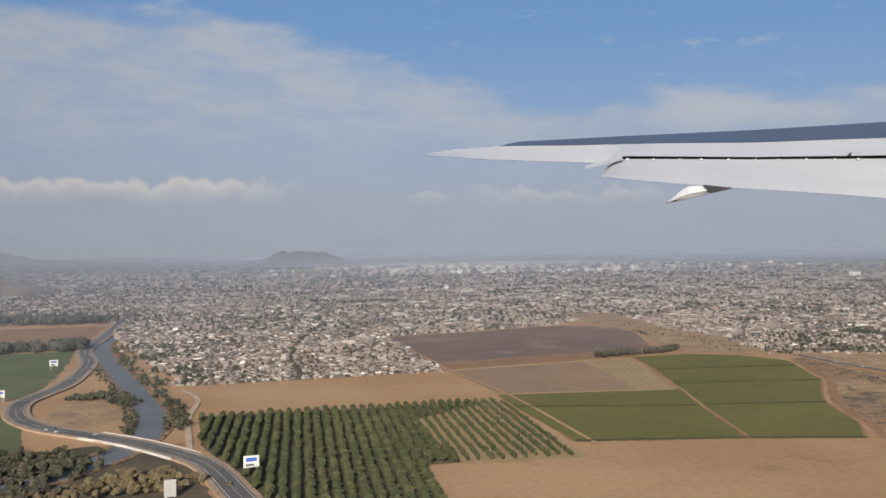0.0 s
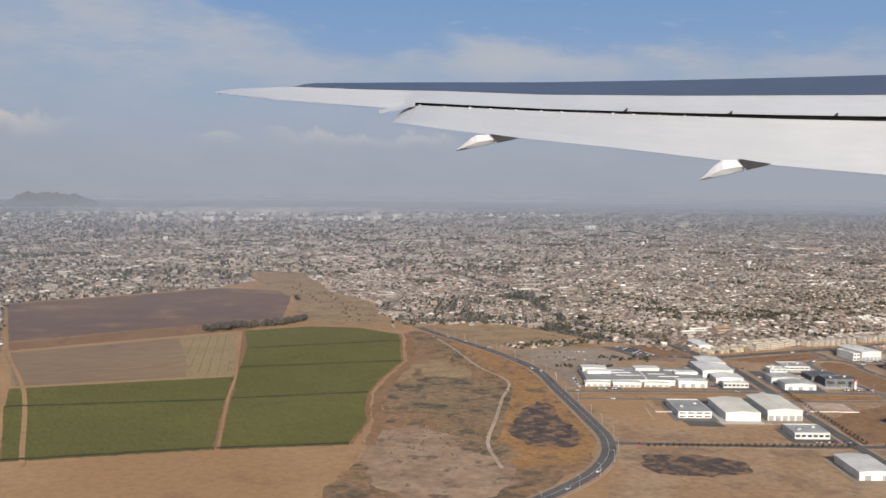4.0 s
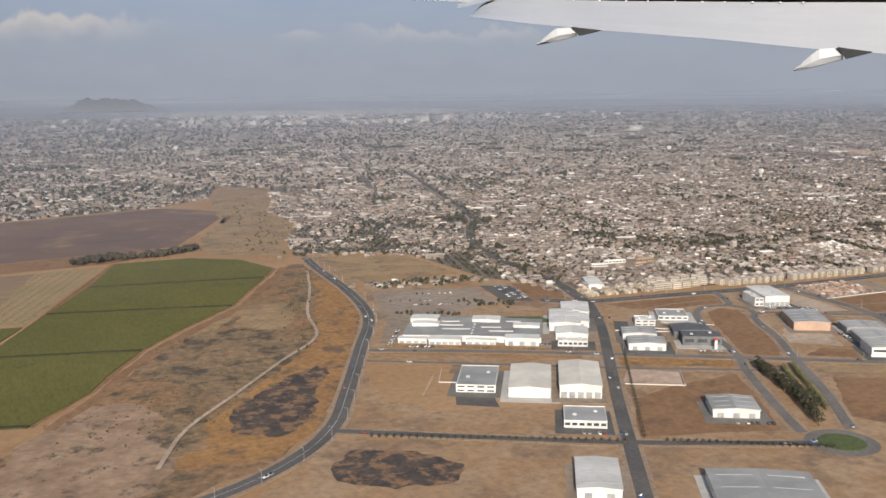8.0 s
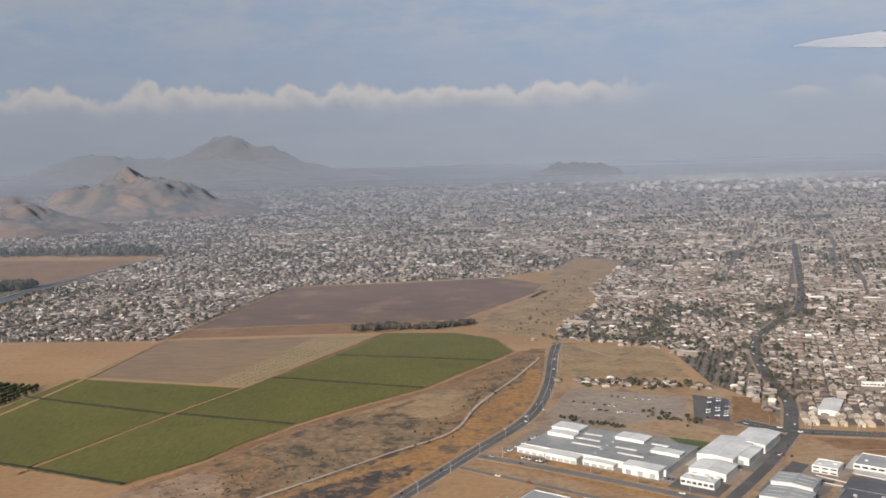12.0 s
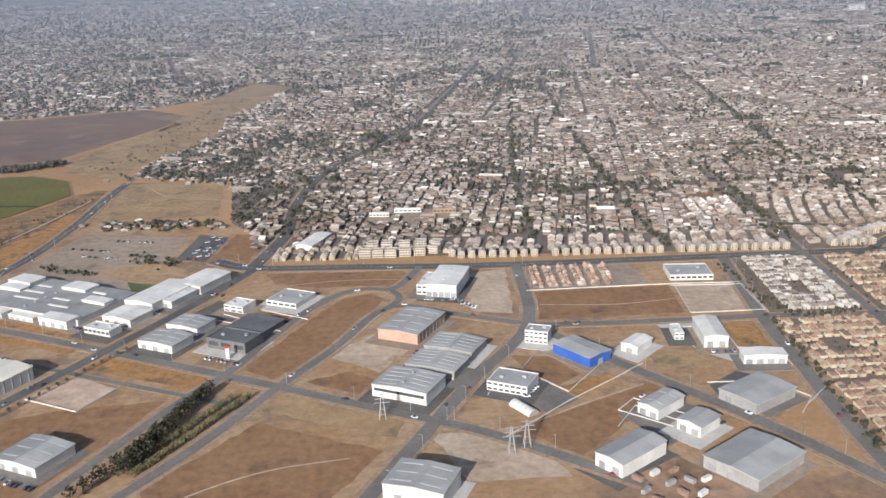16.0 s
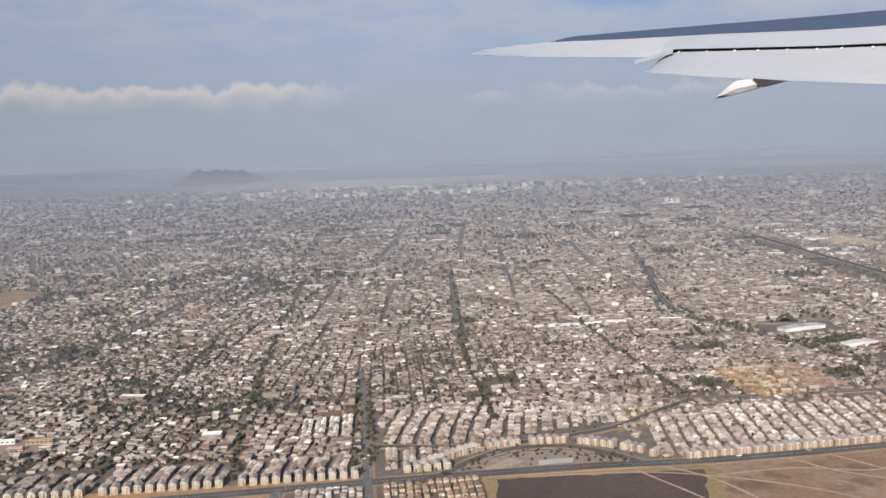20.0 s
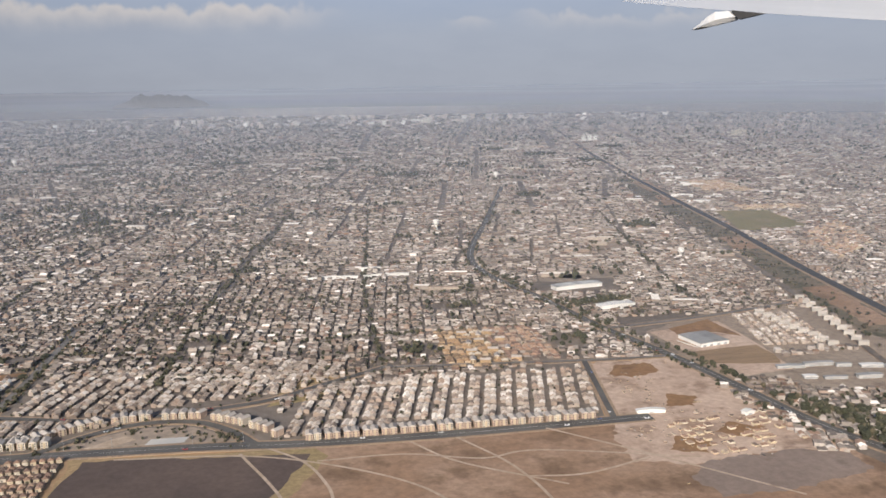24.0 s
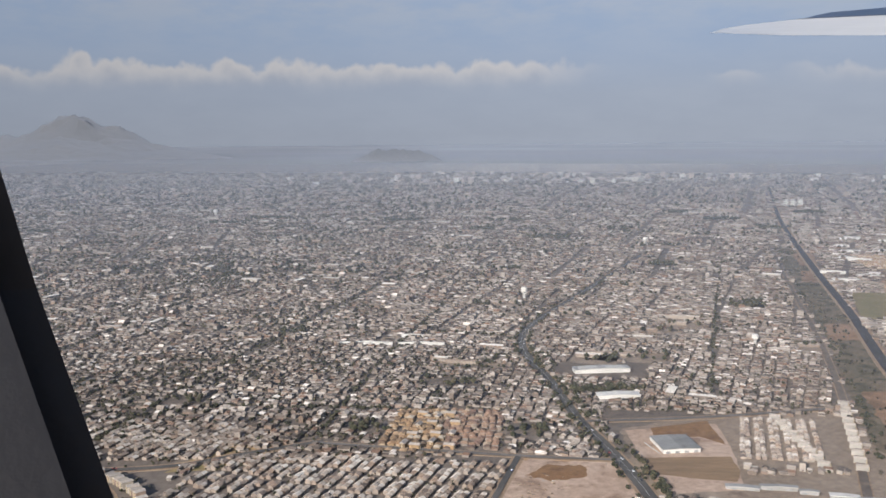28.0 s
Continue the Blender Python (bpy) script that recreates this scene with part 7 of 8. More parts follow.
for a, b in zip(row, row[1:]):
    d = b - a
    for f in np.arange(0, 1, .78 / d.length):
        q = a + d * f + Vector((.35 * d.y, -.35 * d.x)) * -.4 / d.length
        m = pose(q.x, q.y, 0, 0, 0, math.degrees(math.atan2(d.y, d.x)) + 6 * math.sin(count * 2.3))
        if count % 6 != 4:
            copy_thing(pink if count % 5 in (0, 1, 3) else first, m)
        count += 1
pink.matrix_world = pose(193.2, 75.4, 0, 0, 0, -50)
for x in np.arange(195.8, 221.5, 1.62):
    copy_thing(pink, pose(x, 73.9 - (x - 195) * .052, 0, 0, 0, -3))
    copy_thing(pink if int(x) % 3 else first, pose(x + .68, 73.86 - (x - 195) * .052, 0, 0, 0, -3))
first.matrix_world = pose(134.6, 82.0, 0, 0, 0, -5)
for x, y, a in ((126.4, 83.0, -8), (127.6, 82.9, -8), (128.8, 82.7, -8), (130.2, 82.8, -8), (131.6, 82.8, -8), (127.2, 85.3, -8), (128.6, 85.4, -8), (130.3, 85.0, -8), (131.9, 85.1, -8), (133.0, 83.2, -30), (133.4, 84.8, -30)):
    flat_block(x, y, 1.1, .9, .75, a, "cream walk-up block with grey roof", wall="apart", roof="apart_roof", bays=4, floors=3, units=0, category="apartment block", name="apartment_block")
white = apartment(0, 0, .42, 1.1, .5, 0, "white four-storey slab block near the highway", wall="house_slab", group="white slab blocks")
k = 0
for (ax, ay), (bx, by), n in (((264.0, 106.0), (258.2, 85.2), 11), ((254.7, 100.6), (255.0, 86.1), 9)):
    for i in range(n):
        m = pose(ax + (bx - ax) * i / (n - 1), ay + (by - ay) * i / (n - 1), 0, 0, 0, 66 + 5 * math.sin(i * 2.1))
        if k:
            copy_thing(white, m)
        else:
            white.matrix_world = m
        k += 1
ochre = apartment(0, 0, .6, 1.1, .52, 0, "ochre apartment block in a dense estate", wall="ochre", group="ochre estate")
for i in range(4):
    for j in range(4):
        if (i, j) != (0, 0) and (i * 7 + j * 5) % 4:
            copy_thing(ochre, pose(214.6 + i * 1.5 + j * .4 + .3 * math.sin(i * 5 + j), 90.6 + j * 3.2 + .6 * math.cos(i * 3 + j * 2), 0, 0, 0, -14 + ((i + j) % 2) * 90))
ochre.matrix_world = pose(214.6, 90.6, 0, 0, 0, -14)


# ---------------------------------------------------------------- detached and paired houses
def house(w, l, h, roof_h, wall, roof, label, group):
    ob = tagged(new("house"), label, "house", group)
    bm = bmesh.new()
    box(bm, -w / 2, w / 2, -l / 2, l / 2, 0, h, bottom=False)
    part("wall", bm, wall, ob)
    bm = bmesh.new()
    o = .05
    vs = [bm.verts.new(c) for c in ((-w / 2 - o, -l / 2 - o, h - .01), (w / 2 + o, -l / 2 - o, h - .01), (w / 2 + o, l / 2 + o, h - .01), (-w / 2 - o, l / 2 + o, h - .01), (0, -l * .22, h + roof_h), (0, l * .22, h + roof_h))]
    for f in ((0, 1, 4), (1, 2, 5, 4), (2, 3, 5), (3, 0, 4, 5), (3, 2, 1, 0)):
        bm.faces.new([vs[j] for j in f])
    part("roof", bm, roof, ob)
    bm = bmesh.new()
    box(bm, -w * .32, -w * .1, -l / 2 - .01, -l / 2, 0, h * .6)
    part("door", bm, "glass", ob)
    return ob


def estate(model, corner, across, up, columns, rows, skip=None, turn=0.0, wobble=0.05, seed=2):
    rnd = random.Random(seed)
    c, a, u = Vector(corner), Vector(across), Vector(up)
    ang = math.degrees(math.atan2(a.y, a.x)) + turn
    made = 0
    for j in range(rows):
        for i in range(columns):
            q = c + a * ((i + .5) / columns) + u * ((j + .5 + (.14 if j % 2 == 0 else -.14)) / rows)
            if rnd.random() < .07 or (skip and skip(i, j)) or not off_roads(np.array([q.x]), np.array([q.y]), .3)[0]:
                continue
            m = pose(q.x + rnd.uniform(-wobble, wobble), q.y + rnd.uniform(-wobble, wobble), 0, 0, 0, ang + rnd.choice((0, 0, 0, 180)))
            if not made:
                model.matrix_world = m
            else:
                copy_thing(model, m)
            made += 1


estate(house(.44, .44, .34, .14, "house_wall", "house_tile", "yellow two-storey house with a tiled hip roof", "yellow estate"), (166.2, 61.6), (8.4, -.5), (1.6, 13.2), 13, 15, lambda i, j: 5 <= i <= 7 and 7 <= j <= 10)
estate(house(.44, .38, .3, .09, "house_pale_wall", "house_white", "small white house with a light roof", "white estate"), (158.6, 62.6), (5.8, -.5), (1.8, 13.2), 9, 20, lambda i, j: i in (3, 4) and 5 <= j <= 9)
HIP = ([(-.5, -.5, 0), (.5, -.5, 0), (.5, .5, 0), (-.5, .5, 0), (-.5, -.5, .62), (.5, -.5, .62), (.5, .5, .62), (-.5, .5, .62), (-.57, -.57, .6), (.57, -.57, .6), (.57, .57, .6), (-.57, .57, .6), (0, -.2, 1), (0, .2, 1)],
       [(0, 1, 5, 4), (1, 2, 6, 5), (2, 3, 7, 6), (3, 0, 4, 7), (8, 9, 12), (9, 10, 13, 12), (10, 11, 13), (11, 8, 12, 13)], [0, 0, 0, 0, 1, 1, 1, 1])


def estate_mass(corner, across, up, columns, rows, size, label, skip=None):
    c, a, u = Vector(corner), Vector(across), Vector(up)
    at = np.array([tuple(c + a * ((i + .5) / columns) + u * ((j + .5 + (.19 if j % 2 == 0 else -.19)) / rows)) for i in range(columns) for j in range(rows) if not (skip and skip(i, j)) and rng.random() > .06])
    at += rng.normal(0, .05, at.shape)
    at = at[off_roads(at[:, 0], at[:, 1], .3)]
    n = len(at)
    turn = np.full(n, math.atan2(a.y, a.x)) + np.where(rng.random(n) < .2, math.pi / 2, 0)
    many("estate_houses", HIP, at, np.array(size) * rng.uniform(.88, 1.12, (n, 3)), turn, ("walls_yellow", "roofs_tile"), label, "houses")


estate_mass((155.8, 50.5), (8.0, -.2), (.9, 10.6), 13, 14, (.43, .43, .46), "yellow-beige houses with tiled hip roofs", lambda i, j: 3 <= i <= 5 and 5 <= j <= 8)
estate_mass((154.8, 38), (7.8, 0), (.8, 12), 14, 20, (.47, .38, .40), "joined beige houses with brown tiled roofs", lambda i, j: 3 <= i <= 5 and 4 <= j <= 8)
estate_mass((165.6, 50.5), (6.0, -.2), (.4, 9.4), 9, 12, (.43, .43, .46), "yellow houses with tiled hip roofs", lambda i, j: i > 4 and j > 6)
estate_mass((164.4, 36), (9.0, 0), (1.0, 14), 15, 20, (.47, .38, .40), "joined beige houses with brown tiled roofs", lambda i, j: i in (5, 6) and 3 <= j <= 7)
# ochre and rusty houses in the dense estate
u, v = np.meshgrid(np.arange(212.8, 224.8, .82), np.arange(89.2, 103.8, .95), indexing="ij")
at = np.stack([u.ravel() + .25 * (v.ravel() - 96) * .3, v.ravel()], 1) + rng.normal(0, .12, (u.size, 2))
at = at[off_roads(at[:, 0], at[:, 1], .3) & (rng.random(len(at)) > .12)]
for sel, mats, lab in ((at[:, 0] < 218.6, ("walls_ochre", "roofs_ochre"), "tight ochre houses with ochre tiled roofs"), (at[:, 0] >= 218.6, ("walls", "roofs_tile"), "tight beige houses with rusty tiled roofs")):
    k = int(sel.sum())
    many("estate_houses", HIP, at[sel], np.array((.66, .7, .42)) * rng.uniform(.8, 1.15, (k, 3)), np.full(k, -.2) + np.where(rng.random(k) < .3, math.pi / 2, 0), mats, lab, "houses")
# new houses and slabs on the cleared lot
u, v = np.meshgrid(np.arange(226.6, 236.4, .8), np.arange(62.8, 69.4, 1.3), indexing="ij")
at = np.stack([u.ravel(), v.ravel() + .12 * (u.ravel() - 231)], 1) + rng.normal(0, .1, (u.size, 2))
at = at[(rng.random(len(at)) > .3) & off_roads(at[:, 0], at[:, 1], .5)]
many("new_houses", FLAT, at, np.array((.55, .5, .2)) * rng.uniform(.7, 1.2, (len(at), 3)), np.full(len(at), .12), ("walls_yellow", "roofs_tile"), "unfinished low yellow houses on a cleared lot", "houses")
warehouse(226.4, 72.2, 2.6, .5, .25, -8, "low white site shed on the cleared lot", roof="sheet_white", doors=1, sky_strips=0, name="site_shed", category="shed")
warehouse(234.6, 69.6, 1.0, .6, .3, 12, "small white site shed on the cleared lot", roof="sheet_white", doors=1, sky_strips=0, name="site_shed", category="shed")
at = np.stack([rng.uniform(220, 238, 900), rng.uniform(57, 86, 900)], 1)
heap = np.array([noise.noise(Vector((q[0] / 2.6, q[1] / 2.6, 5.5))) for q in at])
at = at[(heap > .12) & inside([(222.6, 71.6), (226.4, 87.3), (235.5, 86.6), (237.2, 74), (236, 62), (222, 57.6)], at[:, 0], at[:, 1]) & off_roads(at[:, 0], at[:, 1], .3)]
many("rubble", FLAT, at, np.array((.16, .1, .05)) * rng.uniform(.5, 2.2, (len(at), 3)), rng.uniform(0, 3, len(at)), ("walls_ochre", "roofs"), "scattered rubble and building material on the cleared lot", "rubble")
for pts in ([(226.6, 83), (229, 86), (233, 85.6), (232, 82.6), (229, 81.6)], [(228.4, 73.4), (230, 76.4), (232.4, 75.2), (231, 72.6)], [(224.2, 64), (226, 66.6), (228.6, 65), (227, 62.6)], [(229.6, 66.6), (232, 68.4), (234.4, 66.4), (232, 64.6)]):
    patch("dug_earth", pts, 0.0285, "soil_red", "dug-over brown earth on the cleared lot", "open ground", wild=0.35, step=0.5)
estate(house(.55, .5, .3, .17, "house_wall", "house_cream", "cream cottage with a light hip roof", "cottages by the avenue"), (117.4, 83.2), (8.4, -1.1), (.5, 3.4), 11, 5, lambda i, j: i % 3 == 2)
patch("estate_streets", [(154.4, 36), (157, 61.4), (158.8, 76), (176, 74), (174.4, 60), (175.5, 36)], 0.03, "estate_paving", "worn brown streets of the housing estate", "street", wild=0)
patch("terrace_streets", [(139.8, 70.8), (140.4, 77.2), (150.4, 76.6), (150, 70.4)], 0.03, "street_dry", "beige lanes between the cottages", "street", wild=0)


# ---------------------------------------------------------------- towers, signs, bridge, masts
def water_tower(x, y, r, h, label):
    ob = tagged(new("water_tower"), label, "water tower")
    ob.location = (x, y, 0)
    for name, prof, mat in (("shaft", ((r * .55, 0), (r * .42, h * .35), (r * .5, h * .5)), "concrete"), ("tank", ((r * .5, h * .5), (r, h * .62), (r, h * .94), (r * .7, h), (0.01, h)), "wall_white")):
        bm = bmesh.new()
        rings = [[bm.verts.new((q * math.cos(t), q * math.sin(t), z)) for t in np.linspace(0, 2 * math.pi, 14, endpoint=False)] for q, z in prof]
        for a, b in zip(rings, rings[1:]):
            for i in range(14):
                bm.faces.new((a[i], a[(i + 1) % 14], b[(i + 1) % 14], b[i]))
        part(name, bm, mat, ob)


water_tower(229.5, 176, 0.6, 2.1, "tall white water tower above the houses")
water_tower(265.6, 258, 0.7, 2.3, "white water tower beside trees")
water_tower(115, 354, 0.9, 2.6, "far white water tower in haze")
water_tower(262.5, 137, 0.5, 1.6, "small white water tank on a shaft")
for k in range(3):
    flat_block(343 + k * 3.2, 386 + k * 1.0, 1.9, 1.6, 3.0, -20, "pale twin high-rise block in haze", wall="wall_white", roof="sheet_white", bays=3, floors=4, units=0, category="high-rise", name="high_rise")
for k in range(3):
    flat_block(425 + k * 3.4, 400 + k * 1.5, 2.2, 1.8, 2.6, -20, "pale high-rise block in haze", wall="apart", roof="sheet_white", bays=3, floors=4, units=0, category="high-rise", name="high_rise")


def billboard(x, y, ang, label, w=.6, z0=.55, z1=1.45, face="wall_white", bars=True):
    ob = tagged(new("billboard"), label, "billboard")
    ob.matrix_world = pose(x, y, 0, 0, 0, ang)
    bm = bmesh.new()
    box(bm, -w, w, -.04, .04, z0, z1)
    face = part("board", bm, face, ob)
    if bars:
        for x0, x1, c0, c1, ink in ((-.42, .42, 1.0, 1.3, "wall_blue"), (-.45, .2, .70, .82, "glass"), (-.45, .45, .62, .67, "glass")):
            bm = bmesh.new()
            box(bm, x0, x1, -.05, -.041, c0, c1)
            part("print_bar", bm, ink, face, "coloured unreadable print")
    for s in (-1, 1):
        bm = bmesh.new()
        box(bm, s * w * .7 - .04, s * w * .7 + .04, -.04, .04, 0, z0)
        part("post", bm, "metal", ob)


billboard(7.6, 73.2, 4, "white roadside billboard on two posts")
billboard(1.4, 68.2, 2, "pale grey back of a tall roadside billboard", .42, .1, 1.3, "sheet", False)
billboard(-13.4, 150, 10, "grey roadside sign by the highway")
billboard(-16.6, 119, 10, "grey roadside sign by the pasture")
bridge = tagged(new("highway_bridge"), "concrete highway bridge over the river", "bridge")
line = [Vector(q) for q in ((3, 81), (1, 84.6), (-1, 88), (-3, 90.8), (-5.2, 93.4))]
for s in (-1, 1):
    bm = bmesh.new()
    ribbon(bm, line, *sorted((s * 1.38, s * 1.45)), 0.05, 0.27)
    part("guard_wall", bm, "concrete", bridge)
for q in line[1:4]:
    bm = bmesh.new()
    box(bm, q.x - .5, q.x + .5, q.y - .12, q.y + .12, 0, .15)
    part("pier", bm, "concrete", bridge)



def arch_shed(x, y, r, l, ang, label):
    ob = tagged(new("arch_shed"), label, "shed")
    ob.matrix_world = pose(x, y, 0, 0, 0, ang)
    bm = bmesh.new()
    rim = [(r * math.cos(t), r * .85 * math.sin(t)) for t in np.linspace(0, math.pi, 13)]
    rows = [[bm.verts.new((px, py, pz)) for px, pz in rim] for py in np.linspace(-l / 2, l / 2, 7)]
    for a, b in zip(rows, rows[1:]):
        for i in range(12):
            bm.faces.new((a[i], a[i + 1], b[i + 1], b[i]))
    part("arched_roof", bm, "sheet_white", ob)
    for k in range(5):
        bm = bmesh.new()
        y0 = -l / 2 + l * (k + .5) / 5
        ring = [[bm.verts.new((px * 1.03, py, pz * 1.03)) for px, pz in rim] for py in (y0 - .03, y0 + .03)]
        for i in range(12):
            bm.faces.new((ring[0][i], ring[0][i + 1], ring[1][i + 1], ring[1][i]))
        part("rib", bm, "metal", ob)
    for s in (-1, 1):
        bm = bmesh.new()
        bm.faces.new([bm.verts.new((px * .98, s * l * .49, pz * .98)) for px, pz in rim])
        part("end_wall", bm, "wall_grey", ob)


arch_shed(135.3, 49.9, .42, 2.0, 28, "white arched sheet shed on a dirt yard")
# roundabout
bm = bmesh.new()
for i in range(24):
    t0, t1 = 2 * math.pi * i / 24, 2 * math.pi * (i + 1) / 24
    bm.faces.new([bm.verts.new((108.6 + r * math.cos(t), 40.6 + r * math.sin(t), .052)) for r, t in ((1.5, t0), (2.3, t0), (2.3, t1), (1.5, t1))])
tagged(part("roundabout", bm, "asphalt_old"), "grey roundabout ring at the estate entrance", "road", kind="structure")
bm = bmesh.new()
prism(bm, [(108.6 + 1.5 * math.cos(t), 40.6 + 1.5 * math.sin(t)) for t in np.linspace(0, 2 * math.pi, 24, endpoint=False)], 0, .08)
tagged(part("roundabout_island", bm, "grass"), "grassy round island", "traffic island", kind="structure")


def pylon(x, y, h, label):
    ob = tagged(new("power_pylon"), label, "pylon", "pylons")
    ob.location = (x, y, 0)
    for sx, sy in ((-1, -1), (1, -1), (1, 1), (-1, 1)):
        bm = bmesh.new()
        box(bm, -.02, .02, -.02, .02, 0, 1, Matrix(((1, 0, -sx * .17, sx * .2), (0, 1, -sy * .17, sy * .2), (0, 0, h, 0), (0, 0, 0, 1))))
        part("leg", bm, "metal", ob)
    for z, w in ((h * .62, .5), (h * .78, .42), (h * .94, .34)):
        bm = bmesh.new()
        box(bm, -w, w, -.02, .02, z, z + .03)
        part("cross_arm", bm, "metal", ob)
    for z in (h * .2, h * .4):
        bm = bmesh.new()
        e = .2 - .17 * z / h
        box(bm, -e, e, -e - .01, -e + .01, z, z + .02)
        part("brace", bm, "metal", ob)


for q in ((133.6, 44.8), (134.6, 45.4), (126.5, 50.2)):
    pylon(*q, 1.7 if q[0] < 140 else 1.1, "thin grey lattice power pylon on bare earth")


# boundary walls of the lots
def lot_wall(points, label="low white boundary wall of a lot"):
    ob = tagged(new("lot_wall"), label, "wall", "lot walls")
    for (ax, ay), (bx, by) in zip(points, points[1:]):
        d = math.hypot(bx - ax, by - ay)
        bm = bmesh.new()
        box(bm, 0, d, -.02, .02, 0, .11, pose(ax, ay, 0, 0, 0, math.degrees(math.atan2(by - ay, bx - ax))))
        part("wall_length", bm, "concrete", ob)


patch("depot_plot", [(240.6, 97.3), (247.2, 100), (247.3, 92.2), (245.2, 94.6), (240.4, 94.2)], 0.0225, "soil_red", "brown walled plot in the depot", "open ground", wild=0.1)
patch("depot_plot", [(238.2, 88.2), (247.0, 88.6), (246.9, 84.9), (245.9, 82), (238.4, 83.7)], 0.0225, "fallow", "brown bare plot beside the depot", "open ground", wild=0.12)
lot_wall([(239.2, 92.4), (240.2, 89.2)], "white wall of the depot plot")
lot_wall([(138, 58.6), (136.2, 55.6), (138.6, 51.8), (141.4, 55.2), (142.6, 57)])
lot_wall([(133.6, 46.6), (138.4, 50.6), (142, 53.2), (144.6, 55.2)])
lot_wall([(140.4, 46.8), (142.2, 49.2), (144.4, 46.6)])
lot_wall([(152.6, 47.6), (155, 49.8)])
lot_wall([(114.6, 70.0), (118.2, 66.8), (119.4, 65.4)])
lot_wall([(152.2, 70.3), (157.6, 69.6), (157, 63.2), (151.2, 63.6), (152.2, 70.3)])
lot_wall([(139.6, 70.9), (152.2, 70.3)])
lot_wall([(142.4, 50.2), (144.9, 47.6), (143.6, 46.2), (141, 48.8), (142.4, 50.2)], "low pale wall round a hall's yard")
lot_wall([(148.6, 59.0), (149.2, 61), (152.4, 60.8), (152, 56.6), (154.6, 56), (154.4, 53.2)], "low pale wall round a hall's yard")
lot_wall([(147.8, 51.6), (151.8, 51.2), (153.4, 48.6), (151.8, 46.6)], "low pale wall round a hall's yard")
lot_wall([(133.4, 52.2), (134.6, 55.2), (137, 54.2)], "low white wall beside an office yard")
lot_wall([(92, 66.4), (90.4, 63.4), (92.4, 62.2)], "low white wall beside a workshop yard")
lot_wall([(117.6, 70.4), (121.4, 67.6)], "low white wall behind the dark shed")


# yards with parked goods
for mat_name, pts, lab in (("asphalt", [(111.9, 70.4), (113.8, 73.4), (117.1, 70.5), (115.1, 68.0)], "dark asphalt yard behind the dark hall"),
                           ("asphalt", [(89.4, 58.1), (90.5, 60.7), (92.9, 59.0), (92.0, 56.2)], "dark asphalt yard beside the white halls"),
                           ("soil_sand", [(103.1, 56.9), (105.7, 59.7), (108.9, 57.3), (107.0, 54.4)], "pale walled building plot"),
                           ("asphalt_old", [(136.9, 54.4), (139.0, 50.7), (136.6, 49.1), (135.6, 51.5)], "paved forecourt of the white office"),
                           ("asphalt", [(147.8, 51.3), (150.3, 53.0), (151.8, 51.8), (147.8, 48.9)], "dark yard of the wide grey hall"),
                           ("asphalt_old", [(141.0, 48.1), (142.4, 49.3), (144.1, 45.3), (142.7, 44.1)], "grey yard between two halls"),
                           ("concrete", [(147.7, 61.9), (150.7, 63.1), (151.5, 55.9), (151.3, 53.8), (149.3, 56.3)], "pale paved yard of the tall white hall"),
                           ("soil_pink", [(138.8, 40.8), (142.7, 43.0), (145.1, 38.7), (140.9, 36.7)], "dusty storage yard with stacked goods")):
    patch("yard", pts, 0.0335, mat_name, lab, "yard", wild=0.04)
lot_wall([(103.2, 56.6), (107.1, 54.2), (109.1, 57.4)], "long white wall of a building plot")
lot_wall([(111.8, 70.2), (119.3, 65.5)], "long white wall behind the dark hall")
lot_wall([(151.8, 69.9), (157.7, 69.1), (157.1, 62.8)], "low white wall round a hall's lot")
sign = tagged(new("pole_sign"), "white pole sign with a red top", "sign")
sign.location = (115.9, 61.0, 0)
for part_name, w, z0, z1, mat_name in (("post", .12, 0, .85, "wall_white"), ("head", .16, .85, 1.05, "sign_red")):
    bm = bmesh.new()
    box(bm, -w, w, -.05, .05, z0, z1)
    part(part_name, bm, mat_name, sign)


def container(label, mat_name):
    """A corrugated steel box with end doors."""
    ob = tagged(new("shipping_container"), label, "container", "stored containers")
    bm = bmesh.new()
    n = 14
    low, high = [], []
    for i in range(n + 1):
        for side in (-1, 1):
            y = side * (.12 - (.008 if i % 2 else 0))
            low.append(bm.verts.new((-.3 + .6 * i / n, y, .01)))
            high.append(bm.verts.new((-.3 + .6 * i / n, y, .26)))
    for i in range(n):
        for side in (0, 1):
            a, b = 2 * i + side, 2 * i + 2 + side
            bm.faces.new((low[a], low[b], high[b], high[a]))
        bm.faces.new((high[2 * i], high[2 * i + 2], high[2 * i + 3], high[2 * i + 1]))
    bm.faces.new((low[-2], low[-1], high[-1], high[-2]))
    bmesh.ops.recalc_face_normals(bm, faces=bm.faces[:])
    part("body", bm, mat_name, ob)
    for side in (-1, 1):
        bm = bmesh.new()
        box(bm, -.312, -.3, side * .06 - .055, side * .06 + .055, .02, .25)
        part("door", bm, mat_name, ob)
    return ob


boxes = [container("white steel container in a storage yard", "wall_white"), container("rust-red steel container in a storage yard", "roofs_rust"), container("grey steel container in a storage yard", "wall_grey")]
spots = [(140.8, 41.3), (141.9, 41.4), (142.4, 40.3), (142.6, 39.0), (141.3, 40.2), (139.7, 40.9), (143.3, 40.3), (139.8, 39.7), (141.6, 39.2), (140.4, 37.7), (142.1, 37.6), (140.1, 38.7)]
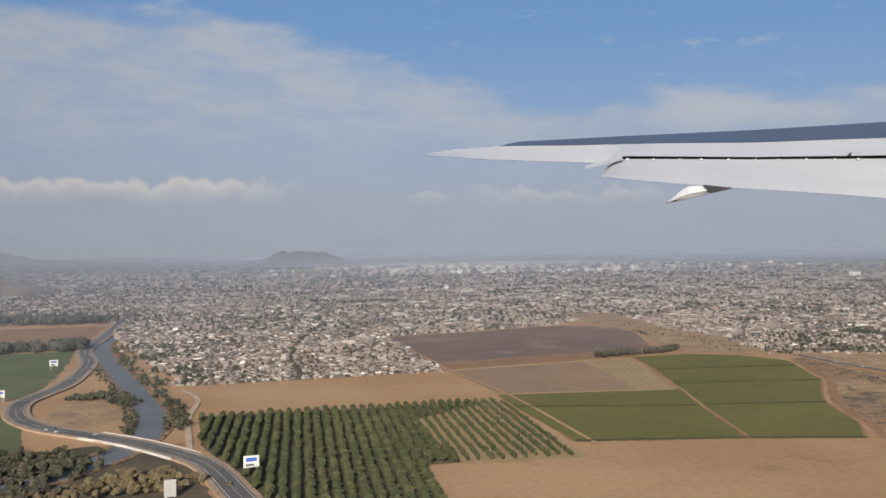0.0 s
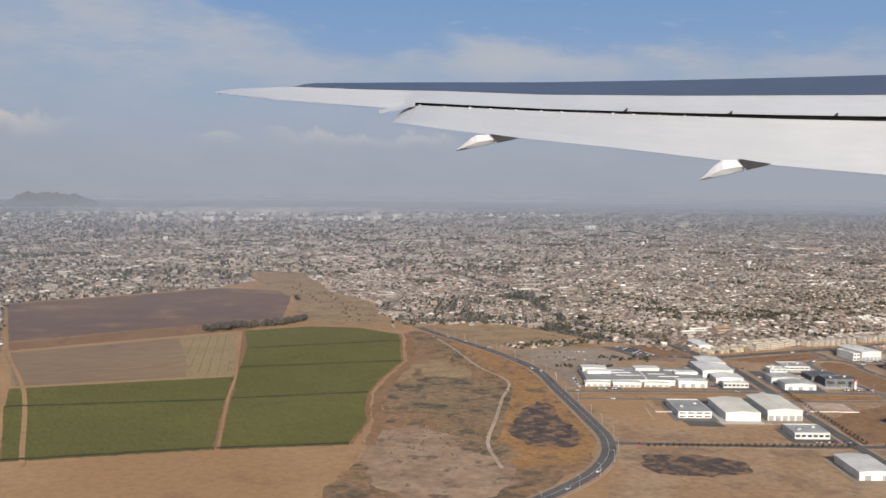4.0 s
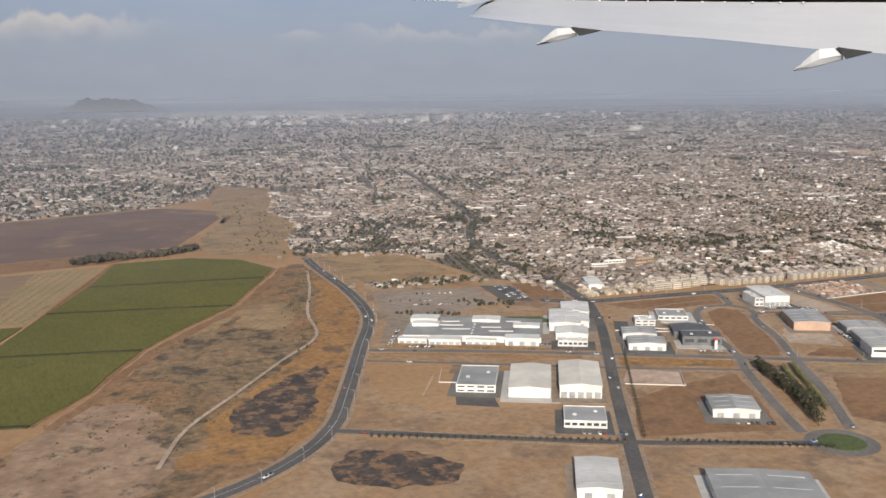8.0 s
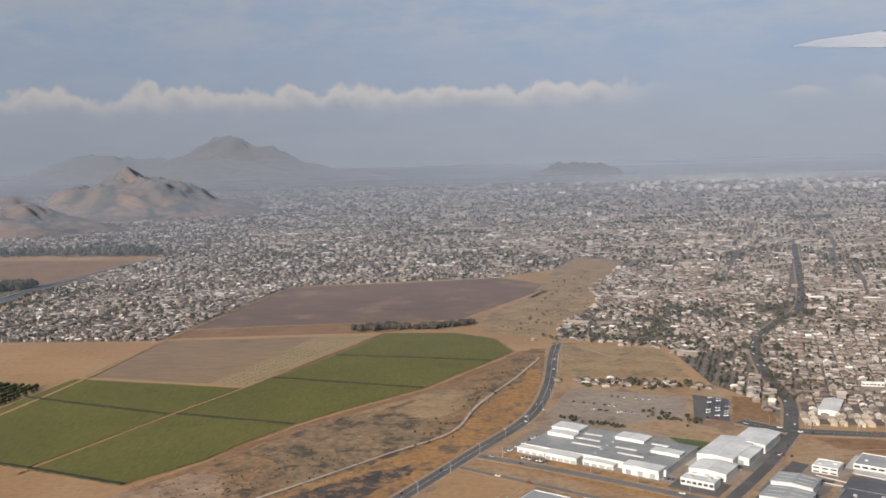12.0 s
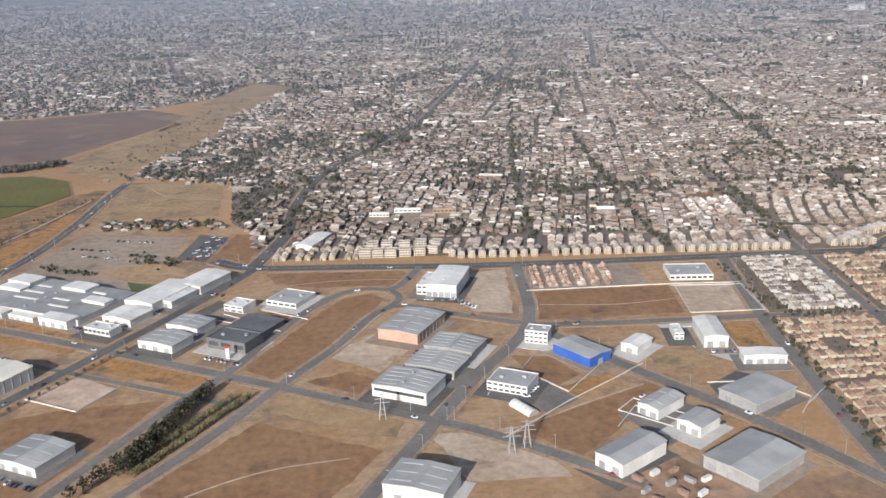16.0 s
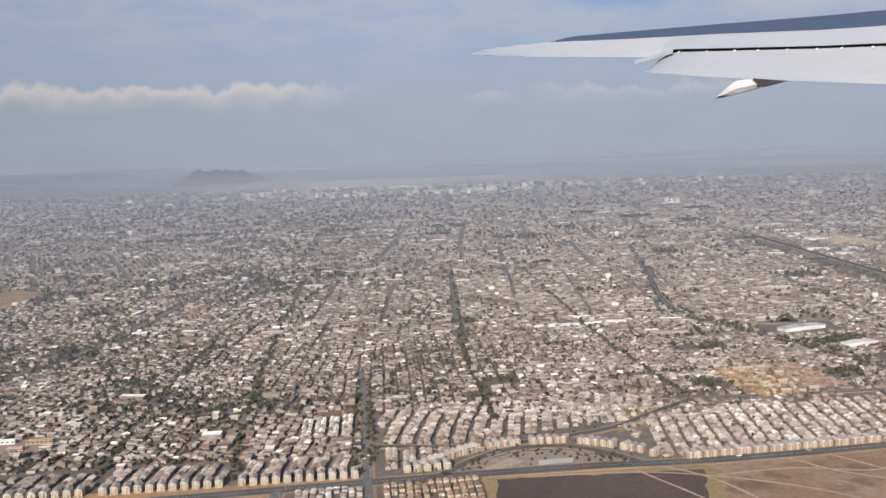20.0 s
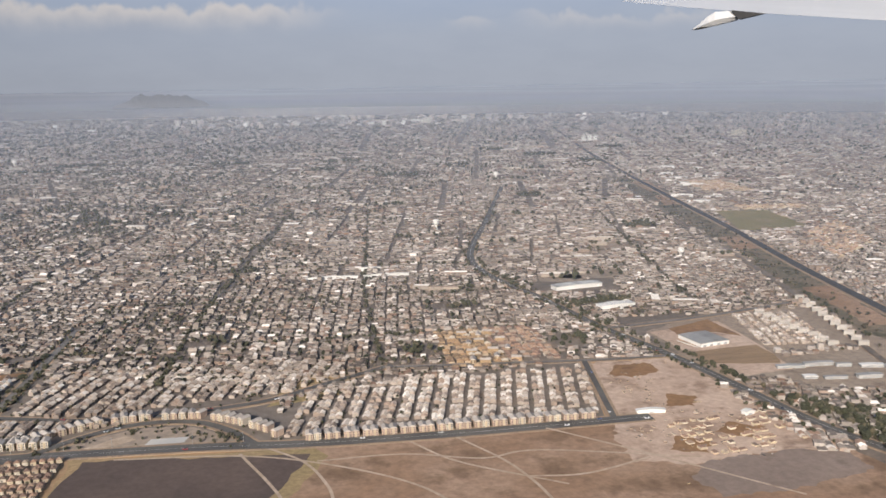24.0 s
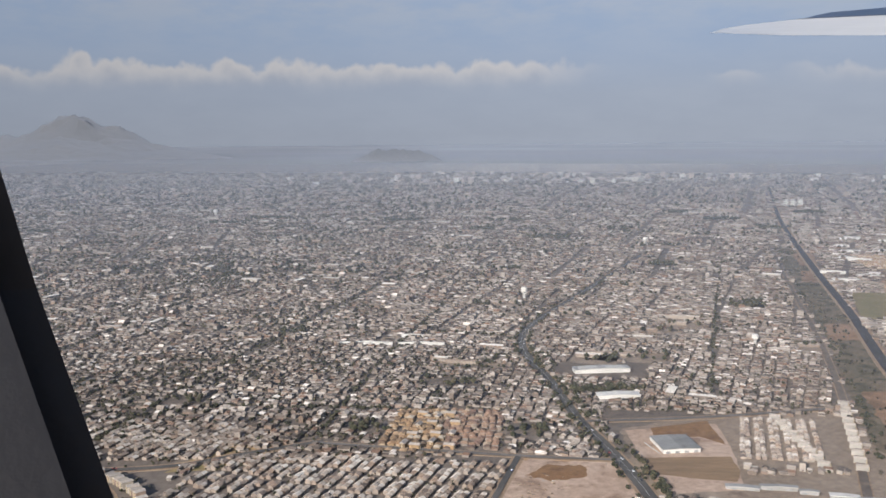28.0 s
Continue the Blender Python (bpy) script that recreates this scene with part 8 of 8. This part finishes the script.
for i, (x, y) in enumerate(spots):
    m = pose(x, y, .0335, 0, 0, (33, 33, -57)[i % 3] + 6 * math.sin(i * 3))
    if i < 3:
        boxes[i].matrix_world = m
    else:
        copy_thing(boxes[(i * 5) % 3], m)


# ---------------------------------------------------------------- single trees and cars
def tree(x, y, r, h, seed, label, leaf="leaf", slim=1.0):
    rnd = random.Random(seed)
    ob = tagged(new("tree"), label, "tree", "estate trees")
    ob.location = (x, y, 0)
    bm = bmesh.new()
    ring = []
    for z, q in ((0, .05), (h * .3, .035), (h * .6, .018)):
        ring.append([bm.verts.new((q * math.cos(t), q * math.sin(t), z)) for t in np.linspace(0, 2 * math.pi, 6, endpoint=False)])
    for a, b in zip(ring, ring[1:]):
        for i in range(6):
            bm.faces.new((a[i], a[(i + 1) % 6], b[(i + 1) % 6], b[i]))
    for k in range(4):
        t = k * 1.6 + rnd.random()
        p0, p1 = Vector((0, 0, h * .28)), Vector((r * .6 * math.cos(t), r * .6 * math.sin(t), h * .55))
        vs = [bm.verts.new(p0 + Vector((.02, 0, 0))), bm.verts.new(p0 + Vector((-.02, .01, 0))), bm.verts.new(p1)]
        bm.faces.new(vs)
    part("trunk", bm, "bark", ob)
    bm = bmesh.new()
    for k in range(46):
        t, e = rnd.uniform(0, 6.28), rnd.uniform(-.7, 1)
        q = Vector((math.cos(t) * math.sqrt(1 - e * e), math.sin(t) * math.sqrt(1 - e * e), e)) * rnd.uniform(.45, 1)
        c = Vector((q.x * r * slim, q.y * r * slim, h * .6 + q.z * h * .38))
        s = r * rnd.uniform(.18, .36)
        vs = [bm.verts.new(c + Vector((rnd.uniform(-1, 1), rnd.uniform(-1, 1), rnd.uniform(-.8, .8))) * s) for _ in range(5)]
        for f in ((0, 1, 2), (0, 2, 3), (0, 3, 4), (1, 2, 4), (1, 3, 4), (2, 3, 4)):
            bm.faces.new([vs[j] for j in f])
    part("crown", bm, leaf, ob)
    return ob


trunks = [tree(0, 0, .38, 1.05, s, "slender dark tree beside the boulevard") for s in (1, 2, 3)]
spots = [(115.2 - 3.4 * f + .3 * random.uniform(-1, 1), 55.4 - 9.6 * f) for f in np.linspace(0, 1, 22)] + [(113.2 - 3.6 * f, 49.5 - 6 * f) for f in np.linspace(0, 1, 12)] + [(115.0 - 3.5 * f, 54.9 - 9.2 * f) for f in np.linspace(0, 1, 18)]
for i, (x, y) in enumerate(spots):
    if i < 3:
        trunks[i].location = (x, y, 0)
    else:
        copy_thing(trunks[i % 3], pose(x + random.uniform(-.2, .2), y + random.uniform(-.2, .2), 0, 0, 0, i * 50))
thin = tree(118.0, 54.2, .2, .62, 6, "thin young tree on the boulevard strip", "leaf_olive")
for i in range(1, 30):
    copy_thing(thin, pose(118.0 - i * .19 + random.uniform(-.08, .08), 54.2 - i * .3, 0, 0, 0, i * 47))
    copy_thing(thin, pose(117.1 - i * .19 + random.uniform(-.08, .08), 54.4 - i * .3, 0, 0, 0, i * 31))
small = tree(81.6, 54.8, .14, .36, 9, "small young tree beside the street")
for i in range(1, 34):
    copy_thing(small, pose(81.6 + i * .44, 54.8 - i * .245 + random.uniform(-.06, .06), 0, 0, 0, i * 40))
for i in range(26):
    copy_thing(small, pose(108.2 - i * .42, 63.8 - i * .68, 0, 0, 0, i * 40))
for i in range(24):
    copy_thing(small, pose(98.6 + i * .38, 58.2 - i * .24 - 12.6, 0, 0, 0, i * 33))


def lamp_post(label):
    """A thin steel mast with a short arm and a flat lamp head."""
    ob = tagged(new("street_lamp"), label, "street lamp", "street lamps")
    bm = bmesh.new()
    ring = [[bm.verts.new((q * math.cos(t), q * math.sin(t), z)) for t in np.linspace(0, 2 * math.pi, 5, endpoint=False)] for z, q in ((0, .018), (.9, .010))]
    for i in range(5):
        bm.faces.new((ring[0][i], ring[0][(i + 1) % 5], ring[1][(i + 1) % 5], ring[1][i]))
    part("mast", bm, "metal", ob)
    bm = bmesh.new()
    box(bm, 0, .2, -.008, .008, .885, .9)
    part("arm", bm, "metal", ob)
    bm = bmesh.new()
    box(bm, .14, .26, -.03, .03, .9, .918)
    part("lamp_head", bm, "wall_grey", ob)
    return ob


lamp = lamp_post("thin grey street lamp beside an estate road")
lamps = 0
for k, gap in ((0, 3.2), (1, 2.8), (2, 2.8), (6, 2.8), (9, 2.6), (11, 2.4)):
    line, width = ROADS[k]
    run = 0.0
    for a, b in zip(line, line[1:]):
        run += (b - a).length
        if run < gap or a.x > 196:
            continue
        run = 0.0
        d = (b - a).normalized()
        q = a + Vector((-d.y, d.x)) * (width / 2 + .16)
        m = pose(q.x, q.y, .03, 0, 0, math.degrees(math.atan2(d.y, d.x)) - 90)
        if lamps:
            copy_thing(lamp, m)
        else:
            lamp.matrix_world = m
        lamps += 1


def car(label):
    ob = tagged(new("car"), label, "car", "cars on the roads")
    bm = bmesh.new()
    vs = box(bm, -.22, .22, -.09, .09, .03, .09)
    part("body", bm, "car_paint", ob)
    bm = bmesh.new()
    vs = box(bm, -.13, .09, -.08, .08, .09, .14)
    for v in vs[4:]:
        v.co.x *= .75
        v.co.y *= .85
    part("cabin", bm, "glass", ob, "dark glazed cabin")
    for sx in (-.14, .14):
        for sy in (-.085, .085):
            bm = bmesh.new()
            rims = [[bm.verts.new((sx + .034 * math.cos(t), sy + dy, .034 + .034 * math.sin(t))) for t in np.linspace(0, 2 * math.pi, 8, endpoint=False)] for dy in (-.012, .012)]
            bm.faces.new(rims[0])
            bm.faces.new(rims[1][::-1])
            for i in range(8):
                bm.faces.new((rims[0][i], rims[1][i], rims[1][(i + 1) % 8], rims[0][(i + 1) % 8]))
            bmesh.ops.recalc_face_normals(bm, faces=bm.faces[:])
            part("wheel", bm, "tyre", ob)
    return ob


def car_at(model, line, width, t, side):
    i = min(int(t * (len(line) - 1)), len(line) - 2)
    d = (line[i + 1] - line[i]).normalized()
    q = line[i] + (line[i + 1] - line[i]) * random.random() + Vector((-d.y, d.x)) * side * width * .25
    return copy_thing(model, pose(q.x, q.y, .046, 0, 0, math.degrees(math.atan2(d.y, d.x))))


model = car("small car on the estate road")
model.matrix_world = pose(94.2, 88.4, .046, 0, 0, 70)
for line, width in ROADS[:18]:
    length = sum((b - a).length for a, b in zip(line, line[1:]))
    for k in range(int(length / 7)):
        car_at(model, line, width, random.random(), random.choice((-1, 1)))
hw = ROADS[[r[1] for r in ROADS].index(1.9)][0]
for k in range(12):
    i = random.randrange(6, len(hw) - 20)
    d = (hw[i + 1] - hw[i]).normalized()
    q = hw[i] + Vector((-d.y, d.x)) * random.choice((-.45, .45))
    copy_thing(model, pose(q.x, q.y, .166, 0, 0, math.degrees(math.atan2(d.y, d.x))))
for i in range(26):
    copy_thing(model, pose(129.0 + (i % 9) * .32 + (i // 9) * .2, 58.9 - (i % 9) * .19 + (i // 9) * .5, .02, 0, 0, 60))
for i in range(14):
    copy_thing(model, pose(133.2 + i * .12, 69.9 - i * .18 + (i % 2) * .5, .02, 0, 0, -20 + (i % 4) * 30))

# parked rows in yards and on the car park
for x, y, dx, dy, n, ang in ((97.2, 91.2, .5, -.2, 9, 60), (99.0, 88.4, .6, -.25, 8, 20), (100.6, 93.4, .6, -.2, 8, 75), (109.4, 85.6, .19, .88, 9, 20), (110.2, 85.3, .19, .88, 9, 20), (111.2, 86.2, .19, .8, 8, 20), (90.9, 75.2, .28, .48, 10, 30), (92.0, 74.0, .3, -.17, 9, 60), (102.2, 69.6, .3, -.17, 10, 60), (114.4, 61.2, .3, -.18, 9, 60),
                             (117.6, 68.6, .3, -.18, 8, 60), (134.4, 55.4, .28, -.17, 9, 60), (136.8, 53.0, -.2, -.3, 6, 0), (94.6, 49.2, .3, -.17, 9, 60), (105.0, 46.2, .3, -.17, 8, 60), (143.0, 50.3, .2, -.26, 7, 35), (145.8, 47.2, .2, -.26, 6, 35), (150.0, 56.2, .3, -.04, 7, 80),
                             (131.0, 70.4, .28, -.1, 8, 70), (112.6, 75.2, .28, -.17, 6, 60), (139.4, 59.3, .3, -.14, 5, 60)):
    for i in range(n):
        if (i * 7 + int(x)) % 4:
            copy_thing(model, pose(x + dx * i, y + dy * i, .05, 0, 0, ang))
